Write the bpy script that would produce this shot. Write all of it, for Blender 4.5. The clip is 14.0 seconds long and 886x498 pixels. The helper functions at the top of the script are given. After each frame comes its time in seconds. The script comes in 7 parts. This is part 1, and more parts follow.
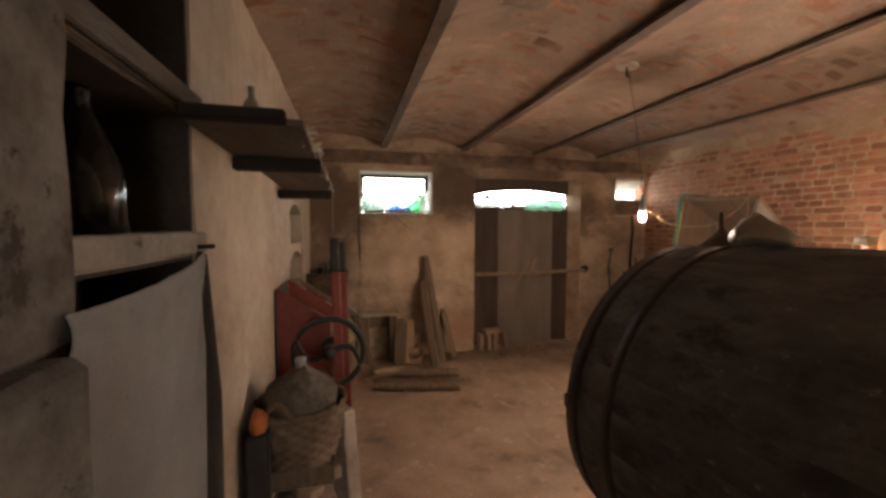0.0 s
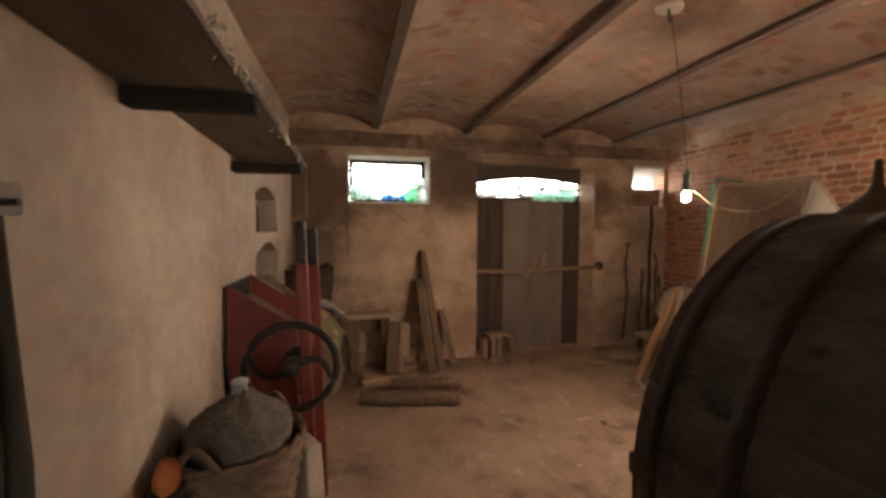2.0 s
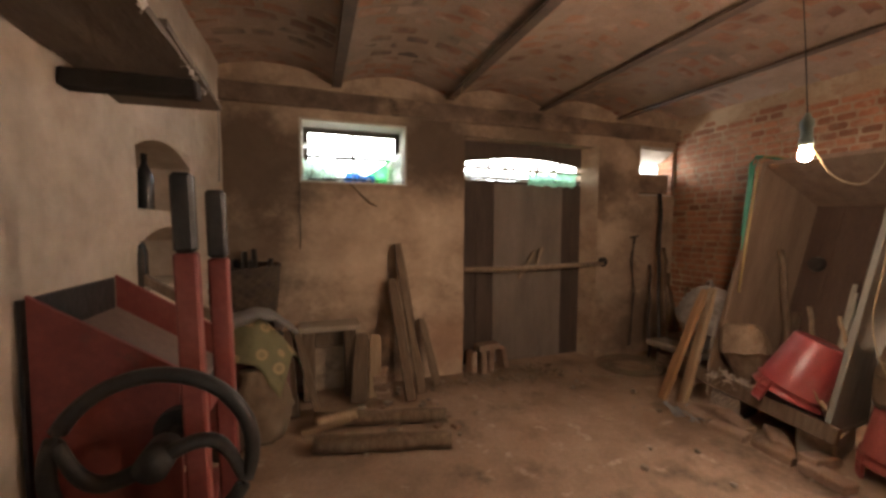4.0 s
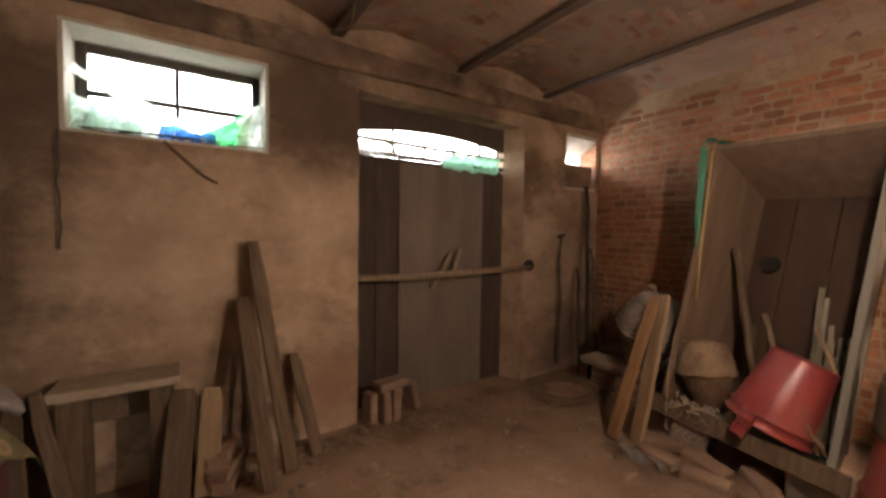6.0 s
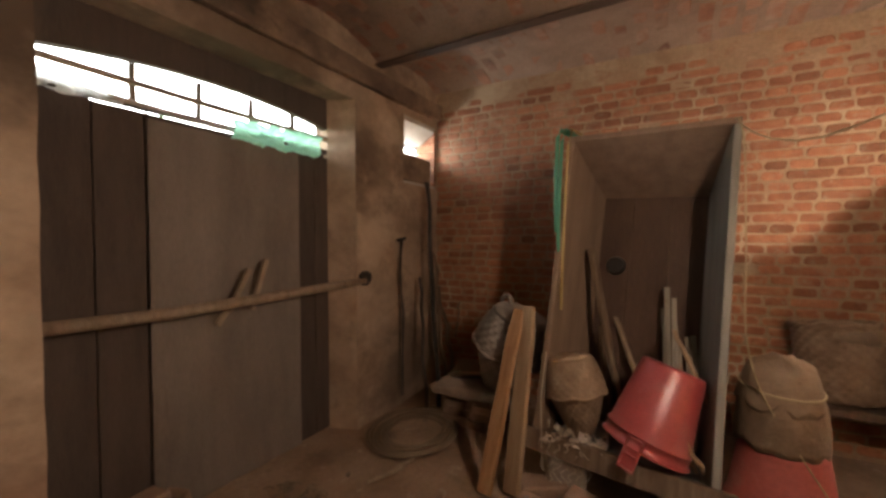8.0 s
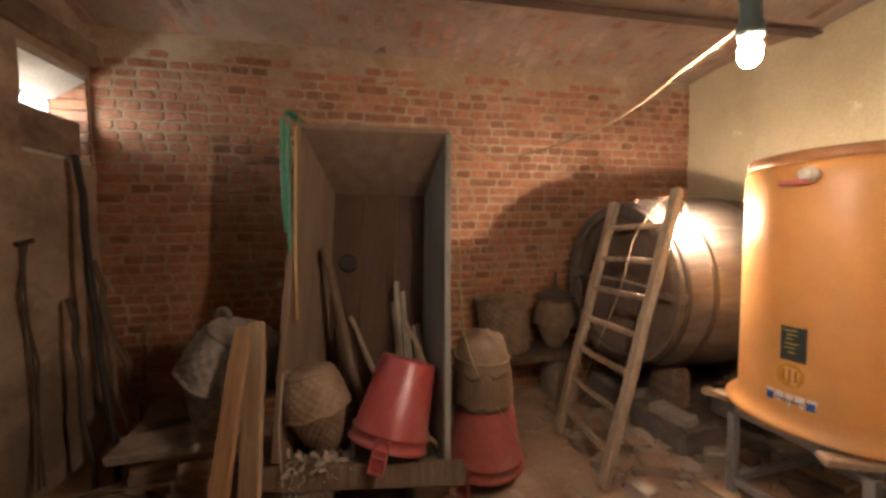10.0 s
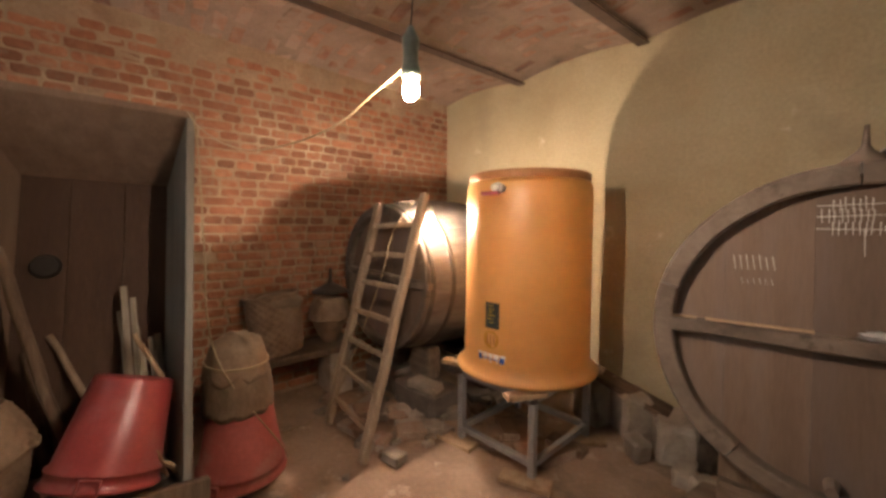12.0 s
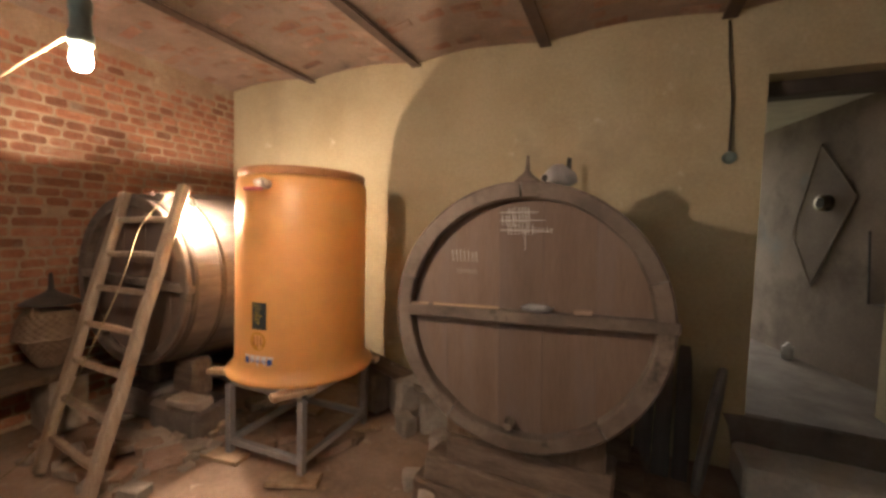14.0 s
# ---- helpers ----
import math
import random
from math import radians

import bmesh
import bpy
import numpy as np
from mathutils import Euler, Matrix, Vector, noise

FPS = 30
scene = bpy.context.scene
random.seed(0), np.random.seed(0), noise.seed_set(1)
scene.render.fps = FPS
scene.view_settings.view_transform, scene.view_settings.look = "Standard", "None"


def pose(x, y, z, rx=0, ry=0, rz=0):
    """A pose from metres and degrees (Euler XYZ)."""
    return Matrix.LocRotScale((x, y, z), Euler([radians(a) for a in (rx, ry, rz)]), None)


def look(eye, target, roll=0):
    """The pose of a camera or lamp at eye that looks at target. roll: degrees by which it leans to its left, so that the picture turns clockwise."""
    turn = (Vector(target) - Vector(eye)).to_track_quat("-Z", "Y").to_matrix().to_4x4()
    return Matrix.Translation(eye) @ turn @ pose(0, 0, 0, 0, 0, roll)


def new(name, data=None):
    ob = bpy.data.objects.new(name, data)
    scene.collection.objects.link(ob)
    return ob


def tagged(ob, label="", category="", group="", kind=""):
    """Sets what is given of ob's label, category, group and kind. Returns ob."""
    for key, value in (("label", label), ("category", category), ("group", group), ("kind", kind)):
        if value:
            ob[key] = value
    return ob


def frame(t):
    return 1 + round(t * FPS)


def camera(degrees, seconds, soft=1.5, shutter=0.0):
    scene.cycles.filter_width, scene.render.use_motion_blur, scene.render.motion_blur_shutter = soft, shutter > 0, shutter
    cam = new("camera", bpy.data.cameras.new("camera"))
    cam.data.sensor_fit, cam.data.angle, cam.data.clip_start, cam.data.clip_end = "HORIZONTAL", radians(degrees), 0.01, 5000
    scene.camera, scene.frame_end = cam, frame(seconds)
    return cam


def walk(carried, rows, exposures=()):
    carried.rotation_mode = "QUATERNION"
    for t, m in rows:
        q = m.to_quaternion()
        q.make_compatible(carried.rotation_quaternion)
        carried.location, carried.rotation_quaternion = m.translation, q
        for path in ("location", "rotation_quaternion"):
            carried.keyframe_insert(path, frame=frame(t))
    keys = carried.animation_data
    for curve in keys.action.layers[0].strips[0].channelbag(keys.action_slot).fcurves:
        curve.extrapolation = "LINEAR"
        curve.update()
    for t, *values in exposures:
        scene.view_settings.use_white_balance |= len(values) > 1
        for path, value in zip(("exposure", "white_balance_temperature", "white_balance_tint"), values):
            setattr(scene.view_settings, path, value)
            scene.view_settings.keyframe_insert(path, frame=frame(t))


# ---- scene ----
cam = camera(98.2, 14.0, soft=3.1)
PATH = [
    (0, (0.493, 0.45, 1.688), (0.959, 2.391, 1.578), 0.1),
    (0.5, (0.519, 0.563, 1.675), (0.982, 2.507, 1.572), 0.1),
    (1, (0.552, 0.684, 1.653), (1.014, 2.627, 1.546), 0.1),
    (1.5, (0.594, 0.825, 1.637), (1.052, 2.769, 1.524), 0.1),
    (2, (0.648, 0.968, 1.583), (1.108, 2.912, 1.475), 0.1),
    (4.5, (0.803, 2.106, 1.451), (1.526, 3.968, 1.342), 0.4),
    (5, (0.936, 2.347, 1.422), (1.772, 4.161, 1.322), 0.5),
    (5.5, (1.042, 2.594, 1.4), (1.979, 4.358, 1.309), 0.6),
    (6, (1.145, 2.822, 1.383), (2.237, 4.496, 1.303), 0.8),
    (6.5, (1.279, 3.043, 1.372), (2.512, 4.616, 1.297), 0.9),
    (7, (1.407, 3.229, 1.352), (2.768, 4.693, 1.293), 0.8),
    (9.5, (1.93, 3.653, 1.425), (3.927, 3.6, 1.327), -1.0),
    (10, (1.916, 3.655, 1.424), (3.879, 3.289, 1.313), -0.8),
    (10.5, (1.891, 3.628, 1.422), (3.793, 3.022, 1.299), -0.7),
    (11, (1.859, 3.585, 1.422), (3.672, 2.749, 1.292), -0.4),
    (11.5, (1.808, 3.518, 1.422), (3.502, 2.464, 1.291), 0.0),
    (12, (1.739, 3.464, 1.422), (3.288, 2.206, 1.293), 0.3),
    (12.5, (1.668, 3.43, 1.421), (3.049, 1.988, 1.298), 0.8),
    (13, (1.607, 3.393, 1.416), (2.818, 1.806, 1.298), 1.0),
    (13.5, (1.536, 3.36, 1.41), (2.573, 1.653, 1.298), 1.4),
    (14, (1.45, 3.335, 1.41), (2.303, 1.53, 1.305), 1.7),
]
walk(cam, [(t, look(eye, target, roll)) for t, eye, target, roll in PATH], [(0, 1.26), (2, 1.32), (5, 1.28), (7, 1.29), (9, 1.28), (12, 1.22), (14, 1.34)])

# ---- light ----
world = bpy.data.worlds.new("world")
scene.world = world
world.use_nodes = True
wn = world.node_tree
sky = wn.nodes.new("ShaderNodeTexSky")
sky.sky_type = "NISHITA"
sky.sun_disc = False
sky.sun_elevation, sky.sun_rotation = radians(48), radians(265)
wn.nodes["Background"].inputs[1].default_value = 0.15
wn.links.new(sky.outputs[0], wn.nodes["Background"].inputs[0])
sun = new("sun", bpy.data.lights.new("sun", "SUN"))
sun.data.energy, sun.data.angle, sun.data.color = 3.0, radians(0.5), (1, 0.95, 0.88)
sun.matrix_world = look((0, 0, 12), (4.5, 0.6, 6.0))
BULB, BULB_COLOUR = 1480.0, (1.0, 0.765, 0.585)
HIDDEN_BULB = 7400.0
# daylight of the deep corner opening
corner_day = new("corner_daylight", bpy.data.lights.new("corner_daylight", "AREA"))
corner_day.data.shape, corner_day.data.size, corner_day.data.size_y = "RECTANGLE", 0.44, 0.13
corner_day.data.energy, corner_day.data.color = 3.4, (0.92, 0.97, 1.0)
corner_day.matrix_world = look((4.60, 5.68, 2.20), (4.66, 4.90, 1.75))


# ---- materials ----
def mat(name, colours, scale=6.0, rough=0.85, bump=0.3, fine=60.0, metal=0.0, stretch=(1, 1, 1), spread=0.25, vary=0.0,
        stains=None, coords="Object", detail=6.0, bump_scale=None, spec=0.3, coarse=None, trans=0.0, island=0.0, patches=(), spots=None):
    """A surface with large patches, fine grain and relief. colours: two or three base colours."""
    m = bpy.data.materials.new(name)
    m.use_nodes = True
    n, l = m.node_tree.nodes, m.node_tree.links
    p = n["Principled BSDF"]
    co = n.new("ShaderNodeTexCoord")
    mp = n.new("ShaderNodeMapping")
    mp.inputs["Scale"].default_value = stretch
    l.new(co.outputs[coords], mp.inputs[0])
    vec = mp.outputs[0]
    info = n.new("ShaderNodeObjectInfo")
    if vary:
        add = n.new("ShaderNodeVectorMath")
        add.operation = "ADD"
        mul = n.new("ShaderNodeMath")
        mul.operation = "MULTIPLY"
        mul.inputs[1].default_value = 37.0
        l.new(info.outputs["Random"], mul.inputs[0])
        l.new(vec, add.inputs[0])
        l.new(mul.outputs[0], add.inputs[1])
        vec = add.outputs[0]

    def noise_node(sc, det=detail, ro=0.6):
        t = n.new("ShaderNodeTexNoise")
        t.inputs["Scale"].default_value, t.inputs["Detail"].default_value, t.inputs["Roughness"].default_value = sc, det, ro
        l.new(vec, t.inputs["Vector"])
        return t.outputs[0]

    def ramp(src, stops):
        r = n.new("ShaderNodeValToRGB")
        e = r.color_ramp.elements
        while len(e) < len(stops):
            e.new(0.5)
        for el, (pos, c) in zip(e, stops):
            el.position, el.color = pos, (*c, 1)
        l.new(src, r.inputs[0])
        return r.outputs[0]

    def mix(kind, f, a, b):
        x = n.new("ShaderNodeMix")
        x.data_type, x.blend_type = "RGBA", kind
        for src, k in ((f, 0), (a, 6), (b, 7)):
            if isinstance(src, (int, float)):
                x.inputs[k].default_value = src
            elif isinstance(src, tuple):
                x.inputs[k].default_value = (*src, 1)
            else:
                l.new(src, x.inputs[k])
        return x.outputs[2]

    big, small = noise_node(scale), noise_node(fine, 3.0)
    k = len(colours)
    stops = [(0.5 + spread * (2 * q / (k - 1) - 1) * 0.8, colours[q]) for q in range(k)]
    col = ramp(big, stops)
    grain = ramp(small, [(0.25, (0.62, 0.62, 0.62)), (0.75, (1.0, 1.0, 1.0))])
    col = mix("MULTIPLY", 0.55, col, grain)
    if coarse:
        c, sc, lo, hi = coarse
        col = mix("MIX", ramp(noise_node(sc, 4.0, 0.65), [(lo, (0, 0, 0)), (hi, (1, 1, 1))]), col, c)
    if stains:
        c, sc, lo, hi = stains
        col = mix("MIX", ramp(noise_node(sc, 5.0, 0.7), [(lo, (0, 0, 0)), (hi, (1, 1, 1))]), col, c)
    if vary:
        tone = ramp(info.outputs["Random"], [(0.0, (1 - vary,) * 3), (1.0, (1 + 0.3 * vary,) * 3)])
        col = mix("MULTIPLY", 1.0, col, tone)
    if spots:
        c, sc, size = spots
        vo = n.new("ShaderNodeTexVoronoi")
        vo.inputs["Scale"].default_value, vo.inputs["Randomness"].default_value = sc, 0.7
        l.new(vec, vo.inputs["Vector"])
        col = mix("MIX", ramp(vo.outputs["Distance"], [(size * 0.4, (0.35, 0.35, 0.35)), (size * 0.7, (1, 1, 1)), (size, (0.8, 0.8, 0.8)), (size * 1.15, (0, 0, 0))]), col, c)
    for centre, reach, c, amount in patches:
        far = n.new("ShaderNodeVectorMath")
        far.operation = "DISTANCE"
        l.new(co.outputs[coords], far.inputs[0])
        far.inputs[1].default_value = centre
        wob = n.new("ShaderNodeMath")
        wob.operation = "MULTIPLY_ADD"
        wob.inputs[1].default_value, wob.inputs[2].default_value = -1.1 * reach, 0.55 * reach
        l.new(noise_node(3.2, 5.0, 0.65), wob.inputs[0])
        tot = n.new("ShaderNodeMath")
        l.new(far.outputs["Value"], tot.inputs[0])
        l.new(wob.outputs[0], tot.inputs[1])
        mr = n.new("ShaderNodeMapRange")
        mr.inputs[1].default_value, mr.inputs[2].default_value, mr.inputs[3].default_value, mr.inputs[4].default_value = 0.45 * reach, reach, amount, 0.0
        l.new(tot.outputs[0], mr.inputs[0])
        col = mix("MIX", mr.outputs[0], col, c)
    if island:
        geo = n.new("ShaderNodeNewGeometry")
        tone = ramp(geo.outputs["Random Per Island"], [(0.0, (1 - island, 1 - island, 1 - island)), (0.12, (0.85, 0.82, 0.8)), (0.6, (1.0, 1.0, 1.0)), (1.0, (1 + 0.35 * island, 1 + 0.3 * island, 1 + 0.3 * island))])
        col = mix("MULTIPLY", 1.0, col, tone)
    l.new(col, p.inputs["Base Color"])
    rr = n.new("ShaderNodeMapRange")
    rr.inputs[3].default_value, rr.inputs[4].default_value = max(0.05, rough - 0.12), min(1, rough + 0.1)
    l.new(big, rr.inputs[0])
    l.new(rr.outputs[0], p.inputs["Roughness"])
    p.inputs["Metallic"].default_value = metal
    p.inputs["Specular IOR Level"].default_value = spec
    p.inputs["Transmission Weight"].default_value = trans
    if bump:
        b1, b2 = n.new("ShaderNodeBump"), n.new("ShaderNodeBump")
        b1.inputs["Strength"].default_value, b1.inputs["Distance"].default_value = bump, 0.02
        b2.inputs["Strength"].default_value, b2.inputs["Distance"].default_value = bump, 0.004
        l.new(noise_node(bump_scale or scale * 2), b1.inputs["Height"])
        l.new(small, b2.inputs["Height"])
        l.new(b1.outputs[0], b2.inputs["Normal"])
        l.new(b2.outputs[0], p.inputs["Normal"])
    return m


def glow(name, colour, strength):
    m = bpy.data.materials.new(name)
    m.use_nodes = True
    p = m.node_tree.nodes["Principled BSDF"]
    p.inputs["Base Color"].default_value = (*colour, 1)
    p.inputs["Emission Color"].default_value = (*colour, 1)
    p.inputs["Emission Strength"].default_value = strength
    return m


def clear(name, colour, rough=0.05, ior=1.45):
    m = bpy.data.materials.new(name)
    m.use_nodes = True
    p = m.node_tree.nodes["Principled BSDF"]
    p.inputs["Base Color"].default_value = (*colour, 1)
    p.inputs["Transmission Weight"].default_value = 1.0
    p.inputs["Roughness"].default_value = rough
    p.inputs["IOR"].default_value = ior
    return m


def film_plastic(name, colour):
    """Thin crumpled plastic that lets light through."""
    m = bpy.data.materials.new(name)
    m.use_nodes = True
    n, l = m.node_tree.nodes, m.node_tree.links
    p = n["Principled BSDF"]
    p.inputs["Base Color"].default_value = (*colour, 1)
    p.inputs["Roughness"].default_value = 0.3
    tr = n.new("ShaderNodeBsdfTranslucent")
    tr.inputs[0].default_value = (*colour, 1)
    mx = n.new("ShaderNodeMixShader")
    mx.inputs[0].default_value = 0.4
    l.new(p.outputs[0], mx.inputs[1])
    l.new(tr.outputs[0], mx.inputs[2])
    l.new(mx.outputs[0], n["Material Output"].inputs[0])
    return m


def let_through(m, colour, share):
    """Thin resin walls pass some light."""
    n, l = m.node_tree.nodes, m.node_tree.links
    tr = n.new("ShaderNodeBsdfTranslucent")
    tr.inputs[0].default_value = (*colour, 1)
    mx = n.new("ShaderNodeMixShader")
    mx.inputs[0].default_value = share
    l.new(n["Principled BSDF"].outputs[0], mx.inputs[1])
    l.new(tr.outputs[0], mx.inputs[2])
    l.new(mx.outputs[0], n["Material Output"].inputs[0])


SOOT_SHADE, PALE, RUST = (0.082, 0.055, 0.038), (0.56, 0.43, 0.31), (0.30, 0.17, 0.11)
# soot patches; the low right corner and jamb ones also paint in shade
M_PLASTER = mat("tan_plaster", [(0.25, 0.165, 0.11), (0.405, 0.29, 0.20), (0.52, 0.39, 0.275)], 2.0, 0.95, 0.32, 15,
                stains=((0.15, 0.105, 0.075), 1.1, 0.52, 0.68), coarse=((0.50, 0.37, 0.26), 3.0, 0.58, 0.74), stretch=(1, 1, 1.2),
                patches=(((0.22, 0, 2.0), 0.70, SOOT_SHADE, 0.85), ((0.15, 0, 1.2), 0.55, SOOT_SHADE, 0.7), ((1.85, 0, 2.25), 0.60, SOOT_SHADE, 0.9), ((2.95, 0, 2.5), 0.6, SOOT_SHADE, 0.7), ((3.98, 0, 1.95), 0.28, SOOT_SHADE, 0.3),
                         ((4.35, 0, 0.30), 0.50, SOOT_SHADE, 0.7), ((3.95, 0, 0.9), 0.36, PALE, 0.3), ((3.76, 0.25, 2.05), 0.5, SOOT_SHADE, 0.6), ((4.15, 0, 0.75), 0.30, SOOT_SHADE, 0.2), ((4.45, 0, 1.5), 0.4, SOOT_SHADE, 0.15), ((3.90, 0, 1.4), 0.25, PALE, 0.4), ((1.95, 0, 0.35), 0.36, RUST, 0.6), ((1.1, 0, 1.3), 0.5, PALE, 0.25), ((1.9, 0, 1.5), 0.35, PALE, 0.35)))
M_YELLOW = mat("yellow_limewash", [(0.391, 0.312, 0.177), (0.465, 0.381, 0.228), (0.512, 0.428, 0.270)], 1.3, 0.95, 0.10, 50,
               stains=((0.31, 0.255, 0.165), 0.9, 0.54, 0.74), coarse=((0.56, 0.48, 0.33), 4.0, 0.64, 0.72))
M_WHITE = mat("whitewash", [(0.324, 0.259, 0.200), (0.432, 0.351, 0.275), (0.497, 0.416, 0.335)], 1.7, 0.95, 0.12, 13,
              stains=((0.27, 0.21, 0.165), 1.4, 0.56, 0.74))
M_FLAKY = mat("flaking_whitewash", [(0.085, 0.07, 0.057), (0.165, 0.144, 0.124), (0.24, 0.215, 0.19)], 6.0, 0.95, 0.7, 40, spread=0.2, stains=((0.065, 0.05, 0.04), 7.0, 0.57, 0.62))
M_MORTAR = mat("lime_mortar", [(0.27, 0.172, 0.108), (0.37, 0.265, 0.17)], 5.0, 0.95, 0.6, 40, coarse=((0.40, 0.31, 0.21), 1.3, 0.54, 0.66), stains=((0.27, 0.15, 0.09), 7.0, 0.55, 0.66))
M_BRICK = mat("old_brick", [(0.250, 0.103, 0.055), (0.325, 0.140, 0.075), (0.375, 0.180, 0.100)], 9.0, 0.92, 0.6, 60, vary=0.42, coarse=((0.31, 0.205, 0.135), 16.0, 0.56, 0.69), stains=((0.33, 0.24, 0.17), 2.2, 0.57, 0.74))
M_BRICKS = mat("old_bricks", [(0.250, 0.103, 0.055), (0.325, 0.140, 0.075), (0.375, 0.180, 0.100)], 9.0, 0.92, 0.6, 60, island=0.42, coarse=((0.31, 0.205, 0.135), 16.0, 0.56, 0.69), stains=((0.33, 0.24, 0.17), 2.2, 0.57, 0.74))
M_VAULT = mat("smeared_vault_brick", [(0.225, 0.112, 0.072), (0.33, 0.168, 0.105), (0.39, 0.238, 0.163)], 3.0, 0.95, 0.5, 60,
              stains=((0.11, 0.085, 0.068), 0.9, 0.54, 0.70), coarse=((0.33, 0.235, 0.175), 4.0, 0.46, 0.60), island=0.2)
M_VAULTM = mat("vault_mortar", [(0.242, 0.168, 0.123), (0.357, 0.257, 0.189)], 4.0, 0.95, 0.6, 60, stains=((0.12, 0.09, 0.07), 1.0, 0.56, 0.72))
M_FLOOR = mat("trodden_earth_floor", [(0.215, 0.143, 0.098), (0.32, 0.220, 0.152), (0.39, 0.280, 0.20)], 2.2, 0.93, 0.4, 40,
              stains=((0.12, 0.085, 0.06), 1.6, 0.56, 0.70), coarse=((0.42, 0.33, 0.25), 6.0, 0.6, 0.72))
M_BEAM = mat("dark_steel_beam", [(0.075, 0.054, 0.042), (0.150, 0.098, 0.068)], 5.0, 0.8, 0.3, 60)
M_OLDWOOD = mat("old_grey_brown_wood", [(0.101, 0.066, 0.043), (0.158, 0.107, 0.069), (0.208, 0.151, 0.101)], 5.0, 0.85, 0.4, 30, stretch=(6, 6, 0.7), vary=0.3)
M_PALEWOOD = mat("pale_planed_wood", [(0.288, 0.184, 0.104), (0.368, 0.248, 0.152), (0.416, 0.296, 0.184)], 4.0, 0.8, 0.3, 30, stretch=(6, 6, 0.6), vary=0.2)
M_LADDER = mat("weathered_ladder_wood", [(0.246, 0.180, 0.123), (0.328, 0.246, 0.172), (0.394, 0.303, 0.213)], 5.0, 0.85, 0.35, 40, stretch=(4, 4, 0.8), vary=0.15)
M_STAVE = mat("dark_barrel_stave", [(0.090, 0.081, 0.076), (0.165, 0.151, 0.138), (0.245, 0.228, 0.208)], 6.0, 0.85, 0.7, 45, stretch=(1.6, 0.9, 1.6), vary=0.06, stains=((0.06, 0.054, 0.050), 5.0, 0.55, 0.66), coarse=((0.30, 0.28, 0.25), 22.0, 0.64, 0.72))
M_STAVE2 = mat("brown_barrel_stave", [(0.085, 0.07, 0.058), (0.135, 0.112, 0.094), (0.18, 0.152, 0.128)], 4.0, 0.6, 0.3, 35, stretch=(2.5, 0.6, 2.5), vary=0.10)
M_HEAD = mat("barrel_head_wood", [(0.105, 0.066, 0.046), (0.160, 0.108, 0.076), (0.218, 0.150, 0.102)], 1.6, 0.75, 0.3, 30, stretch=(4, 4, 0.5), vary=0.22, spread=0.42, coarse=((0.13, 0.098, 0.085), 0.8, 0.50, 0.66))
M_RIM = mat("worn_rim_wood", [(0.085, 0.064, 0.050), (0.145, 0.110, 0.084), (0.20, 0.155, 0.118)], 5.0, 0.85, 0.5, 45, vary=0.22, stains=((0.06, 0.047, 0.038), 6.0, 0.58, 0.68))
M_IRON = mat("rusty_iron_hoop", [(0.055, 0.045, 0.038), (0.10, 0.08, 0.064)], 8.0, 0.7, 0.3, 80, metal=0.25)
M_TANK = mat("orange_fibreglass", [(0.55, 0.285, 0.088), (0.60, 0.315, 0.105), (0.64, 0.345, 0.12)], 1.5, 0.42, 0.02, 9, spec=0.5)
let_through(M_TANK, (0.85, 0.50, 0.19), 0.35)
M_TANKTOP = mat("brown_tank_lid", [(0.26, 0.115, 0.045), (0.34, 0.155, 0.062)], 3.0, 0.5, 0.1, 40)
M_STEEL = mat("galvanised_steel", [(0.30, 0.29, 0.28), (0.42, 0.41, 0.40)], 8.0, 0.55, 0.1, 60, metal=0.6)
M_RED = mat("red_plastic", [(0.285, 0.048, 0.048), (0.345, 0.066, 0.064)], 3.0, 0.36, 0.05, 50, spec=0.5, stains=((0.30, 0.11, 0.10), 4.0, 0.52, 0.75))
M_REDPAINT = mat("worn_red_paint", [(0.13, 0.030, 0.024), (0.20, 0.045, 0.036), (0.235, 0.075, 0.058)], 4.0, 0.6, 0.25, 50, stains=((0.09, 0.05, 0.04), 3.5, 0.6, 0.72))
M_BLACK = mat("black_iron", [(0.022, 0.02, 0.018), (0.05, 0.042, 0.036)], 7.0, 0.5, 0.3, 60, metal=0.3)
M_WICKER = mat("old_wicker", [(0.131, 0.085, 0.052), (0.197, 0.131, 0.085), (0.249, 0.177, 0.118)], 9.0, 0.85, 0.3, 60)
M_WICKERG = mat("grey_wicker", [(0.19, 0.155, 0.128), (0.29, 0.245, 0.205), (0.37, 0.325, 0.28)], 9.0, 0.85, 0.3, 60)
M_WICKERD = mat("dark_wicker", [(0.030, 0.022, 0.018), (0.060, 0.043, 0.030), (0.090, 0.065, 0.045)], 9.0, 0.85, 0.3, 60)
M_DARKGLASS = mat("dark_bottle_glass", [(0.010, 0.012, 0.009), (0.02, 0.022, 0.016)], 4.0, 0.12, 0.02, 60, spec=0.6)
M_STONE = mat("grey_rubble_stone", [(0.24, 0.19, 0.15), (0.34, 0.28, 0.22), (0.42, 0.35, 0.28)], 5.0, 0.95, 0.5, 50, vary=0.3)
M_LOOSEBRICK = mat("dusty_loose_brick", [(0.27, 0.165, 0.115), (0.34, 0.23, 0.165), (0.40, 0.29, 0.215)], 7.0, 0.95, 0.5, 70, vary=0.3)
M_CLOTH = mat("grey_white_cloth", [(0.22, 0.207, 0.200), (0.275, 0.260, 0.252), (0.33, 0.315, 0.305)], 3.0, 0.9, 0.15, 200, stains=((0.13, 0.10, 0.085), 9.0, 0.665, 0.70))
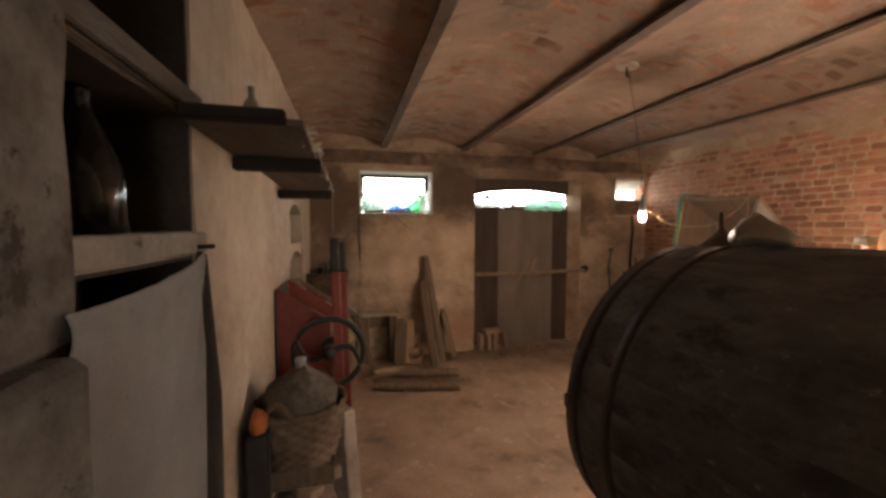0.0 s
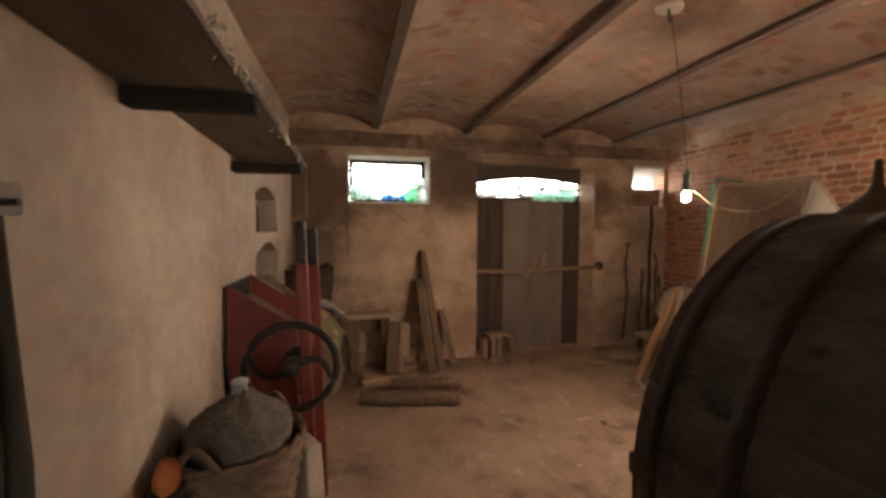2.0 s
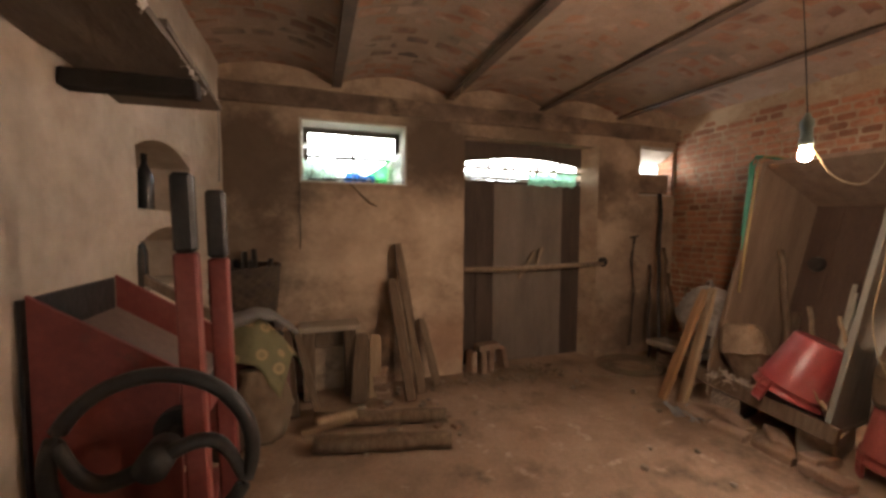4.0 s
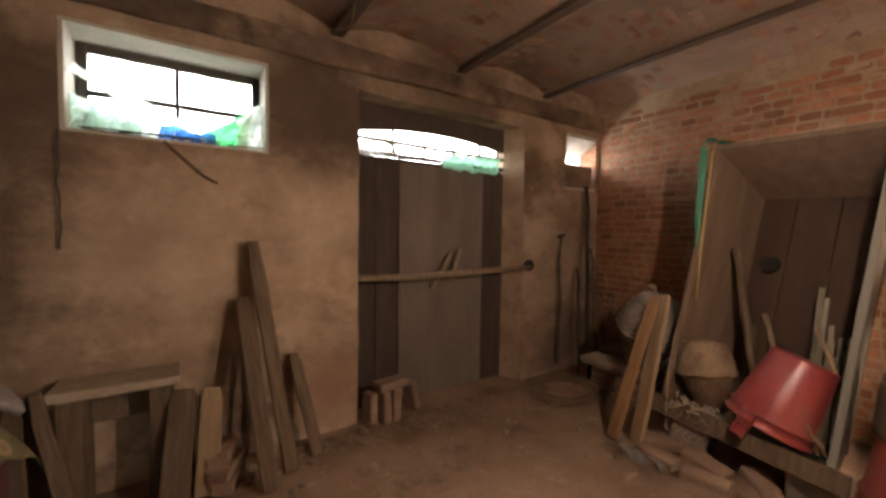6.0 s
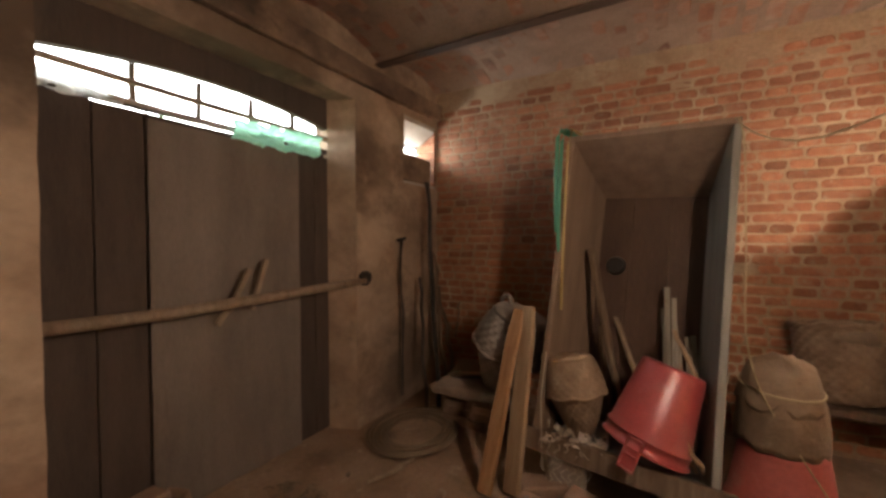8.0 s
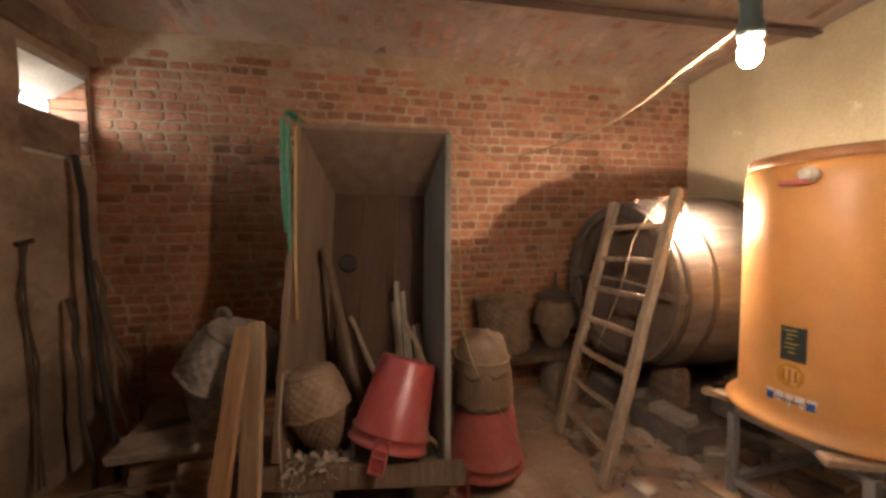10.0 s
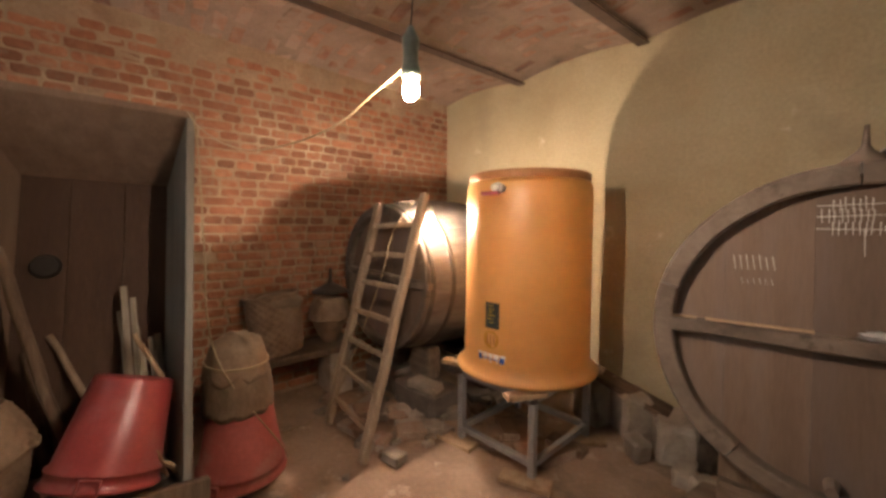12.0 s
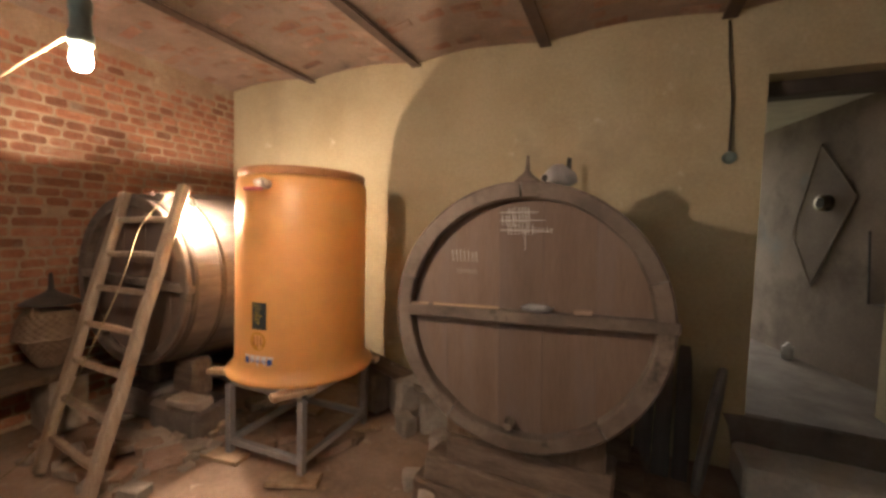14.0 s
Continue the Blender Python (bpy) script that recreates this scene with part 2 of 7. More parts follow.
M_SACK = mat("jute_sack", [(0.140, 0.099, 0.064), (0.198, 0.143, 0.096), (0.229, 0.173, 0.121)], 4.0, 0.95, 0.4, 120)
M_CABLE = mat("yellowed_cable", [(0.255, 0.188, 0.098), (0.315, 0.240, 0.135)], 5.0, 0.5, 0.05, 60)
M_HOSE = mat("green_hose", [(0.05, 0.22, 0.13), (0.09, 0.30, 0.19)], 4.0, 0.45, 0.05, 60)
M_HOSEY = mat("yellow_brown_hose", [(0.36, 0.24, 0.09), (0.46, 0.32, 0.13)], 4.0, 0.5, 0.05, 60)
M_SOCKET = mat("green_grey_bakelite", [(0.16, 0.20, 0.17), (0.23, 0.27, 0.23)], 7.0, 0.5, 0.1, 60)
M_DOORWOOD = mat("brown_door_boards", [(0.055, 0.039, 0.031), (0.089, 0.065, 0.051), (0.115, 0.085, 0.068)], 3.0, 0.85, 0.3, 40, stretch=(4, 4, 0.6), vary=0.2, spread=0.42)
M_SHEET = mat("grey_brown_sheet", [(0.17, 0.138, 0.112), (0.225, 0.185, 0.15), (0.265, 0.22, 0.18)], 2.0, 0.75, 0.1, 60, stretch=(2, 2, 0.5))
M_BULB = glow("lit_bulb", BULB_COLOUR, BULB)
M_BULB2 = glow("lit_bulb_hidden", BULB_COLOUR, HIDDEN_BULB)
M_PANE = clear("window_glass", (0.95, 0.98, 0.96))
M_TRIM = mat("whitewashed_reveal", [(0.45, 0.40, 0.33), (0.62, 0.57, 0.49)], 4.0, 0.95, 0.3, 50)
M_LEAF = mat("green_foliage", [(0.05, 0.10, 0.02), (0.10, 0.18, 0.04)], 4.0, 0.8, 0.0, 40)
M_GRASS = mat("grass_ground", [(0.07, 0.10, 0.03), (0.14, 0.15, 0.06)], 2.0, 0.9, 0.1, 30)
M_CONC = mat("worn_concrete", [(0.221, 0.169, 0.130), (0.351, 0.286, 0.234), (0.429, 0.364, 0.299)], 4.0, 0.95, 0.5, 50)
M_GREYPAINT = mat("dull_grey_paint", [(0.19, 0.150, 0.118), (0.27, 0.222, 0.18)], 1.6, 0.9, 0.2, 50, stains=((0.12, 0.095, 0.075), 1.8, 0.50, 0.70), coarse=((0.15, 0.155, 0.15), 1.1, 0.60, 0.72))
M_BRASS = mat("dull_brass", [(0.13, 0.105, 0.07), (0.22, 0.18, 0.12)], 9.0, 0.5, 0.2, 60, metal=0.8)


# ---- building helpers ----
def part(name, bm, material, parent=None, label="", smooth=False, m=None):
    me = bpy.data.meshes.new(name)
    bmesh.ops.recalc_face_normals(bm, faces=bm.faces)
    bm.to_mesh(me)
    bm.free()
    me.materials.append(material)
    if smooth:
        for f in me.polygons:
            f.use_smooth = True
    ob = new(name, me)
    if parent:
        ob.parent = parent
    if m is not None:
        ob.matrix_local = m
    if label:
        ob["label"] = label
    return ob


def thing(name, m, label, category, group="", kind=""):
    ob = new(name)
    ob.empty_display_size = 0.1
    ob.matrix_world = m
    return tagged(ob, label, category, group, kind)


def box(bm, lo, hi, bevel=0.0, m=None, jitter=0.0, rnd=random):
    made = bmesh.ops.create_cube(bm, size=1.0)["verts"]
    c, s = [(a + b) / 2 for a, b in zip(lo, hi)], [b - a for a, b in zip(lo, hi)]
    for v in made:
        v.co = Vector((v.co.x * s[0] + c[0], v.co.y * s[1] + c[1], v.co.z * s[2] + c[2]))
        if jitter:
            v.co += Vector((rnd.uniform(-1, 1), rnd.uniform(-1, 1), rnd.uniform(-1, 1))) * jitter
    if bevel:
        edges = list({e for v in made for e in v.link_edges})
        out = bmesh.ops.bevel(bm, geom=edges, offset=bevel, segments=1, affect="EDGES")
        made = list({v for f in out["faces"] for v in f.verts} | {v for v in made if v.is_valid})
    if m is not None:
        bmesh.ops.transform(bm, matrix=m, verts=made)
    return made


def lathe(bm, profile, segs=32, m=None, wobble=0.0):
    """A turned shape round z from rows of (radius, z)."""
    rings = []
    for r, z in profile:
        rings.append([bm.verts.new((r * math.cos(a), r * math.sin(a), z + wobble * noise.noise((3 * math.cos(a), 3 * math.sin(a), 5 * z))))
                      for a in (2 * math.pi * q / segs for q in range(segs))])
    for a, b in zip(rings, rings[1:]):
        for q in range(segs):
            bm.faces.new((a[q], a[(q + 1) % segs], b[(q + 1) % segs], b[q]))
    for ring, r in ((rings[0], profile[0][0]), (rings[-1], profile[-1][0])):
        if r > 0.004:
            bm.faces.new(ring)
    verts = [v for ring in rings for v in ring]
    if m is not None:
        bmesh.ops.transform(bm, matrix=m, verts=verts)
    return verts


def tube(bm, points, radius, segs=8, closed=False, taper=None):
    pts = [Vector(p) for p in points]
    rings = []
    k = len(pts)
    for q, p in enumerate(pts):
        a, b = (pts[(q - 1) % k], pts[(q + 1) % k]) if closed else (pts[max(q - 1, 0)], pts[min(q + 1, k - 1)])
        d = (b - a).normalized()
        side = d.cross(Vector((0, 0, 1)) if abs(d.z) < 0.9 else Vector((1, 0, 0))).normalized()
        up = side.cross(d)
        r = radius * (taper[q] if taper else 1)
        rings.append([bm.verts.new(p + r * (math.cos(t) * side + math.sin(t) * up)) for t in (2 * math.pi * i / segs for i in range(segs))])
    pairs = list(zip(rings, rings[1:])) + ([(rings[-1], rings[0])] if closed else [])
    for a, b in pairs:
        for i in range(segs):
            bm.faces.new((a[i], a[(i + 1) % segs], b[(i + 1) % segs], b[i]))
    if not closed:
        bm.faces.new(rings[0])
        bm.faces.new(rings[-1])


def sag(a, b, drop, k=16):
    a, b = Vector(a), Vector(b)
    return [a.lerp(b, q / k) - Vector((0, 0, drop * 4 * (q / k) * (1 - q / k))) for q in range(k + 1)]


def rough_up(bm, amount, scale, verts=None, seed=0.0):
    for v in verts or bm.verts:
        p = v.co * scale + Vector((seed, seed * 1.7, seed * 0.3))
        v.co += Vector((noise.noise(p), noise.noise(p + Vector((9, 0, 0))), noise.noise(p + Vector((0, 9, 0))))) * amount


def basis(origin, u, v):
    """A pose with x along u, z as near v as it goes."""
    u = Vector(u).normalized()
    w = Vector(v).cross(u).normalized()
    v = u.cross(w)
    m = Matrix((u, w, v)).transposed().to_4x4()
    m.translation = origin
    return m


def along(origin, d, u):
    """A pose with z exactly along d, x as near u as it goes."""
    d = Vector(d).normalized()
    w = d.cross(Vector(u)).normalized()
    m = Matrix((w.cross(d), w, d)).transposed().to_4x4()
    m.translation = origin
    return m


def wall_mesh(name, m, u0, u1, z0, z1, thick, openings, material, step=0.18, uneven=0.012, seed=0.0, label="", category="wall"):
    """A wall of real thickness, its room face at depth 0, with openings (u0, u1, z0, z1) that go right through."""
    us, zs = {u0, u1}, {z0, z1}
    for a, b, c, d in openings:
        us |= {a, b}
        zs |= {c, d}

    def fill(marks):
        marks = sorted(marks)
        out = []
        for a, b in zip(marks, marks[1:]):
            k = max(1, round((b - a) / step))
            out += [a + (b - a) * q / k for q in range(k)]
        return out + [marks[-1]]

    us, zs = fill(us), fill(zs)
    bm = bmesh.new()
    grid = {}

    def vert(i, j, d):
        key = (i, j, d)
        if key not in grid:
            p = Vector((us[i], d * thick, zs[j]))
            q = p * 1.7 + Vector((seed, 0, seed))
            off = 0 if d else (noise.noise(q) + 0.5 * noise.noise(q * 3.1)) * uneven
            grid[key] = bm.verts.new((p.x + 0.4 * uneven * noise.noise(q * 4 + Vector((5, 5, 5))) * (0 < i < len(us) - 1), p.y + off, p.z))
        return grid[key]

    def solid(i, j):
        if not (0 <= i < len(us) - 1 and 0 <= j < len(zs) - 1):
            return False
        cu, cz = (us[i] + us[i + 1]) / 2, (zs[j] + zs[j + 1]) / 2
        return not any(a < cu < b and c < cz < d for a, b, c, d in openings)

    for i in range(len(us) - 1):
        for j in range(len(zs) - 1):
            if not solid(i, j):
                continue
            for d in (0, 1):
                bm.faces.new([vert(i, j, d), vert(i + 1, j, d), vert(i + 1, j + 1, d), vert(i, j + 1, d)])
            for (di, dj), (a, b) in (((-1, 0), ((i, j), (i, j + 1))), ((1, 0), ((i + 1, j), (i + 1, j + 1))),
                                     ((0, -1), ((i, j), (i + 1, j))), ((0, 1), ((i, j + 1), (i + 1, j + 1)))):
                if not solid(i + di, j + dj):
                    bm.faces.new([vert(*a, 0), vert(*b, 0), vert(*b, 1), vert(*a, 1)])
    ob = part(name, bm, material)
    ob.matrix_world = m
    return tagged(ob, label, category, kind="structure")


# ---- the room ----
FAR_Y, CEIL = 5.45, 2.71
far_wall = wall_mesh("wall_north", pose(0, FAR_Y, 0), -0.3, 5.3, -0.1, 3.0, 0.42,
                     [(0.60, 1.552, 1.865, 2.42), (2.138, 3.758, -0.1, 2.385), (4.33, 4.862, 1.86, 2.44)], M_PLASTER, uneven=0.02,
                     label="stained tan plaster wall with soot and painted corner shade")
left_wall = wall_mesh("wall_west", pose(0, 0, 0, 0, 0, 90), 0.2, 5.45, -0.1, 3.0, 0.34,
                      [(1.25, 1.87, 0.3, 1.60), (1.25, 1.87, 1.665, 2.05), (1.25, 1.87, 2.12, 2.62), (3.84, 4.62, 1.17, 1.47), (3.84, 4.62, 1.55, 1.90)], M_WHITE, seed=3.0,
                      label="dusty whitewashed wall with niches")
REAR = Matrix.Translation((5.3, 0.645, 0)) @ pose(0, 0, 0, 0, 0, 182.0)
rear_wall = wall_mesh("wall_south", REAR, 0.0, 5.35, -0.1, 3.0, 0.34, [(4.56, 5.30, 0.335, 2.36)], M_YELLOW, uneven=0.008, seed=7.0,
                      label="pale yellow limewashed wall")
east_wall = wall_mesh("wall_east", Matrix.Translation((5.165, 0.5, 0)) @ pose(0, 0, 0, 0, 0, 93.25) @ Matrix.Diagonal((1, -1, 1, 1)), 0.0, 5.1, -0.1, 3.0, 0.3, [], M_MORTAR,
                      uneven=0.004, seed=11.0, label="red brick wall with pale lime joints")

# earth floor, gently uneven
bm = bmesh.new()
NX, NY = 60, 60
fv = [[bm.verts.new((-0.35 + 5.7 * i / NX, 0.2 + 5.6 * j / NY, 0)) for j in range(NY + 1)] for i in range(NX + 1)]
for row in fv:
    for v in row:
        v.co.z = -0.012 + 0.018 * noise.noise(v.co * 1.3) + 0.008 * noise.noise(v.co * 5) + 0.004 * noise.noise(v.co * 14)
for i in range(NX):
    for j in range(NY):
        bm.faces.new((fv[i][j], fv[i + 1][j], fv[i + 1][j + 1], fv[i][j + 1]))
floor = tagged(part("floor", bm, M_FLOOR, smooth=True), "dusty brown trodden earth floor", "floor", kind="structure")

# ceiling: steel beams with shallow brick vaults between them
BEAMS = [(0.95, 0.92), (2.02, 1.98), (3.04, 3.01), (4.12, 4.02)]


def beam_x(k, y):
    a, b = BEAMS[k]
    return a + (b - a) * (y - 0.6) / 4.8


def edge_x(k, y):
    if k < 0:
        return -0.12
    if k >= len(BEAMS):
        return 5.25 - 0.057 * (y - 0.5)
    return beam_x(k, y)


def vault_z(x, y, bay):
    a, b = edge_x(bay - 1, y), edge_x(bay, y)
    f = min(1, max(0, (x - a) / (b - a)))
    return CEIL + 0.03 + (0.045 + 0.07 * min(1, max(0, (y - 0.5) / 2.2))) * (1 - (2 * f - 1) ** 2)


bm = bmesh.new()
for bay in range(5):
    rows = []
    for j in range(37):
        y = 0.2 + 5.4 * j / 36
        a, b = edge_x(bay - 1, y), edge_x(bay, y)
        rows.append([bm.verts.new((a + (b - a) * i / 14, y, vault_z(a + (b - a) * i / 14, y, bay) + 0.008 * noise.noise((a + i * 0.3, y * 3, bay))))
                     for i in range(15)])
    for r, s in zip(rows, rows[1:]):
        for i in range(14):
            bm.faces.new((r[i], r[i + 1], s[i + 1], s[i]))
ceiling = part("ceiling", bm, M_VAULTM, smooth=True)
tagged(ceiling, "smoke-stained shallow brick vaults smeared with mortar", "ceiling", kind="structure")
verts, faces = [], []
rnd = random.Random(5)
for bay in range(5):
    y = 0.5
    row = 0
    while y < 5.5:
        a, b = edge_x(bay - 1, y), edge_x(bay, y)
        x = a + 0.045 - (0.12 if row % 2 else 0)
        while x < b - 0.04:
            x0, x1 = max(x + 0.008, a + 0.04), min(x + 0.232 * rnd.uniform(0.9, 1.0), b - 0.04)
            x += 0.245
            if x1 - x0 < 0.05 or rnd.random() < 0.22:
                continue
            y0, y1 = y + 0.006 + rnd.uniform(0, 0.012), y + 0.112 + rnd.uniform(-0.012, 0)
            low = rnd.uniform(-0.004, 0.004)
            k0 = len(verts)
            for (px, py, inset) in ((x0, y0, 1), (x1, y0, 1), (x1, y1, 1), (x0, y1, 1)):
                verts.append((px, py, vault_z(px, py, bay) + 0.012))
            for (px, py) in ((x0 + 0.012, y0 + 0.01), (x1 - 0.012, y0 + 0.01), (x1 - 0.012, y1 - 0.01), (x0 + 0.012, y1 - 0.01)):
                verts.append((px + rnd.uniform(-.006, .006), py + rnd.uniform(-.006, .006), vault_z(px, py, bay) - low))
            faces += [(k0 + 4, k0 + 5, k0 + 6, k0 + 7)] + [(k0 + q, k0 + (q + 1) % 4, k0 + 4 + (q + 1) % 4, k0 + 4 + q) for q in range(4)]
        y += 0.125
        row += 1
me = bpy.data.meshes.new("vault_bricks")
me.from_pydata(verts, [], faces)
me.materials.append(M_VAULT)
vb = new("vault_bricks", me)
vb.parent = ceiling
tagged(vb, kind="stuff")
bm = bmesh.new()
box(bm, (-0.5, 0.0, 2.95), (5.5, 6.0, 3.05))
tagged(part("ceiling_slab", bm, M_CONC), "upper floor slab over the vaults", "ceiling", kind="structure")
for k in range(4):
    bm = bmesh.new()
    a, b = Vector((beam_x(k, 0.45), 0.45, 0)), Vector((beam_x(k, 5.5), 5.5, 0))
    m = basis((0, 0, 0), b - a, (0, 0, 1))
    m.translation = a
    ln = (b - a).length
    box(bm, (0, -0.04, CEIL), (ln, 0.04, CEIL + 0.014), 0.003, m)
    box(bm, (0, -0.006, CEIL + 0.014), (ln, 0.006, CEIL + 0.13), 0, m)
    tagged(part("ceiling_beam", bm, M_BEAM), "dark rusty steel beam under the brick vaults", "beam", "ceiling beams", "structure")

# passage behind the doorway, up two steps
bm = bmesh.new()
box(bm, (-0.95, -2.5, 0.0), (1.3, 0.485, 0.342), 0.012)
bmesh.ops.subdivide_edges(bm, edges=[e for e in bm.edges if e.calc_length() > 0.5], cuts=14)
rough_up(bm, 0.008, 5)
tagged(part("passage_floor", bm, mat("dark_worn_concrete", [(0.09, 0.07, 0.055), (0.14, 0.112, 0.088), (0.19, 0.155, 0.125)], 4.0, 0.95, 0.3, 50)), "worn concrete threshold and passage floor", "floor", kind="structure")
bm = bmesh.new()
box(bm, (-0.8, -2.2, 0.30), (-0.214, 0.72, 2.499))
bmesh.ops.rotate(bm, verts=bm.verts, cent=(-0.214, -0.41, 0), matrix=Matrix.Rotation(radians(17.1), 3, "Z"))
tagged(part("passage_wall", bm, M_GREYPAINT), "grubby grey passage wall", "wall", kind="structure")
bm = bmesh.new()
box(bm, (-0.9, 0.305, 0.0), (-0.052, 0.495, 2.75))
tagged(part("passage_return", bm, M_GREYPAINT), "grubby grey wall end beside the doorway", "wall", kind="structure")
# unseen side wall, kept pale to bounce light along the passage
bm = bmesh.new()
box(bm, (0.95, -2.2, 0.30), (1.25, 0.16, 2.75))
tagged(part("passage_wall", bm, M_TRIM), "dull white passage wall", "wall", kind="structure")
# unseen end wall, its opening added to let light into the passage
bm = bmesh.new()
box(bm, (-0.9, -2.5, 0.0), (0.22, -2.2, 2.75))
box(bm, (0.22, -2.5, 2.47), (1.3, -2.2, 2.75))
box(bm, (1.05, -2.5, 0.0), (1.3, -2.2, 2.47))
tagged(part("passage_end", bm, M_TRIM), "unseen dull white passage end with an added opening for light", "wall", kind="structure")
bm = bmesh.new()
box(bm, (-0.9, -2.5, 2.5), (1.3, 0.30, 2.75))
tagged(part("passage_ceiling", bm, M_TRIM), "dull white passage ceiling", "ceiling", kind="structure")
bm = bmesh.new()
box(bm, (-0.02, 0.47, -0.02), (0.80, 0.79, 0.165), 0.02, None, 0.006)
bmesh.ops.subdivide_edges(bm, edges=[e for e in bm.edges if e.calc_length() > 0.25], cuts=8)
rough_up(bm, 0.014, 6)
tagged(part("doorstep", bm, M_TRIM), "worn concrete step below the doorway", "step", kind="structure")
bm = bmesh.new()
box(bm, (-0.42, 1.0, -0.1), (-0.34, 5.2, 3.0))
tagged(part("niche_backing", bm, M_CONC), "dark masonry behind the wall niches", "wall", kind="structure")

# outside
bm = bmesh.new()
bmesh.ops.create_grid(bm, x_segments=1, y_segments=1, size=400)
bmesh.ops.translate(bm, verts=bm.verts, vec=(0, 0, -0.14))
tagged(part("ground", bm, M_GRASS), "grassy ground outside", "ground", kind="structure")
# glowing sheets added as sky; the unseen south one lights the passage
for y, power in ((26.0, 6.5), (-22.0, 2.6)):
    bm = bmesh.new()
    bm.faces.new([bm.verts.new(p) for p in ((-45, y, -0.14), (50, y, -0.14), (50, y, 26), (-45, y, 26))])
    tagged(part("backdrop", bm, glow("sky_glow_sheet", (0.93, 0.97, 1.0) if y > 0 else (1.0, 0.90, 0.79), power)), "glowing sheet added as bright sky outside", "sky", kind="structure")

# ---- lamps ----
def light_bulb(name, at, material, label, r=0.0200):
    root = thing(name, Matrix.Translation(at), label, "light bulb")
    bm = bmesh.new()
    lathe(bm, [(0.0005, -0.028), (0.011, -0.026), (0.018, -0.017), (r, -0.004), (0.018, 0.010), (0.0145, 0.022)], 14)
    part("bulb", bm, material, root, "lit glass bulb", True)
    bm = bmesh.new()
    lathe(bm, [(0.0148, 0.0235), (0.02, 0.026), (0.024, 0.032), (0.024, 0.055), (0.02, 0.06), (0.019, 0.10), (0.022, 0.105), (0.022, 0.13), (0.012, 0.145), (0.006, 0.16)], 16)
    part("socket", bm, M_SOCKET, root, "green-grey lamp socket", True)
    return root


lamp = light_bulb("pendant_bulb", (2.595, 2.881, 1.775), M_BULB, "bare lit bulb in a green-grey socket hanging on a wire")
bm = bmesh.new()
tube(bm, [(0, 0, 0.155), (-0.04, 0, 0.45), (-0.09, 0, 0.75), (-0.15, 0, 1.04)], 0.0024, 6)
part("cord", bm, M_BLACK, lamp, "thin dark cord")
lamp2 = light_bulb("ladder_bulb", (3.88, 1.83, 1.46), M_BULB2, "small lit bulb hung behind the ladder beside the barrel")
lamp2.scale = (0.56, 0.56, 0.56)

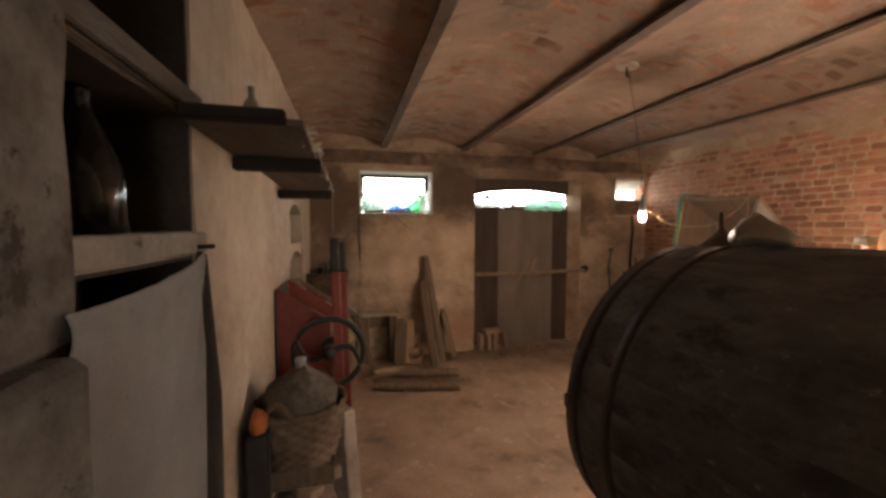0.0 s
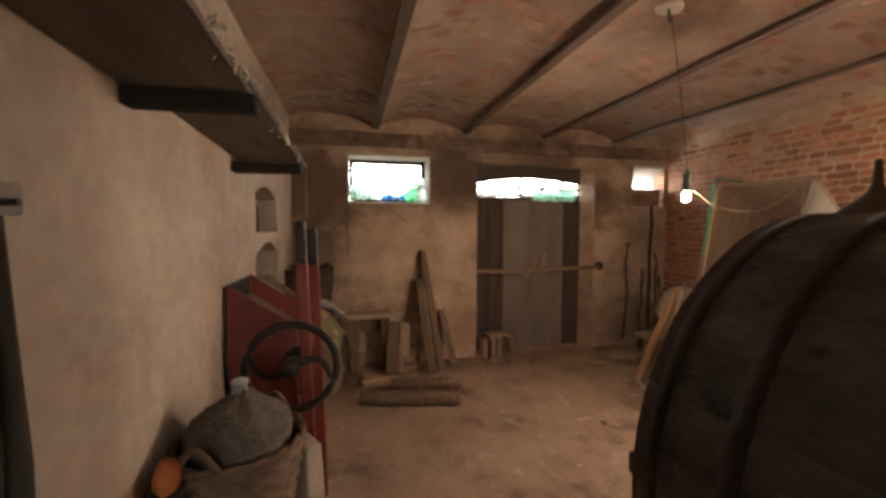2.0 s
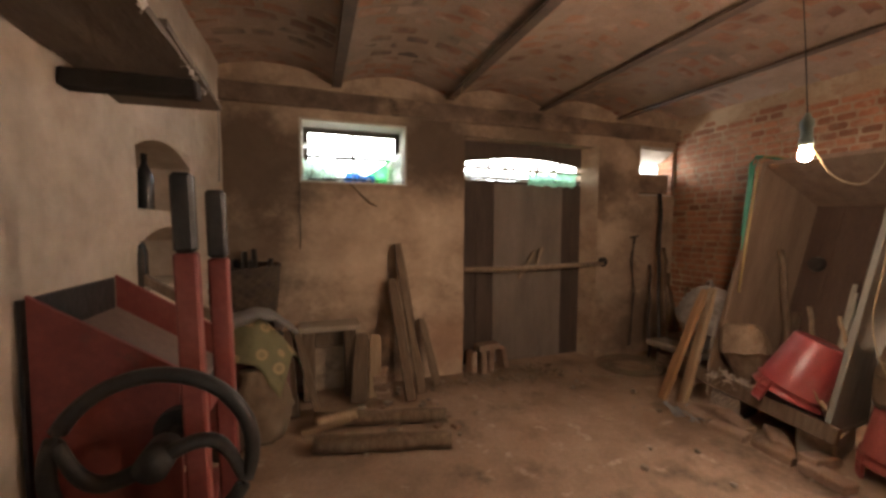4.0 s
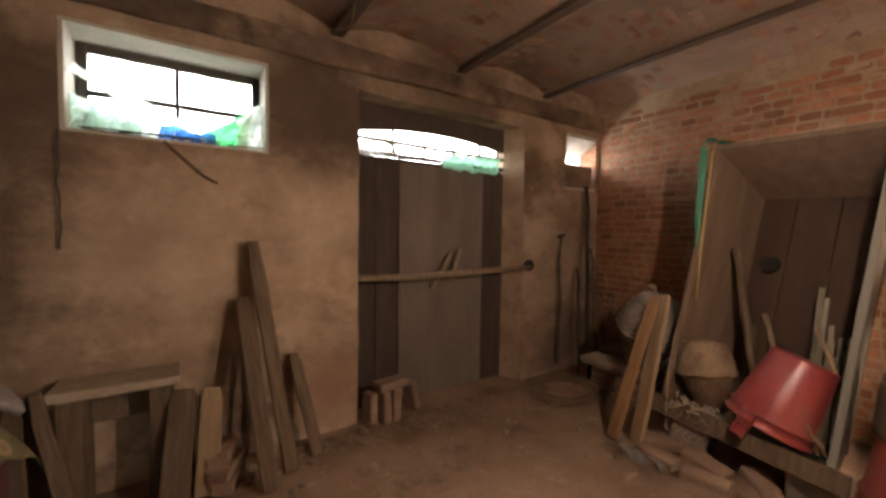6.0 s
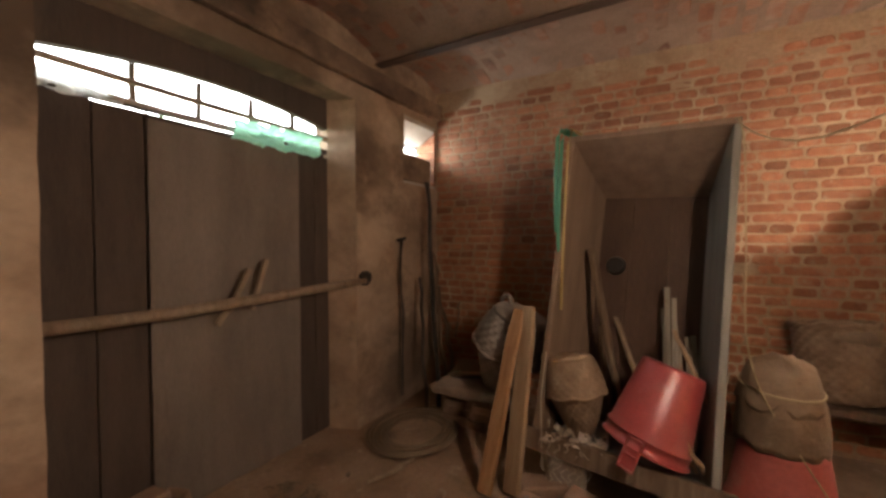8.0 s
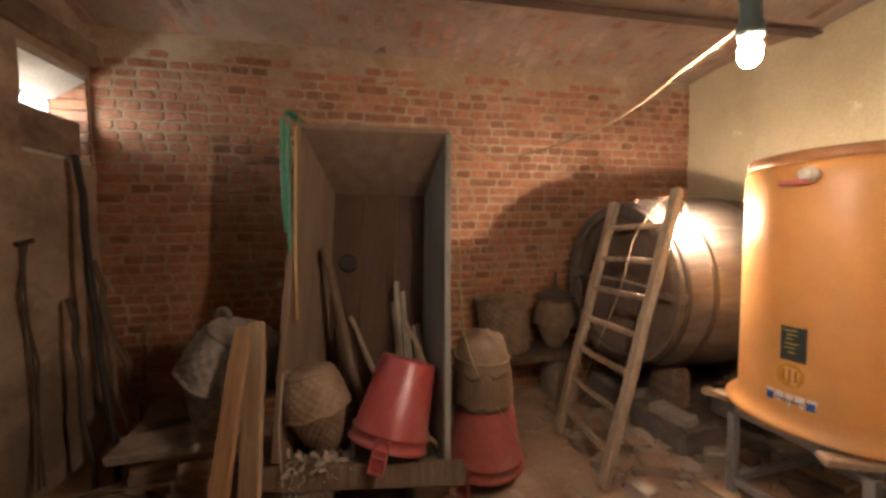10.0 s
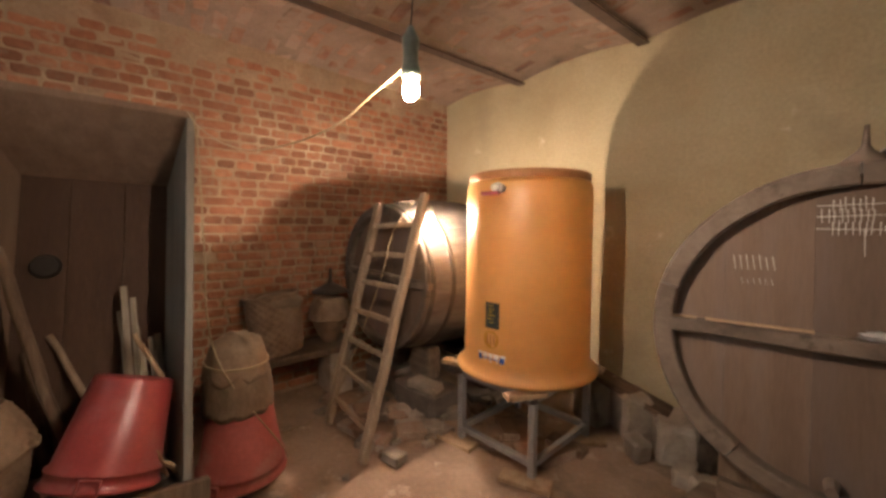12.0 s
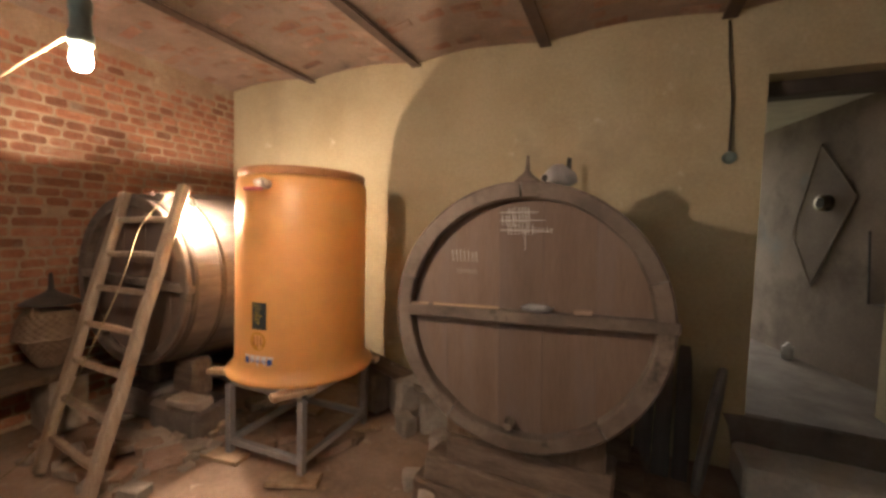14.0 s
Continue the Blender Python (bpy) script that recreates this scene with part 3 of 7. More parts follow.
# ---- barrels ----
def barrel(m, length, r_end, r_mid, stave_mat, label, boards=5, n=30, seed=1, hoops=(0.04, 0.19, 0.64, 0.80, 0.95)):
    """A lying barrel: front head at y = 0, body towards -y."""
    rnd = random.Random(seed)
    root = thing("wine_barrel", m, label, "barrel", "wine barrels")

    def rad(f):
        return r_mid - (r_mid - r_end) * (2 * f - 1) ** 2

    meshes = []
    for kind in range(3):
        bm = bmesh.new()
        half = math.pi / n - 0.0004 * (1 + 0.5 * kind)
        prev = None
        for q in range(11):
            f = q / 10
            r, th = rad(f), 0.034
            ring = []
            for a, rr in ((-half, r - 0.0008 * kind), (-half * 0.5, r + 0.001), (half * 0.5, r + 0.001), (half, r - 0.0005 * kind), (half, r - th), (-half, r - th)):
                ring.append(bm.verts.new((rr * math.cos(a), -f * length, rr * math.sin(a))))
            if prev:
                for i in range(6):
                    bm.faces.new((prev[i], prev[(i + 1) % 6], ring[(i + 1) % 6], ring[i]))
            else:
                bm.faces.new(ring)
            prev = ring
        bm.faces.new(prev)
        bmesh.ops.recalc_face_normals(bm, faces=bm.faces)
        me = bpy.data.meshes.new("stave")
        bm.to_mesh(me)
        bm.free()
        me.materials.append(stave_mat)
        meshes.append(me)
    for q in range(n):
        ob = new("stave", meshes[rnd.randrange(3)])
        ob.parent = root
        ob.matrix_local = Matrix.Rotation(2 * math.pi * q / n, 4, "Y")
    for f in hoops:
        bm = bmesh.new()
        w = 0.018
        prof = []
        for s in (-1, 1):
            ff = f + s * w / length
            prof.append((rad(ff) + 0.003, ff))
        segs = 64
        rings = []
        for rr, ff, in ((prof[0][0] - 0.004, prof[0][1]), (prof[0][0] + 0.002, prof[0][1]), (prof[1][0] + 0.002, prof[1][1]), (prof[1][0] - 0.004, prof[1][1])):
            rings.append([bm.verts.new((rr * math.cos(2 * math.pi * i / segs), -ff * length, rr * math.sin(2 * math.pi * i / segs))) for i in range(segs)])
        for a, b in zip(rings, rings[1:]):
            for i in range(segs):
                bm.faces.new((a[i], a[(i + 1) % segs], b[(i + 1) % segs], b[i]))
        part("hoop", bm, M_IRON, root, "dark rusty iron hoop", True)
    # heads, of upright boards cut to the circle
    for side, y0 in ((0, -0.05), (1, -length + 0.05)):
        r_in = r_end - 0.036
        cuts = [-r_in + 2 * r_in * q / boards + (rnd.uniform(-0.03, 0.03) if 0 < q < boards else 0) for q in range(boards + 1)]
        for a, b in zip(cuts, cuts[1:]):
            bm = bmesh.new()
            a2, b2 = a + 0.0007, b - 0.0007
            xs = [a2 + (b2 - a2) * q / 6 for q in range(7)]
            top = [(x, math.sqrt(max(0.0001, r_in ** 2 - x ** 2))) for x in xs]
            loop = top + [(x, -z) for x, z in reversed(top)]
            dy = rnd.uniform(-0.003, 0.003)
            front = [bm.verts.new((x, y0 + dy, z)) for x, z in loop]
            back = [bm.verts.new((x, y0 + dy - 0.03, z)) for x, z in loop]
            bm.faces.new(front)
            bm.faces.new(back)
            for i in range(len(loop)):
                j = (i + 1) % len(loop)
                bm.faces.new((front[i], front[j], back[j], back[i]))
            part("head_board", bm, M_HEAD, root)
    # worn flat rim of bent segments butted end to end
    for k in range(5):
        bm = bmesh.new()
        a0, a1 = 2 * math.pi * k / 5 + 0.3 + 0.006, 2 * math.pi * (k + 1) / 5 + 0.3 - 0.006
        wear, prev = rnd.uniform(-0.006, 0.006), None
        for i in range(15):
            t = a0 + (a1 - a0) * i / 14
            n1 = noise.noise((3 * math.cos(t), 3 * math.sin(t), seed + k))
            rin = r_end - 0.066 + wear + 0.006 * n1
            ring = [bm.verts.new((rr * math.cos(t), yy + 0.004 * noise.noise((i * 0.6, seed, k)), rr * math.sin(t)))
                    for rr, yy in ((rin, -0.052), (rin, 0.000), (rin + 0.006, 0.006), (r_end - 0.006, 0.008), (r_end + 0.004 + 0.003 * n1, 0.001), (r_end + 0.004, -0.040))]
            if prev:
                for q in range(6):
                    bm.faces.new((prev[q], prev[(q + 1) % 6], ring[(q + 1) % 6], ring[q]))
            else:
                bm.faces.new(ring)
            prev = ring
        bm.faces.new(prev)
        part("rim_segment", bm, M_RIM, root, "worn grey-brown rim segment")
    # cross bar over the head
    bm = bmesh.new()
    box(bm, (-r_end - 0.012, -0.048, -0.022), (r_end - 0.05, 0.008, 0.03), 0.006)
    bmesh.ops.subdivide_edges(bm, edges=[e for e in bm.edges if e.calc_length() > 0.5], cuts=10)
    rough_up(bm, 0.006, 7, seed=seed)
    part("cross_bar", bm, M_RIM, root, "rough wooden bar across the head")
    return root


B1 = Matrix.Translation((1.83, 1.735, 1.04)) @ pose(0, 0, 0, 0, 1.6, 5.8)
barrel1 = barrel(B1, 1.06, 0.577, 0.590, M_STAVE, "large dark oak wine barrel with chalk tally marks on its head", seed=2, hoops=(0.04, 0.19, 0.81, 0.95))
B2 = Matrix.Translation((4.36, 1.96, 1.01)) @ pose(0, 0, 0, 0, -2, 4)
barrel2 = barrel(B2, 1.15, 0.555, 0.61, M_STAVE2, "brown oak wine barrel lying on stones behind the ladder", seed=9)
# chalk tally on the first head
chalk = mat("white_chalk", [(0.50, 0.46, 0.41), (0.62, 0.58, 0.53)], 30, 0.95, 0.0, 90)
bm = bmesh.new()
rnd = random.Random(4)


def stroke(x0, z0, x1, z1, w=0.0028):
    x0, x1 = 0.02 + 0.84 * x0, 0.02 + 0.84 * x1
    z0, z1 = 0.42 + 0.88 * (z0 - 0.40), 0.42 + 0.88 * (z1 - 0.40)
    d = Vector((x1 - x0, 0, z1 - z0))
    n = Vector((-d.z, 0, d.x)).normalized() * w / 2
    p, q = Vector((x0, -0.0445, z0)), Vector((x1, -0.0445, z1))
    bm.faces.new([bm.verts.new(v) for v in (p - n, q - n * 0.6, q + n * 0.6, p + n)])


for row, (z, x0, count) in enumerate(((0.43, 0.0, 7), (0.39, 0.03, 9), (0.345, 0.0, 8))):
    for q in range(count):
        x = x0 + 0.055 - 0.0175 * q + rnd.uniform(-0.003, 0.003)
        stroke(x, z + 0.03 + rnd.uniform(-0.005, 0.005), x - rnd.uniform(-0.003, 0.003), z - 0.02)
    stroke(0.10, z + 0.005, -0.10 - 0.03 * row, z + rnd.uniform(-0.004, 0.012))
stroke(-0.03, 0.35, -0.032, 0.25)
for q in range(5):
    stroke(-0.08 - 0.02 * q, 0.36, -0.082 - 0.02 * q, 0.335)
for q in range(7):
    x = 0.36 - 0.022 * q
    stroke(x, 0.235 + 0.012 * rnd.random(), x - 0.008, 0.185, 0.003)
for q in range(6):
    x = 0.33 - 0.02 * q
    stroke(x, 0.15, x - 0.004, 0.125, 0.0018)
tagged(part("chalk_marks", bm, chalk, barrel1, "white chalk tally strokes"), kind="stuff")
bm = bmesh.new()
tube(bm, [(0.05, -0.045, -0.47), (0.05, 0.03, -0.465)], 0.022, 10, taper=[1, 0.75])
part("bung", bm, M_RIM, barrel1, "wooden tap bung")

# ---- orange tank on its stand ----
TANK = Matrix.Translation((3.30, 1.50, 0.0))
stand = thing("tank_stand", TANK @ pose(0, 0, 0, 0, 0, 4), "grey galvanised steel stand with four legs", "stand")
LX, LY, H0 = 0.27, 0.31, 0.485
for sx in (-1, 1):
    for sy in (-1, 1):
        bm = bmesh.new()
        box(bm, (sx * LX - 0.02, sy * LY - 0.02, 0.028), (sx * LX + 0.02, sy * LY + 0.02, H0 - 0.04), 0.003)
        part("leg", bm, M_STEEL, stand)
for z, nm in ((H0 - 0.02, "top_rail"), (0.10, "bottom_rail")):
    for s in (-1, 1):
        bm = bmesh.new()
        box(bm, (-LX + 0.021, s * LY - 0.018, z - 0.02), (LX - 0.021, s * LY + 0.018, z + 0.018), 0.003)
        part(nm, bm, M_STEEL, stand)
        bm = bmesh.new()
        box(bm, (s * LX - 0.018, -LY + 0.021, z - 0.02), (s * LX + 0.018, LY - 0.021, z + 0.018), 0.003)
        part(nm, bm, M_STEEL, stand)
for (px, py, rot) in ((-0.28, 0.33, 25), (0.26, 0.36, 10), (-0.25, -0.30, 40), (0.28, -0.3, 5)):
    bm = bmesh.new()
    box(bm, (-0.14, -0.055, 0), (0.14, 0.055, 0.026), 0.004, None, 0.003)
    ob = part("wooden_pad", bm, M_PALEWOOD, None, "", False)
    ob.matrix_world = TANK @ pose(px, py, 0.0, 0, 0, rot)
    tagged(ob, "flat board scrap under a stand leg", "board", "boards under the stand")
for px, py, rot in ((0.31, 0.30, 20), (-0.27, 0.33, 65), (-0.24, -0.30, 15), (0.27, -0.30, 50)):
    bm = bmesh.new()
    box(bm, (-0.12, -0.035, 0), (0.12, 0.035, 0.031), 0.004, None, 0.002)
    ob = part("packing_block", bm, M_PALEWOOD)
    ob.matrix_world = TANK @ pose(px, py, H0 - 0.002, 0, 0, rot)
    tagged(ob, "wooden packing piece between stand and tank", "block", "packing pieces under the tank")
tank = thing("tank", TANK @ Matrix.Translation((0, 0, H0 + 0.03)), "orange fibreglass wine tank with stickers on a steel stand", "tank")
bm = bmesh.new()
lathe(bm, [(0.02, 0.0), (0.40, 0.0), (0.44, 0.012), (0.443, 0.024), (0.42, 0.034), (0.398, 0.06), (0.392, 0.10), (0.388, 0.6), (0.386, 1.08), (0.382, 1.14), (0.368, 1.165)], 64)
part("shell", bm, M_TANK, tank, "glossy orange fibreglass shell", True)
bm = bmesh.new()
lathe(bm, [(0.368, 1.166), (0.372, 1.172), (0.372, 1.205), (0.36, 1.215), (0.02, 1.22)], 64)
part("lid", bm, M_TANKTOP, tank, "brown rim and lid", True)


def on_tank(bm, ang, z, w, h, lift, build=None):
    """A sheet w wide and h high that follows the shell at that angle and height."""
    r = 0.3895 + lift
    k = 8
    prev = None
    for q in range(k + 1):
        a = ang + (q / k - 0.5) * w / r
        pair = [bm.verts.new((r * math.cos(a), r * math.sin(a), z + s * h / 2)) for s in (-1, 1)]
        if prev:
            bm.faces.new((prev[0], pair[0], pair[1], prev[1]))
        prev = pair


ST = math.atan2(1.89 - 1.50, 3.235 - 3.30)
white_st = mat("white_sticker", [(0.66, 0.64, 0.62), (0.74, 0.72, 0.70)], 6, 0.5, 0.0, 60)
blue_st = mat("blue_print", [(0.03, 0.07, 0.24), (0.05, 0.11, 0.32)], 6, 0.5, 0.0, 60)
black_st = mat("black_sticker", [(0.022, 0.028, 0.026), (0.04, 0.045, 0.04)], 6, 0.5, 0.0, 60)
yellow_st = mat("yellow_print", [(0.55, 0.38, 0.03), (0.62, 0.45, 0.06)], 6, 0.5, 0.0, 60)
# data plate with unreadable lines
bm = bmesh.new()
on_tank(bm, ST, 0.388, 0.095, 0.15, 0.002)
plate = part("data_plate", bm, black_st, tank, "black data sticker with small print")
bm = bmesh.new()
for q in range(6):
    on_tank(bm, ST - 0.03 + 0.02 * (q % 2), 0.446 - 0.019 * q, 0.05 - 0.012 * (q % 3), 0.0035, 0.0035)
part("print_lines", bm, yellow_st, plate, "tiny unreadable print lines")
bm = bmesh.new()
a0, r0 = ST - 0.02, 0.3915
c = []
for q in range(24):
    t = 2 * math.pi * q / 24
    a = a0 + 0.052 * math.cos(t) / r0
    c.append(bm.verts.new((r0 * math.cos(a), r0 * math.sin(a), 0.248 + 0.052 * math.sin(t))))
bm.faces.new(c)
disc = part("round_sticker", bm, mat("amber_sticker", [(0.50, 0.26, 0.03), (0.56, 0.30, 0.04)], 6, 0.5, 0.0, 60), tank, "round amber sticker")
bm = bmesh.new()
for dx, hh in ((-0.022, 0.05), (0.0, 0.062), (0.022, 0.05)):
    on_tank(bm, ST - 0.02 + dx / r0, 0.248, 0.008, hh, 0.0035)
part("symbol", bm, M_TANKTOP, disc, "brown symbol")
bm = bmesh.new()
on_tank(bm, ST - 0.02, 0.136, 0.19, 0.062, 0.002)
strip = part("logo_strip", bm, white_st, tank, "white strip sticker with a blue emblem")
bm = bmesh.new()
for q in range(9):
    on_tank(bm, ST - 0.02 + (q - 4) * 0.03, 0.136, 0.007, 0.013, 0.0035)
for s in (-1, 1):
    on_tank(bm, ST - 0.02 + s * 0.19, 0.136, 0.03, 0.034, 0.0035)
part("emblem", bm, blue_st, strip, "blue emblem and bars")
va = ST + 0.12
bm = bmesh.new()
pv = Vector((0.38 * math.cos(va), 0.38 * math.sin(va), 1.105))
out = Vector((math.cos(va), math.sin(va), 0))
tube(bm, [pv, pv + out * 0.05], 0.024, 14)
tube(bm, [pv + out * 0.05, pv + out * 0.062], 0.031, 14)
tube(bm, [pv + out * 0.062, pv + out * 0.10], 0.02, 14)
valve = part("valve", bm, mat("cream_plastic", [(0.55, 0.50, 0.40), (0.64, 0.59, 0.49)], 8, 0.4, 0.0, 60), tank, "cream plastic outlet valve", True)
bm = bmesh.new()
side = Vector((-out.y, out.x, 0))
q0 = pv + out * 0.075 - Vector((0, 0, 0.03))
box(bm, (-0.06, -0.008, -0.010), (0.05, 0.008, 0.010), 0.004, basis(q0 - side * 0.03, side, (0, 0, 1)))
part("valve_lever", bm, M_RED, valve, "red valve lever")

# ---- wooden tub stood on end ----
TL, TR_, BL, BR = (Vector(p) for p in ((4.206, 4.08, 2.035), (4.12, 3.228, 1.985), (3.80, 4.17, 0.24), (3.705, 3.285, 0.225)))
u = ((TL - TR_) + (BL - BR)).normalized()
v = ((TL - BL) + (TR_ - BR)).normalized()
org = (BL + BR) / 2
TUB = basis(org, u, v)
WID, HGT, DEP, TH = 0.80, 1.79, 0.50, 0.035
toward = 1 if (TUB.to_3x3() @ Vector((0, 1, 0))).x > 0 else -1
tub = thing("wooden_tub", TUB, "tall grey-brown wooden grape tub stood on end against bricks", "tub")


def slab(pts_front, pts_back, th_vec, material, name, label=""):
    bm = bmesh.new()
    a = [bm.verts.new(p) for p in (*pts_front, *reversed(pts_back))]
    b = [bm.verts.new(Vector(p) + Vector(th_vec)) for p in (*pts_front, *reversed(pts_back))]
    bm.faces.new(a)
    bm.faces.new(b)
    for i in range(4):
        bm.faces.new((a[i], a[(i + 1) % 4], b[(i + 1) % 4], b[i]))
    bmesh.ops.bevel(bm, geom=bm.edges[:], offset=0.004, segments=1, affect="EDGES")
    return part(name, bm, material, tub, label)


D = DEP * toward
f = [(-WID / 2, 0, 0), (WID / 2, 0, 0), (WID / 2, 0, HGT), (-WID / 2, 0, HGT)]
g = [(-0.30, D, 0.10), (0.30, D, 0.10), (0.30, D, HGT - 0.22), (-0.30, D, HGT - 0.22)]
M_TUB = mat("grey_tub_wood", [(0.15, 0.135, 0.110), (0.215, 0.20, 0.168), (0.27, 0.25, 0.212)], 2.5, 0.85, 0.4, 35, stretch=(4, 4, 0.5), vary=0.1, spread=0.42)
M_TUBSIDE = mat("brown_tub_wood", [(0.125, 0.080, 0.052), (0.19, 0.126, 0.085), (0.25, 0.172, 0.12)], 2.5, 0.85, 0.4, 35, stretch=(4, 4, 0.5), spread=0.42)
# wood of the inner back, its colour darkened for shade inside the tub
M_TUBDARK = mat("shaded_tub_wood", [(0.056, 0.032, 0.022), (0.084, 0.051, 0.035), (0.112, 0.070, 0.049)], 2.0, 0.9, 0.4, 35, stretch=(3, 3, 0.6), spread=0.45)
slab([f[1], f[2]], [g[1], g[2]], (TH, 0, 0), M_TUBSIDE, "side_board", "brown side board")
slab([f[0], f[3]], [g[0], g[3]], (-TH, 0, 0), M_TUB, "side_board")
slab([(f[3][0] - TH, 0, HGT + 0.001), (f[2][0] + TH, 0, HGT + 0.001)], [(g[3][0] - TH, D, HGT - 0.219), (g[2][0] + TH, D, HGT - 0.219)], (0, 0, TH), M_TUBSIDE, "top_end")
slab([(f[0][0] - TH, 0, -0.001), (f[1][0] + TH, 0, -0.001)], [(g[0][0] - TH, D, 0.099), (g[1][0] + TH, D, 0.099)], (0, 0, -TH), M_TUB, "bottom_end")
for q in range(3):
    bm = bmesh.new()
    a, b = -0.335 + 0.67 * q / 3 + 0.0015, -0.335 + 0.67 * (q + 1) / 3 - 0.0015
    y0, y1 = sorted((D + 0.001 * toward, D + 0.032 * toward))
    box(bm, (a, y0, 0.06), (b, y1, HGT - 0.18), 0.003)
    part("back_board", bm, M_TUBDARK, tub, "bottom board darkened for the shade inside the tub")
bm = bmesh.new()
y0, y1 = sorted((-0.005 * toward, -0.045 * toward))
box(bm, (-0.50, y0, -0.045), (0.50, y1, 0.065), 0.006, None, 0.004)
part("front_lip", bm, M_OLDWOOD, tub, "thick worn board across the foot")
bm = bmesh.new()
tube(bm, [(0.19, D * 0.985, 1.10), (0.19, D * 0.93, 1.10)], 0.062, 16, taper=[1, 0.85])
part("bung_hole", bm, M_BLACK, tub, "black round bung")
# block under the tub
for px, py in ((4.0, 3.42), (4.0, 4.0)):
    bm = bmesh.new()
    box(bm, (-0.2, -0.10, 0), (0.2, 0.10, 0.18), 0.012, None, 0.008)
    ob = part("support_block", bm, M_STONE)
    ob.matrix_world = pose(px - 0.05, py, -0.005, 0, 0, 12)
    tagged(ob, "dark rough block under the tub", "stone block", "blocks under the tub")

# ---- ladder ----
ladder = thing("ladder", Matrix.Identity(4), "weathered wooden ladder leaning on the barrel", "ladder")
La, Lb = (Vector((4.30, 2.43, 0.0)), Vector((4.335, 1.985, 1.58))), (Vector((3.735, 2.45, 0.0)), Vector((3.875, 1.895, 1.63)))
for a, b in (La, Lb):
    bm = bmesh.new()
    d = b - a
    m = along(a, d, (1, 0, 0))
    box(bm, (-0.033, -0.024, 0), (0.033, 0.024, d.length), 0.008, m)
    bmesh.ops.subdivide_edges(bm, edges=[e for e in bm.edges if e.calc_length() > 0.6], cuts=12)
    rough_up(bm, 0.008, 5, seed=a.x)
    part("rail", bm, M_LADDER, ladder)
for q in range(7):
    t = 0.115 + 0.128 * q
    bm = bmesh.new()
    p, r = La[0].lerp(La[1], t + 0.004), Lb[0].lerp(Lb[1], t - 0.012)
    m = basis(p, r - p, (0, 0, 1))
    box(bm, (0, -0.015, -0.017), ((r - p).length, 0.015, 0.017), 0.006, m)
    bmesh.ops.subdivide_edges(bm, edges=[e for e in bm.edges if e.calc_length() > 0.2], cuts=5)
    rough_up(bm, 0.006, 9, seed=q)
    part("rung", bm, M_LADDER, ladder)

# ---- far wall: windows and door ----
def prism(bm, pts, axis, d0, d1):
    """An outline of (u, v) pulled along an axis from d0 to d1."""
    a, b = [], []
    for u_, v_ in pts:
        for d, ls in ((d0, a), (d1, b)):
            ls.append(bm.verts.new({"y": (u_, d, v_), "x": (d, u_, v_)}[axis]))
    bm.faces.new(a)
    bm.faces.new(b)
    for i in range(len(pts)):
        j = (i + 1) % len(pts)
        bm.faces.new((a[i], a[j], b[j], b[i]))


def frame_part(parent, name, pieces, material, label=""):
    for lo, hi in pieces:
        bm = bmesh.new()
        box(bm, lo, hi, 0.003)
        part(name, bm, material, parent, label)


def crumple(name, m, w, h, material, seed, label, category="plastic sheet", depth=0.05, nx=26, ny=14, shape=None, group=""):
    """A crumpled sheet w wide and h high, standing in its local x-z plane."""
    bm = bmesh.new()
    g = []
    for i in range(nx + 1):
        col = []
        for j in range(ny + 1):
            fx, fz = i / nx, j / ny
            hh = h * (shape(fx) if shape else 1)
            p = Vector((fx * w, 0, fz * hh))
            q = Vector((fx * w * 12 + seed, fz * h * 12, seed))
            ridge = abs(noise.noise(q)) * 1.2 + 0.7 * abs(noise.noise(q * 2.3)) - 0.4
            col.append(bm.verts.new(p + Vector((0.02 * noise.noise(q + Vector((4, 4, 4))), depth * ridge, 0.02 * noise.noise(q * 1.3)))))
        g.append(col)
    for i in range(nx):
        for j in range(ny):
            bm.faces.new((g[i][j], g[i + 1][j], g[i + 1][j + 1], g[i][j + 1]))
    ob = part(name, bm, material, smooth=True)
    ob.matrix_world = m
    return tagged(ob, label, category, group)


M_FRAME = mat("dark_window_wood", [(0.05, 0.04, 0.032), (0.09, 0.07, 0.055)], 7, 0.8, 0.3, 50)
win = thing("window_1", Matrix.Identity(4), "small cellar window with dark wooden frame and dusty panes", "window", kind="structure")
WX0, WX1, WZ0, WZ1, WY = 0.625, 1.527, 1.90, 2.395, 5.70
frame_part(win, "window_frame", [((WX0, WY - 0.025, WZ0), (WX0 + 0.045, WY + 0.025, WZ1)), ((WX1 - 0.045, WY - 0.025, WZ0), (WX1, WY + 0.025, WZ1)),
                                 ((WX0 + 0.046, WY - 0.024, WZ0), (WX1 - 0.046, WY + 0.024, WZ0 + 0.05)), ((WX0 + 0.046, WY - 0.024, WZ1 - 0.045), (WX1 - 0.046, WY + 0.024, WZ1))], M_FRAME, "dark wooden frame")
frame_part(win, "glazing_bar", [((1.062, WY - 0.018, WZ0 + 0.051), (1.088, WY + 0.018, WZ1 - 0.046)), ((WX0 + 0.046, WY - 0.014, 2.118), (1.061, WY + 0.014, 2.150)),
                                ((1.089, WY - 0.014, 2.118), (WX1 - 0.046, WY + 0.014, 2.150))], M_FRAME)
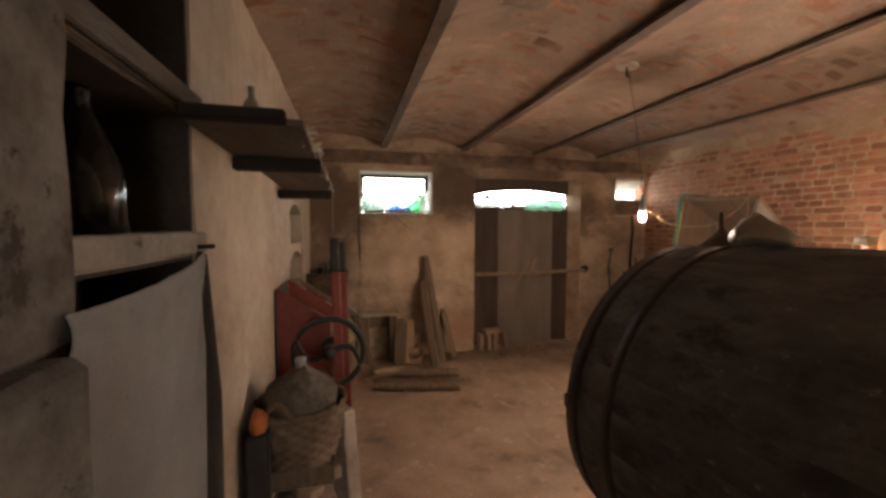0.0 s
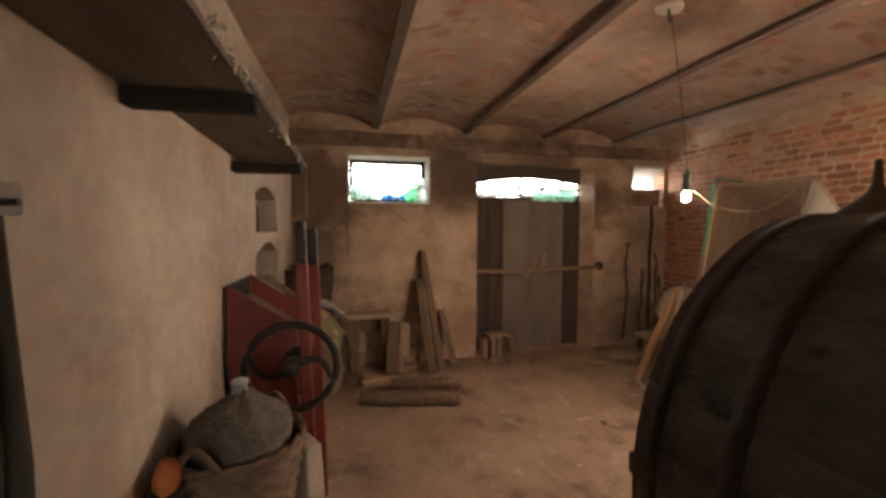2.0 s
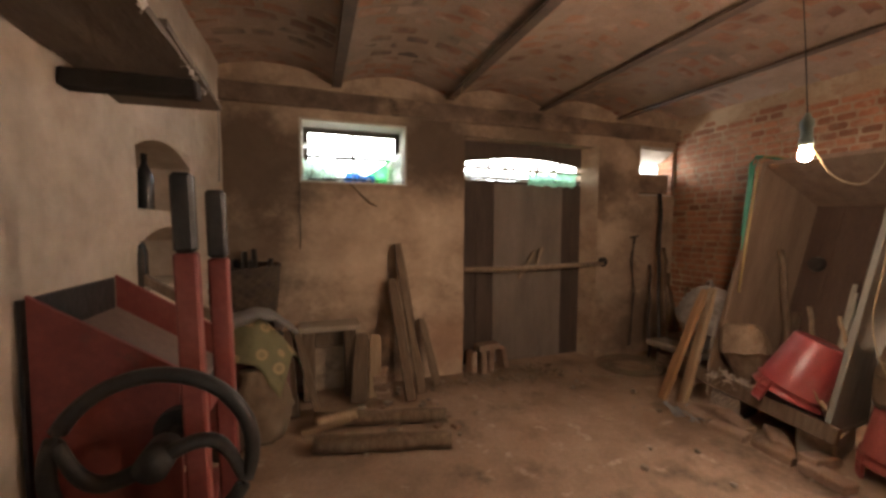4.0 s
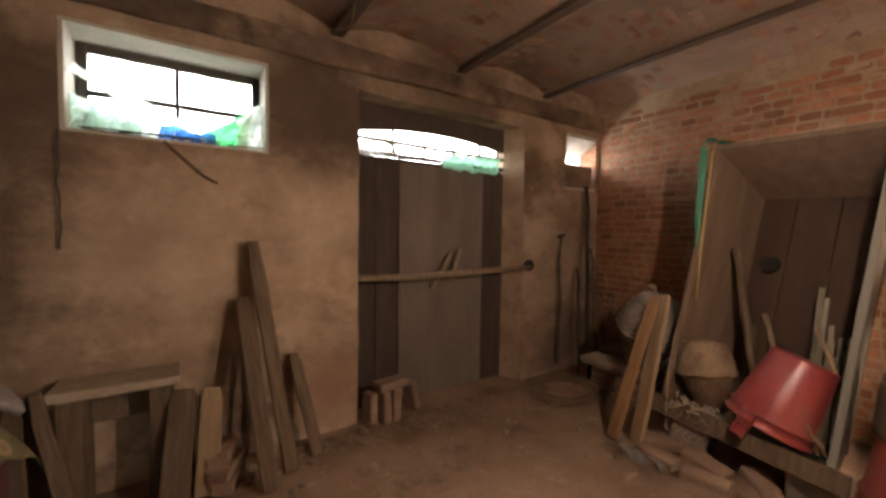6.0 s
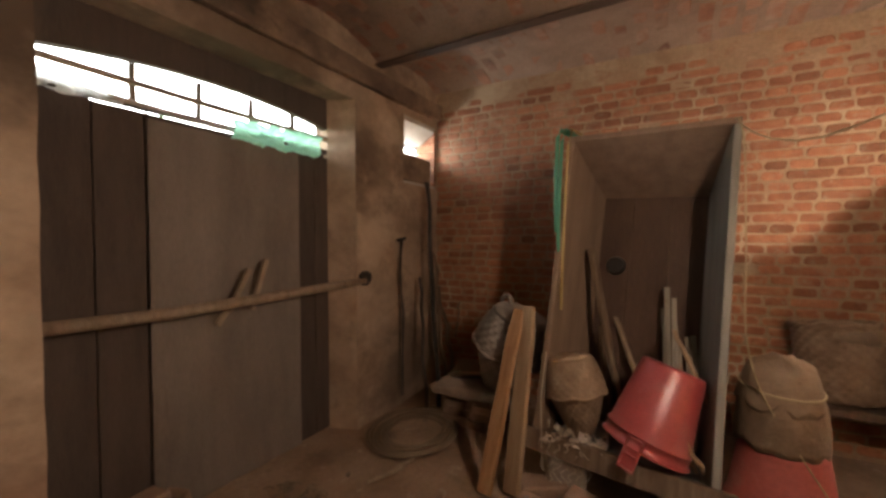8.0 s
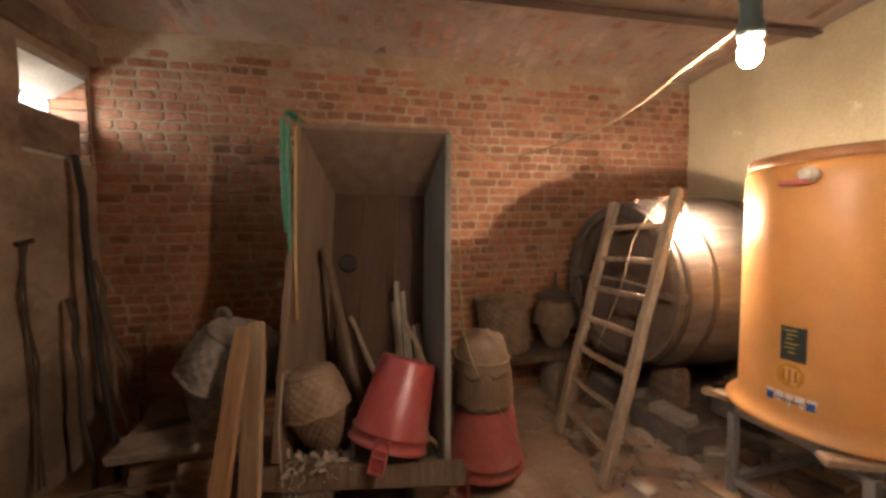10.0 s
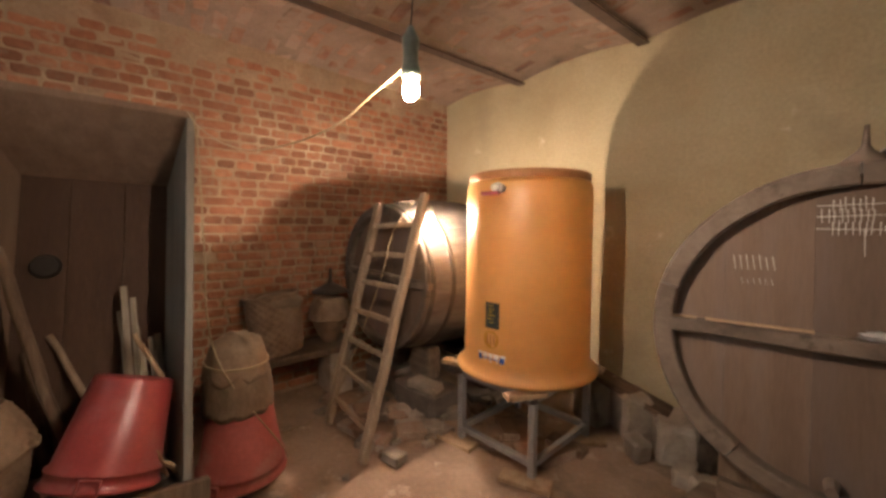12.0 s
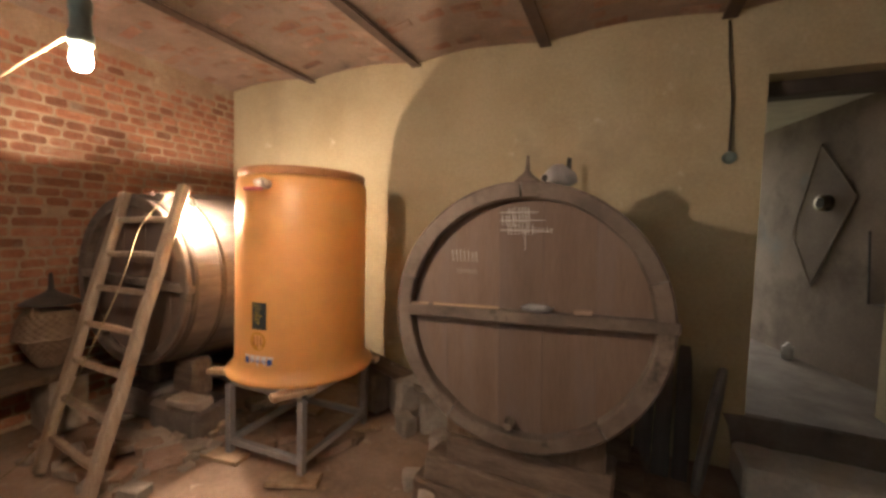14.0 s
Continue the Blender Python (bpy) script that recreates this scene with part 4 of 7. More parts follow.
for a, b, c, d in ((WX0 + 0.046, 1.061, WZ0 + 0.051, 2.117), (1.089, WX1 - 0.046, WZ0 + 0.051, 2.117), (WX0 + 0.046, 1.061, 2.151, WZ1 - 0.046), (1.089, WX1 - 0.046, 2.151, WZ1 - 0.046)):
    bm = bmesh.new()
    box(bm, (a, WY - 0.002, c), (b, WY + 0.002, d))
    ob = part("pane", bm, M_PANE, win, "dusty glass pane")
    ob.visible_shadow = False
frame_part(win, "reveal", [((0.600, 5.448, 1.885), (0.622, 5.86, 2.40)), ((1.530, 5.448, 1.885), (1.552, 5.86, 2.40)), ((0.600, 5.448, 2.401), (1.552, 5.86, 2.421)), ((0.600, 5.455, 1.865), (1.552, 5.86, 1.884))],
           M_TRIM, "whitewashed reveal")
W_FILM, G_FILM, B_FILM = film_plastic("clear_film", (0.82, 0.84, 0.80)), film_plastic("green_film", (0.12, 0.58, 0.22)), film_plastic("blue_film", (0.08, 0.28, 0.72))
Y_FILM = film_plastic("pale_green_film", (0.62, 0.80, 0.70))
crumple("plastic_sheet", pose(0.66, 5.58, 1.885, -8), 0.62, 0.13, W_FILM, 1.3, "crumpled clear plastic film on the window sill", depth=0.10, nx=44, ny=22, shape=lambda f: 1.1 - 0.75 * f)
crumple("plastic_sheet", pose(0.62, 5.53, 1.885, -5), 0.30, 0.15, Y_FILM, 3.1, "crumpled pale plastic film in the window corner", depth=0.10, nx=44, ny=22, shape=lambda f: 1.3 - 0.5 * f)
crumple("plastic_sheet", pose(1.385, 5.55, 1.885, -8), 0.145, 0.33, W_FILM, 6.4, "crumpled dirty plastic film heaped in the window corner", depth=0.07, shape=lambda f: 0.55 + 0.5 * f)
crumple("plastic_strip", pose(0.625, 5.50, 2.17, 0, 24, 0), 0.58, 0.05, W_FILM, 9.4, "twisted strip of plastic film slung across the window", depth=0.06, nx=50, ny=8)
crumple("plastic_bag", pose(1.20, 5.60, 1.885, -10), 0.25, 0.26, G_FILM, 5.7, "crumpled green plastic bag on the window sill", "plastic bag", shape=lambda f: 0.35 + 0.75 * f)
crumple("plastic_bag", pose(0.99, 5.555, 1.885, -10), 0.28, 0.095, B_FILM, 8.2, "crumpled blue plastic bag on the window sill", "plastic bag", shape=lambda f: 1.2 - 0.3 * f)
bm = bmesh.new()
rnd = random.Random(12)
for q in range(9):
    x = rnd.uniform(0.62, 1.35)
    ln = rnd.uniform(0.15, 0.4)
    z = 1.89 + rnd.uniform(0, 0.02)
    tube(bm, [(x, 5.47 + rnd.uniform(0, 0.06), z), (x + ln, 5.48 + rnd.uniform(0, 0.05), z + rnd.uniform(-0.005, 0.02))], 0.004, 5)
tagged(part("twigs", bm, M_FRAME), "dark twigs and splinters lying on the window sill", "twigs", kind="stuff")
bm = bmesh.new()
tube(bm, [(1.02, 5.44, 1.87), (1.09, 5.42, 1.80), (1.20, 5.425, 1.70), (1.27, 5.428, 1.66)], 0.006, 6)
tagged(part("stick", bm, M_OLDWOOD), "thin splinter dangling below the window sill", "stick")
bm = bmesh.new()
pts = [(0.598 + 0.012 * noise.noise((0, 0, z * 9)), 5.428, z) for z in np.linspace(1.86, 1.28, 24)]
tube(bm, pts, 0.0045, 4)
tagged(part("wall_crack", bm, M_FRAME), "dark crack running down the plaster", "crack", kind="structure")

# soot-dark timber band under the vaults
bm = bmesh.new()
box(bm, (-0.1, 5.40, 2.50), (4.95, 5.449, 2.66), 0.01)
bmesh.ops.subdivide_edges(bm, edges=[e for e in bm.edges if e.calc_length() > 1], cuts=40)
rough_up(bm, 0.018, 4)
M_BAND = mat("sooty_ledge", [(0.10, 0.070, 0.052), (0.19, 0.130, 0.092), (0.33, 0.225, 0.15)], 2.2, 0.95, 0.5, 40, stains=((0.07, 0.05, 0.036), 1.3, 0.50, 0.64))
tagged(part("wall_ledge", bm, M_BAND), "sooty uneven ledge along the top of the wall", "ledge", kind="structure")

door = thing("door_1", Matrix.Identity(4), "barred old cellar door of brown boards and a grey sheet", "door", kind="structure")
DY = 5.64
for a, b, top in ((2.145, 2.345, 1.985), (2.349, 2.541, 1.98), (3.41, 3.545, 1.97), (3.549, 3.69, 1.965)):
    bm = bmesh.new()
    box(bm, (a, DY, 0.0), (b, DY + 0.03, top), 0.004)
    part("door_board", bm, M_DOORWOOD, door)
bm = bmesh.new()
box(bm, (2.141, DY + 0.031, -0.05), (3.755, DY + 0.055, 1.988), 0.002)
part("door_back", bm, M_DOORWOOD, door, "dark inner boarding")
bm = bmesh.new()
jv = [bm.verts.new((x, y, z)) for z in (-0.05, 2.384) for x, y in ((3.757, 5.452), (3.757, 5.70), (3.66, 5.70), (3.665, 5.638))]
for q in range(4):
    bm.faces.new((jv[q], jv[(q + 1) % 4], jv[4 + (q + 1) % 4], jv[4 + q]))
bm.faces.new(jv[:4])
bm.faces.new(jv[4:])
part("splayed_jamb", bm, M_PLASTER, door, "splayed plaster jamb")
bm = bmesh.new()
box(bm, (2.545, DY - 0.012, 0.0), (3.405, DY - 0.004, 1.955), 0.002)
bmesh.ops.subdivide_edges(bm, edges=[e for e in bm.edges if e.calc_length() > 0.5], cuts=8)
for vv in bm.verts:
    vv.co.y += 0.006 * math.sin(vv.co.x * 22) + 0.01 * noise.noise(vv.co * 2)
part("door_sheet", bm, M_SHEET, door, "large grey-brown sheet nailed over the boards")
bm = bmesh.new()
box(bm, (2.15, DY + 0.002, 1.99), (3.75, DY + 0.028, 2.025), 0.004)
part("transom_rail", bm, M_DOORWOOD, door)
# head panel with an arched lower edge
bm = bmesh.new()
k = 20
fr, bk = [], []
xs = [2.14 + 1.615 * q / k for q in range(k + 1)]
for ydep, ls in ((DY, fr), (DY + 0.05, bk)):
    low = [bm.verts.new((x, ydep, 2.15 + 0.085 * (1 - ((x - 2.95) / 0.81) ** 2))) for x in xs]
    up = [bm.verts.new((x, ydep, 2.386)) for x in xs]
    ls += [low, up]
for a, b in ((fr[0], fr[1]), (bk[0], bk[1]), (fr[0], bk[0]), (fr[1], bk[1])):
    for q in range(k):
        bm.faces.new((a[q], a[q + 1], b[q + 1], b[q]))
part("arched_head", bm, M_DOORWOOD, door, "dark arched panel above the transom")
for q in range(4):
    bm = bmesh.new()
    x = 2.52 + 0.30 * q
    box(bm, (x - 0.012, DY + 0.052, 2.026), (x + 0.012, DY + 0.075, 2.23), 0.002, None, 0.003)
    part("transom_bar", bm, M_OLDWOOD, door)
bm = bmesh.new()
tube(bm, [(2.16, DY + 0.01, 2.115), (2.8, DY + 0.01, 2.105), (3.74, DY + 0.01, 2.10)], 0.017, 8)
part("transom_bar", bm, M_LADDER, door, "brown stick across the transom")
bm = bmesh.new()
tube(bm, [(2.40, DY - 0.015, 2.012), (2.72, DY - 0.02, 2.000), (3.02, DY - 0.015, 1.990)], 0.014, 7)
part("transom_bar", bm, M_TRIM, door, "pale strip under the transom")
crumple("plastic_sheet", pose(2.95, DY - 0.03, 1.94, 5), 0.62, 0.15, film_plastic("sea_green_film", (0.38, 0.72, 0.52)), 9.4, "pale green plastic film stuffed over the door", depth=0.08, nx=44, shape=lambda f: 0.8 + 0.2 * f)
crumple("plastic_sheet", pose(2.17, DY - 0.02, 1.98, 5), 0.28, 0.09, W_FILM, 2.4, "crumpled clear plastic film above the door", shape=lambda f: 1.0 - 0.5 * f)
bm = bmesh.new()
tube(bm, [(2.12, 5.50, 1.045), (2.6, 5.49, 1.035), (3.2, 5.475, 1.05), (3.83, 5.44, 1.075)], 0.027, 12)
tagged(part("door_bar", bm, M_LADDER, smooth=True), "long round wooden pole barring the door", "pole")
# solid disc, its black standing for the shade in the pole's hole
bm = bmesh.new()
c0 = []
for q in range(20):
    t = 2 * math.pi * q / 20
    c0.append(bm.verts.new((3.83 + 0.062 * math.cos(t) * (1 + 0.2 * noise.noise((q, 0, 0))), 5.424 - 0.004 * math.sin(t), 1.09 + 0.055 * math.sin(t))))
bm.faces.new(c0)
ret = bmesh.ops.extrude_face_region(bm, geom=bm.faces[:])
bmesh.ops.translate(bm, verts=[g for g in ret["geom"] if isinstance(g, bmesh.types.BMVert)], vec=(0, 0.03, 0))
tagged(part("pole_hole", bm, M_BLACK), "black disc standing for the dark pole hole in the plaster", "hole", kind="structure")
for (x, z, ang, ln) in ((2.93, 1.10, 32, 0.26), (3.05, 1.12, 22, 0.30), (2.86, 1.0, 40, 0.18)):
    bm = bmesh.new()
    box(bm, (-0.016, -0.006, -ln / 2), (0.016, 0.006, ln / 2), 0.002, None, 0.004)
    ob = part("wood_splinter", bm, M_LADDER)
    ob.matrix_world = pose(x, 5.535, z, -6, ang, 0)
    tagged(ob, "broken wooden splinter wedged behind the pole", "splinter", "splinters on the door")

sw = thing("window_2", Matrix.Identity(4), "narrow deep cellar opening in the room corner", "window", kind="structure")
frame_part(sw, "reveal", [((4.33, 5.447, 2.418), (4.837, 5.86, 2.441)), ((4.33, 5.447, 1.86), (4.837, 5.86, 1.883))], M_TRIM, "whitewashed reveal")
for q in range(8):
    for ya, yb in ((5.452, 5.66), (5.664, 5.85)):
        bm = bmesh.new()
        box(bm, (4.838, ya, 1.864 + 0.0715 * q), (4.861, yb, 1.929 + 0.0715 * q), 0.004)
        part("brick", bm, M_BRICK, sw)
bm = bmesh.new()
box(bm, (4.331, 5.456, 1.884), (4.785, 5.66, 2.125), 0.014, None, 0.006)
rough_up(bm, 0.006, 9)
part("sill_block", bm, M_PLASTER, sw, "plastered sill block")
bm = bmesh.new()
prism(bm, [(5.45, 2.416), (5.45, 2.400), (5.63, 2.280), (5.86, 2.280), (5.86, 2.416)], "x", 4.331, 4.836)
part("soffit", bm, M_TRIM, sw, "sloping whitewashed soffit")
bm = bmesh.new()
box(bm, (4.332, 5.664, 1.90), (4.836, 5.668, 2.279))
part("pane", bm, film_plastic("fogged_pane", (0.92, 0.95, 0.95)), sw, "fogged bright pane").visible_shadow = False

# greenery seen outside
def bush(at, r, h, seed, count=900):
    rnd = random.Random(seed)
    root = thing("bush", Matrix.Translation(at), "sunlit green bush outside the cellar", "bush", "bushes outside")
    bm = bmesh.new()
    tube(bm, [(0, 0, 0), (0.05, 0.02, h * 0.3), (0, 0, h * 0.55)], 0.05, 7, taper=[1, 0.8, 0.5])
    part("trunk", bm, M_OLDWOOD, root)
    bm = bmesh.new()
    for q in range(count):
        th, ph = rnd.uniform(0, 6.283), rnd.uniform(-0.9, 1)
        rr = r * (0.6 + 0.4 * rnd.random() ** 0.5) * (1 + 0.35 * noise.noise((math.cos(th) * 2, math.sin(th) * 2, ph * 2 + seed)))
        c = Vector((rr * math.cos(th) * math.sqrt(1 - min(1, ph * ph)), rr * math.sin(th) * math.sqrt(1 - min(1, ph * ph)), h * 0.55 + ph * h * 0.45))
        d = Vector((rnd.gauss(0, 1), rnd.gauss(0, 1), rnd.gauss(0, 1))).normalized()
        e = d.cross(Vector((rnd.gauss(0, 1), 0.3, rnd.gauss(0, 1)))).normalized()
        s = rnd.uniform(0.05, 0.11)
        bm.faces.new([bm.verts.new(c + v) for v in (d * s, e * s * 0.5, -d * s, -e * s * 0.5)])
    part("crown", bm, M_LEAF, root, "loose crown of small leaves")


for q, (x, y, h) in enumerate(((-1.5, 14.0, 2.2), (1.2, 15.0, 2.4), (4.2, 13.5, 4.2), (6.2, 14.5, 4.6), (9.0, 15.0, 4.0))):
    bush((x, y, -0.14), 1.4, h, q + 1, 700)

# ---- things along the far wall ----
def board(name, foot, top, w, th, material, label, category="plank", group="", twist=0.0, seed=0.0):
    foot, top = Vector(foot), Vector(top)
    d = top - foot
    m = along(foot, d, Matrix.Rotation(twist, 3, "Z") @ Vector((1, 0, 0)))
    bm = bmesh.new()
    box(bm, (-w / 2, -th / 2, 0), (w / 2, th / 2, d.length), min(0.005, th / 4))
    bmesh.ops.subdivide_edges(bm, edges=[e for e in bm.edges if e.calc_length() > 0.25], cuts=8)
    if name == "plank":
        for v in bm.verts:  # worn, rounded upper end
            if v.co.z > d.length - 0.02:
                v.co.x *= 0.72
                v.co.y *= 0.8
            elif v.co.z > d.length - 0.16:
                v.co.x *= 0.97
    rough_up(bm, 0.007, 6, seed=seed)
    ob = part(name, bm, material)
    ob.matrix_world = m
    return tagged(ob, label, category, group)


G = "planks leaning on the wall"
board("plank", (1.61, 5.10, 0), (1.445, 5.37, 1.32), 0.078, 0.045, M_OLDWOOD, "long grey-brown plank leaning on the plaster wall", group=G, seed=1)
board("plank", (1.48, 4.98, 0), (1.39, 5.36, 0.99), 0.088, 0.05, M_OLDWOOD, "shorter rough plank leaning on the plaster wall", group=G, seed=2)
board("plank", (1.79, 5.20, 0), (1.68, 5.40, 0.60), 0.075, 0.03, M_OLDWOOD, "short plank end leaning on the plaster wall", group=G, seed=3)
board("plank", (0.74, 4.93, 0), (0.56, 5.16, 0.66), 0.055, 0.03, M_OLDWOOD, "thin batten leaning on the small bench", group=G, seed=4)
board("plank", (0.56, 4.95, 0), (0.50, 5.12, 0.64), 0.065, 0.03, M_OLDWOOD, "dark batten leaning beside the sacks", group=G, seed=5)
board("plank", (1.05, 5.08, 0), (1.10, 5.22, 0.55), 0.13, 0.04, M_OLDWOOD, "broad board end leaning against the bench", group=G, seed=6)
board("plank", (1.19, 5.12, 0), (1.23, 5.30, 0.50), 0.11, 0.04, M_PALEWOOD, "short reddish board leaning against the bench", group=G, seed=7)
bench = thing("bench", pose(0.83, 5.31, 0), "low dusty wooden bench with thick slab legs", "bench")
bm = bmesh.new()
box(bm, (-0.25, -0.13, 0.59), (0.25, 0.12, 0.635), 0.006, None, 0.004)
part("seat", bm, mat("pale_dusty_wood", [(0.30, 0.23, 0.17), (0.42, 0.34, 0.26)], 5, 0.9, 0.3, 40), bench, "pale dusty top board")
for x in (-0.17, 0.17):
    bm = bmesh.new()
    box(bm, (x - 0.05, -0.10, 0), (x + 0.05, 0.10, 0.589), 0.008, None, 0.006)
    part("leg", bm, M_OLDWOOD, bench)
bm = bmesh.new()
box(bm, (-0.119, 0.02, 0.42), (0.119, 0.05, 0.588), 0.004)
part("apron", bm, M_OLDWOOD, bench)


def brick_mesh(name, l, w, h, material, seed, bevel=0.008):
    rnd = random.Random(seed)
    bm = bmesh.new()
    box(bm, (-l / 2, -w / 2, 0), (l / 2, w / 2, h), bevel, None, 0.005, rnd)
    me = bpy.data.meshes.new(name)
    bmesh.ops.recalc_face_normals(bm, faces=bm.faces)
    bm.to_mesh(me)
    bm.free()
    me.materials.append(material)
    return me


def place(name, me, m, label, category, group=""):
    ob = new(name, me)
    ob.matrix_world = m
    return tagged(ob, label, category, group)


LB = [brick_mesh("loose_brick", 0.24, 0.115, 0.06, M_LOOSEBRICK, q) for q in range(4)]
for q, (x, y, z, rx, ry, rz) in enumerate(((2.20, 5.36, 0.12, 0, 90, 15), (2.30, 5.34, 0.12, 0, 88, 5), (2.40, 5.37, 0.12, 0, 92, -8), (2.36, 5.36, 0.245, 0, 0, 8), (2.56, 5.40, 0.12, 0, 76, 20))):
    place("loose_brick", LB[q % 4], pose(x - (0.03 if ry else 0), y, z, rx, ry, rz), "dusty red brick propped beside the door", "brick", "bricks beside the door")
for q, (x, y, z, rz) in enumerate(((1.30, 5.18, 0, 70), (1.29, 5.19, 0.062, 64), (1.27, 5.24, 0.124, 75))):
    place("loose_brick", LB[q % 4], pose(x, y, z, 0, 0, rz), "pale dusty brick in a small pile", "brick", "brick pile on the floor")

# logs
def log(a, b, r, seed, label, group, material=M_OLDWOOD):
    bm = bmesh.new()
    a, b = Vector(a), Vector(b)
    pts = [a.lerp(b, q / 9) + Vector((0, 0.012 * noise.noise((q * 0.6, seed, 0)), 0.006 * noise.noise((q * 0.6, 0, seed)))) for q in range(10)]
    tube(bm, pts, r, 12, taper=[1 + 0.12 * noise.noise((q * 0.9, seed, 3)) for q in range(10)])
    rough_up(bm, 0.006, 12, seed=seed)
    return tagged(part("log", bm, material, smooth=True), label, "log", group)


log((0.70, 4.42, 0.055), (1.58, 4.22, 0.055), 0.055, 1, "rough barked log lying on the earth floor", "logs on the floor")
log((0.70, 4.78, 0.05), (1.66, 4.56, 0.05), 0.05, 2, "rough log lying behind another on the floor", "logs on the floor")
log((0.72, 4.60, 0.115), (1.0, 4.66, 0.112), 0.035, 3, "short pale stick of firewood on the logs", "logs on the floor", M_PALEWOOD)
board("batten", (0.62, 4.66, 0.02), (0.95, 4.62, 0.10), 0.06, 0.025, M_PALEWOOD, "pale batten end on the floor", "batten")


# ---- sacks in the corner ----
def blob(name, at, rx, ry, rz, material, label, category, seed, folds=0.06, freq=3.0, flat=True, group="", segs=36, rings=22):
    bm = bmesh.new()
    bmesh.ops.create_uvsphere(bm, u_segments=segs, v_segments=rings, radius=1.0)
    for v in bm.verts:
        d = v.co.normalized()
        q = d * freq + Vector((seed, seed, 0))
        k = 1 + folds * (1.5 * noise.noise(q) + abs(noise.noise(q * 2.1)) * 1.2) + 0.4 * folds * noise.noise(q * 6)
        p = Vector((d.x * rx * k, d.y * ry * k, d.z * rz * k))
        if flat and p.z < -0.8 * rz:
            p.z = -0.8 * rz
        v.co = p
    ob = part(name, bm, material, smooth=True)
    ob.matrix_world = Matrix.Translation(at) if not isinstance(at, Matrix) else at
    return tagged(ob, label, category, group)


def drape(name, m, w, d, material, label, category, seed, height, nx=34, ny=26, thick=0.006):
    """A cloth lying over a form given by height(x, y)."""
    bm = bmesh.new()
    g = []
    for i in range(nx + 1):
        col = []
        for j in range(ny + 1):
            x, y = (i / nx - 0.5) * w, (j / ny - 0.5) * d
            x2 = x + 0.03 * noise.noise((x * 6, y * 6, seed))
            y2 = y + 0.03 * noise.noise((x * 6, y * 6, seed + 5))
            col.append(bm.verts.new((x2, y2, height(x2, y2) + 0.018 * noise.noise((x * 11, y * 11, seed)) + 0.02 * abs(noise.noise((x * 5, y * 5, seed))))))
        g.append(col)
    for i in range(nx):
        for j in range(ny):
            bm.faces.new((g[i][j], g[i + 1][j], g[i + 1][j + 1], g[i][j + 1]))
    ob = part(name, bm, material, smooth=True)
    sol = ob.modifiers.new("thick", "SOLIDIFY")
    sol.thickness = thick
    ob.matrix_world = m
    return tagged(ob, label, category)


def sack(at, rx, ry, h, material, label, seed, tie=True, lean=0.0):
    """A slumped sack: wrinkled body and, where it shows, a gathered mouth."""
    root = thing("sack", at, label, "sack", "sacks in the corner")
    bm = bmesh.new()
    rings = []
    for j in range(25):
        f = j / 24
        r = (0.86 + 0.24 * math.sin(math.pi * min(1, f * 1.15))) * (1 - 0.80 * max(0, f - 0.72) / 0.28 * (1 if tie else 0.35))
        ring = []
        for q in range(48):
            a = 2 * math.pi * q / 48
            d = Vector((math.cos(a), math.sin(a), 0))
            p = d * 2.2 + Vector((0, 0, f * 3 + seed))
            k = 1 + 0.13 * noise.noise(p) + 0.10 * abs(noise.noise(p * 2.3)) + 0.035 * math.sin(a * 9 + 4 * noise.noise(p)) * f ** 2 + 0.02 * noise.noise(p * 7)
            ring.append(bm.verts.new((d.x * rx * r * k + lean * f * f, d.y * ry * r * k, h * f * (1 + 0.06 * noise.noise(p * 0.8)))))
        rings.append(ring)
    for a, b in zip(rings, rings[1:]):
        for q in range(48):
            bm.faces.new((a[q], a[(q + 1) % 48], b[(q + 1) % 48], b[q]))
    bm.faces.new(rings[0])
    bm.faces.new(rings[-1])
    part("body", bm, material, root, "", True)
    if tie:
        bm = bmesh.new()
        lathe(bm, [(0.035, h * 0.98), (0.03, h * 1.02), (0.055, h * 1.09), (0.07, h * 1.12)], 18, Matrix.Translation((lean, 0, 0)), wobble=0.05)
        part("mouth", bm, material, root, "gathered mouth", True)
    return root


sack(pose(0.34, 4.76, -0.005, 0, 0, 20), 0.19, 0.16, 0.50, M_SACK, "full jute sack slumped on the floor", 2.0, False)
M_DARKSACK = mat("dark_red_cloth", [(0.10, 0.045, 0.038), (0.17, 0.08, 0.066)], 5, 0.95, 0.3, 90)
sack(pose(0.24, 4.98, -0.005), 0.26, 0.21, 0.70, M_DARKSACK, "dark reddish sack behind the jute one", 6.0, False)
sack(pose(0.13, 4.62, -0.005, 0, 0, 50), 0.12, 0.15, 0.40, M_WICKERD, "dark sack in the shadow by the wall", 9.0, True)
M_FLORAL = mat("green_flowered_cloth", [(0.17, 0.155, 0.085), (0.23, 0.21, 0.12)], 4, 0.9, 0.15, 120, stains=((0.12, 0.105, 0.06), 7.0, 0.56, 0.66), spots=((0.36, 0.27, 0.15), 7.5, 0.30))


def slump(x, y):
    """The form under the cloths."""
    return 0.80 - 1.9 * x * x - 3.0 * y * y - 0.35 * max(0, x - 0.12) - 0.5 * max(0, -y - 0.12) + 0.03 * noise.noise((x * 5, y * 5, 3))


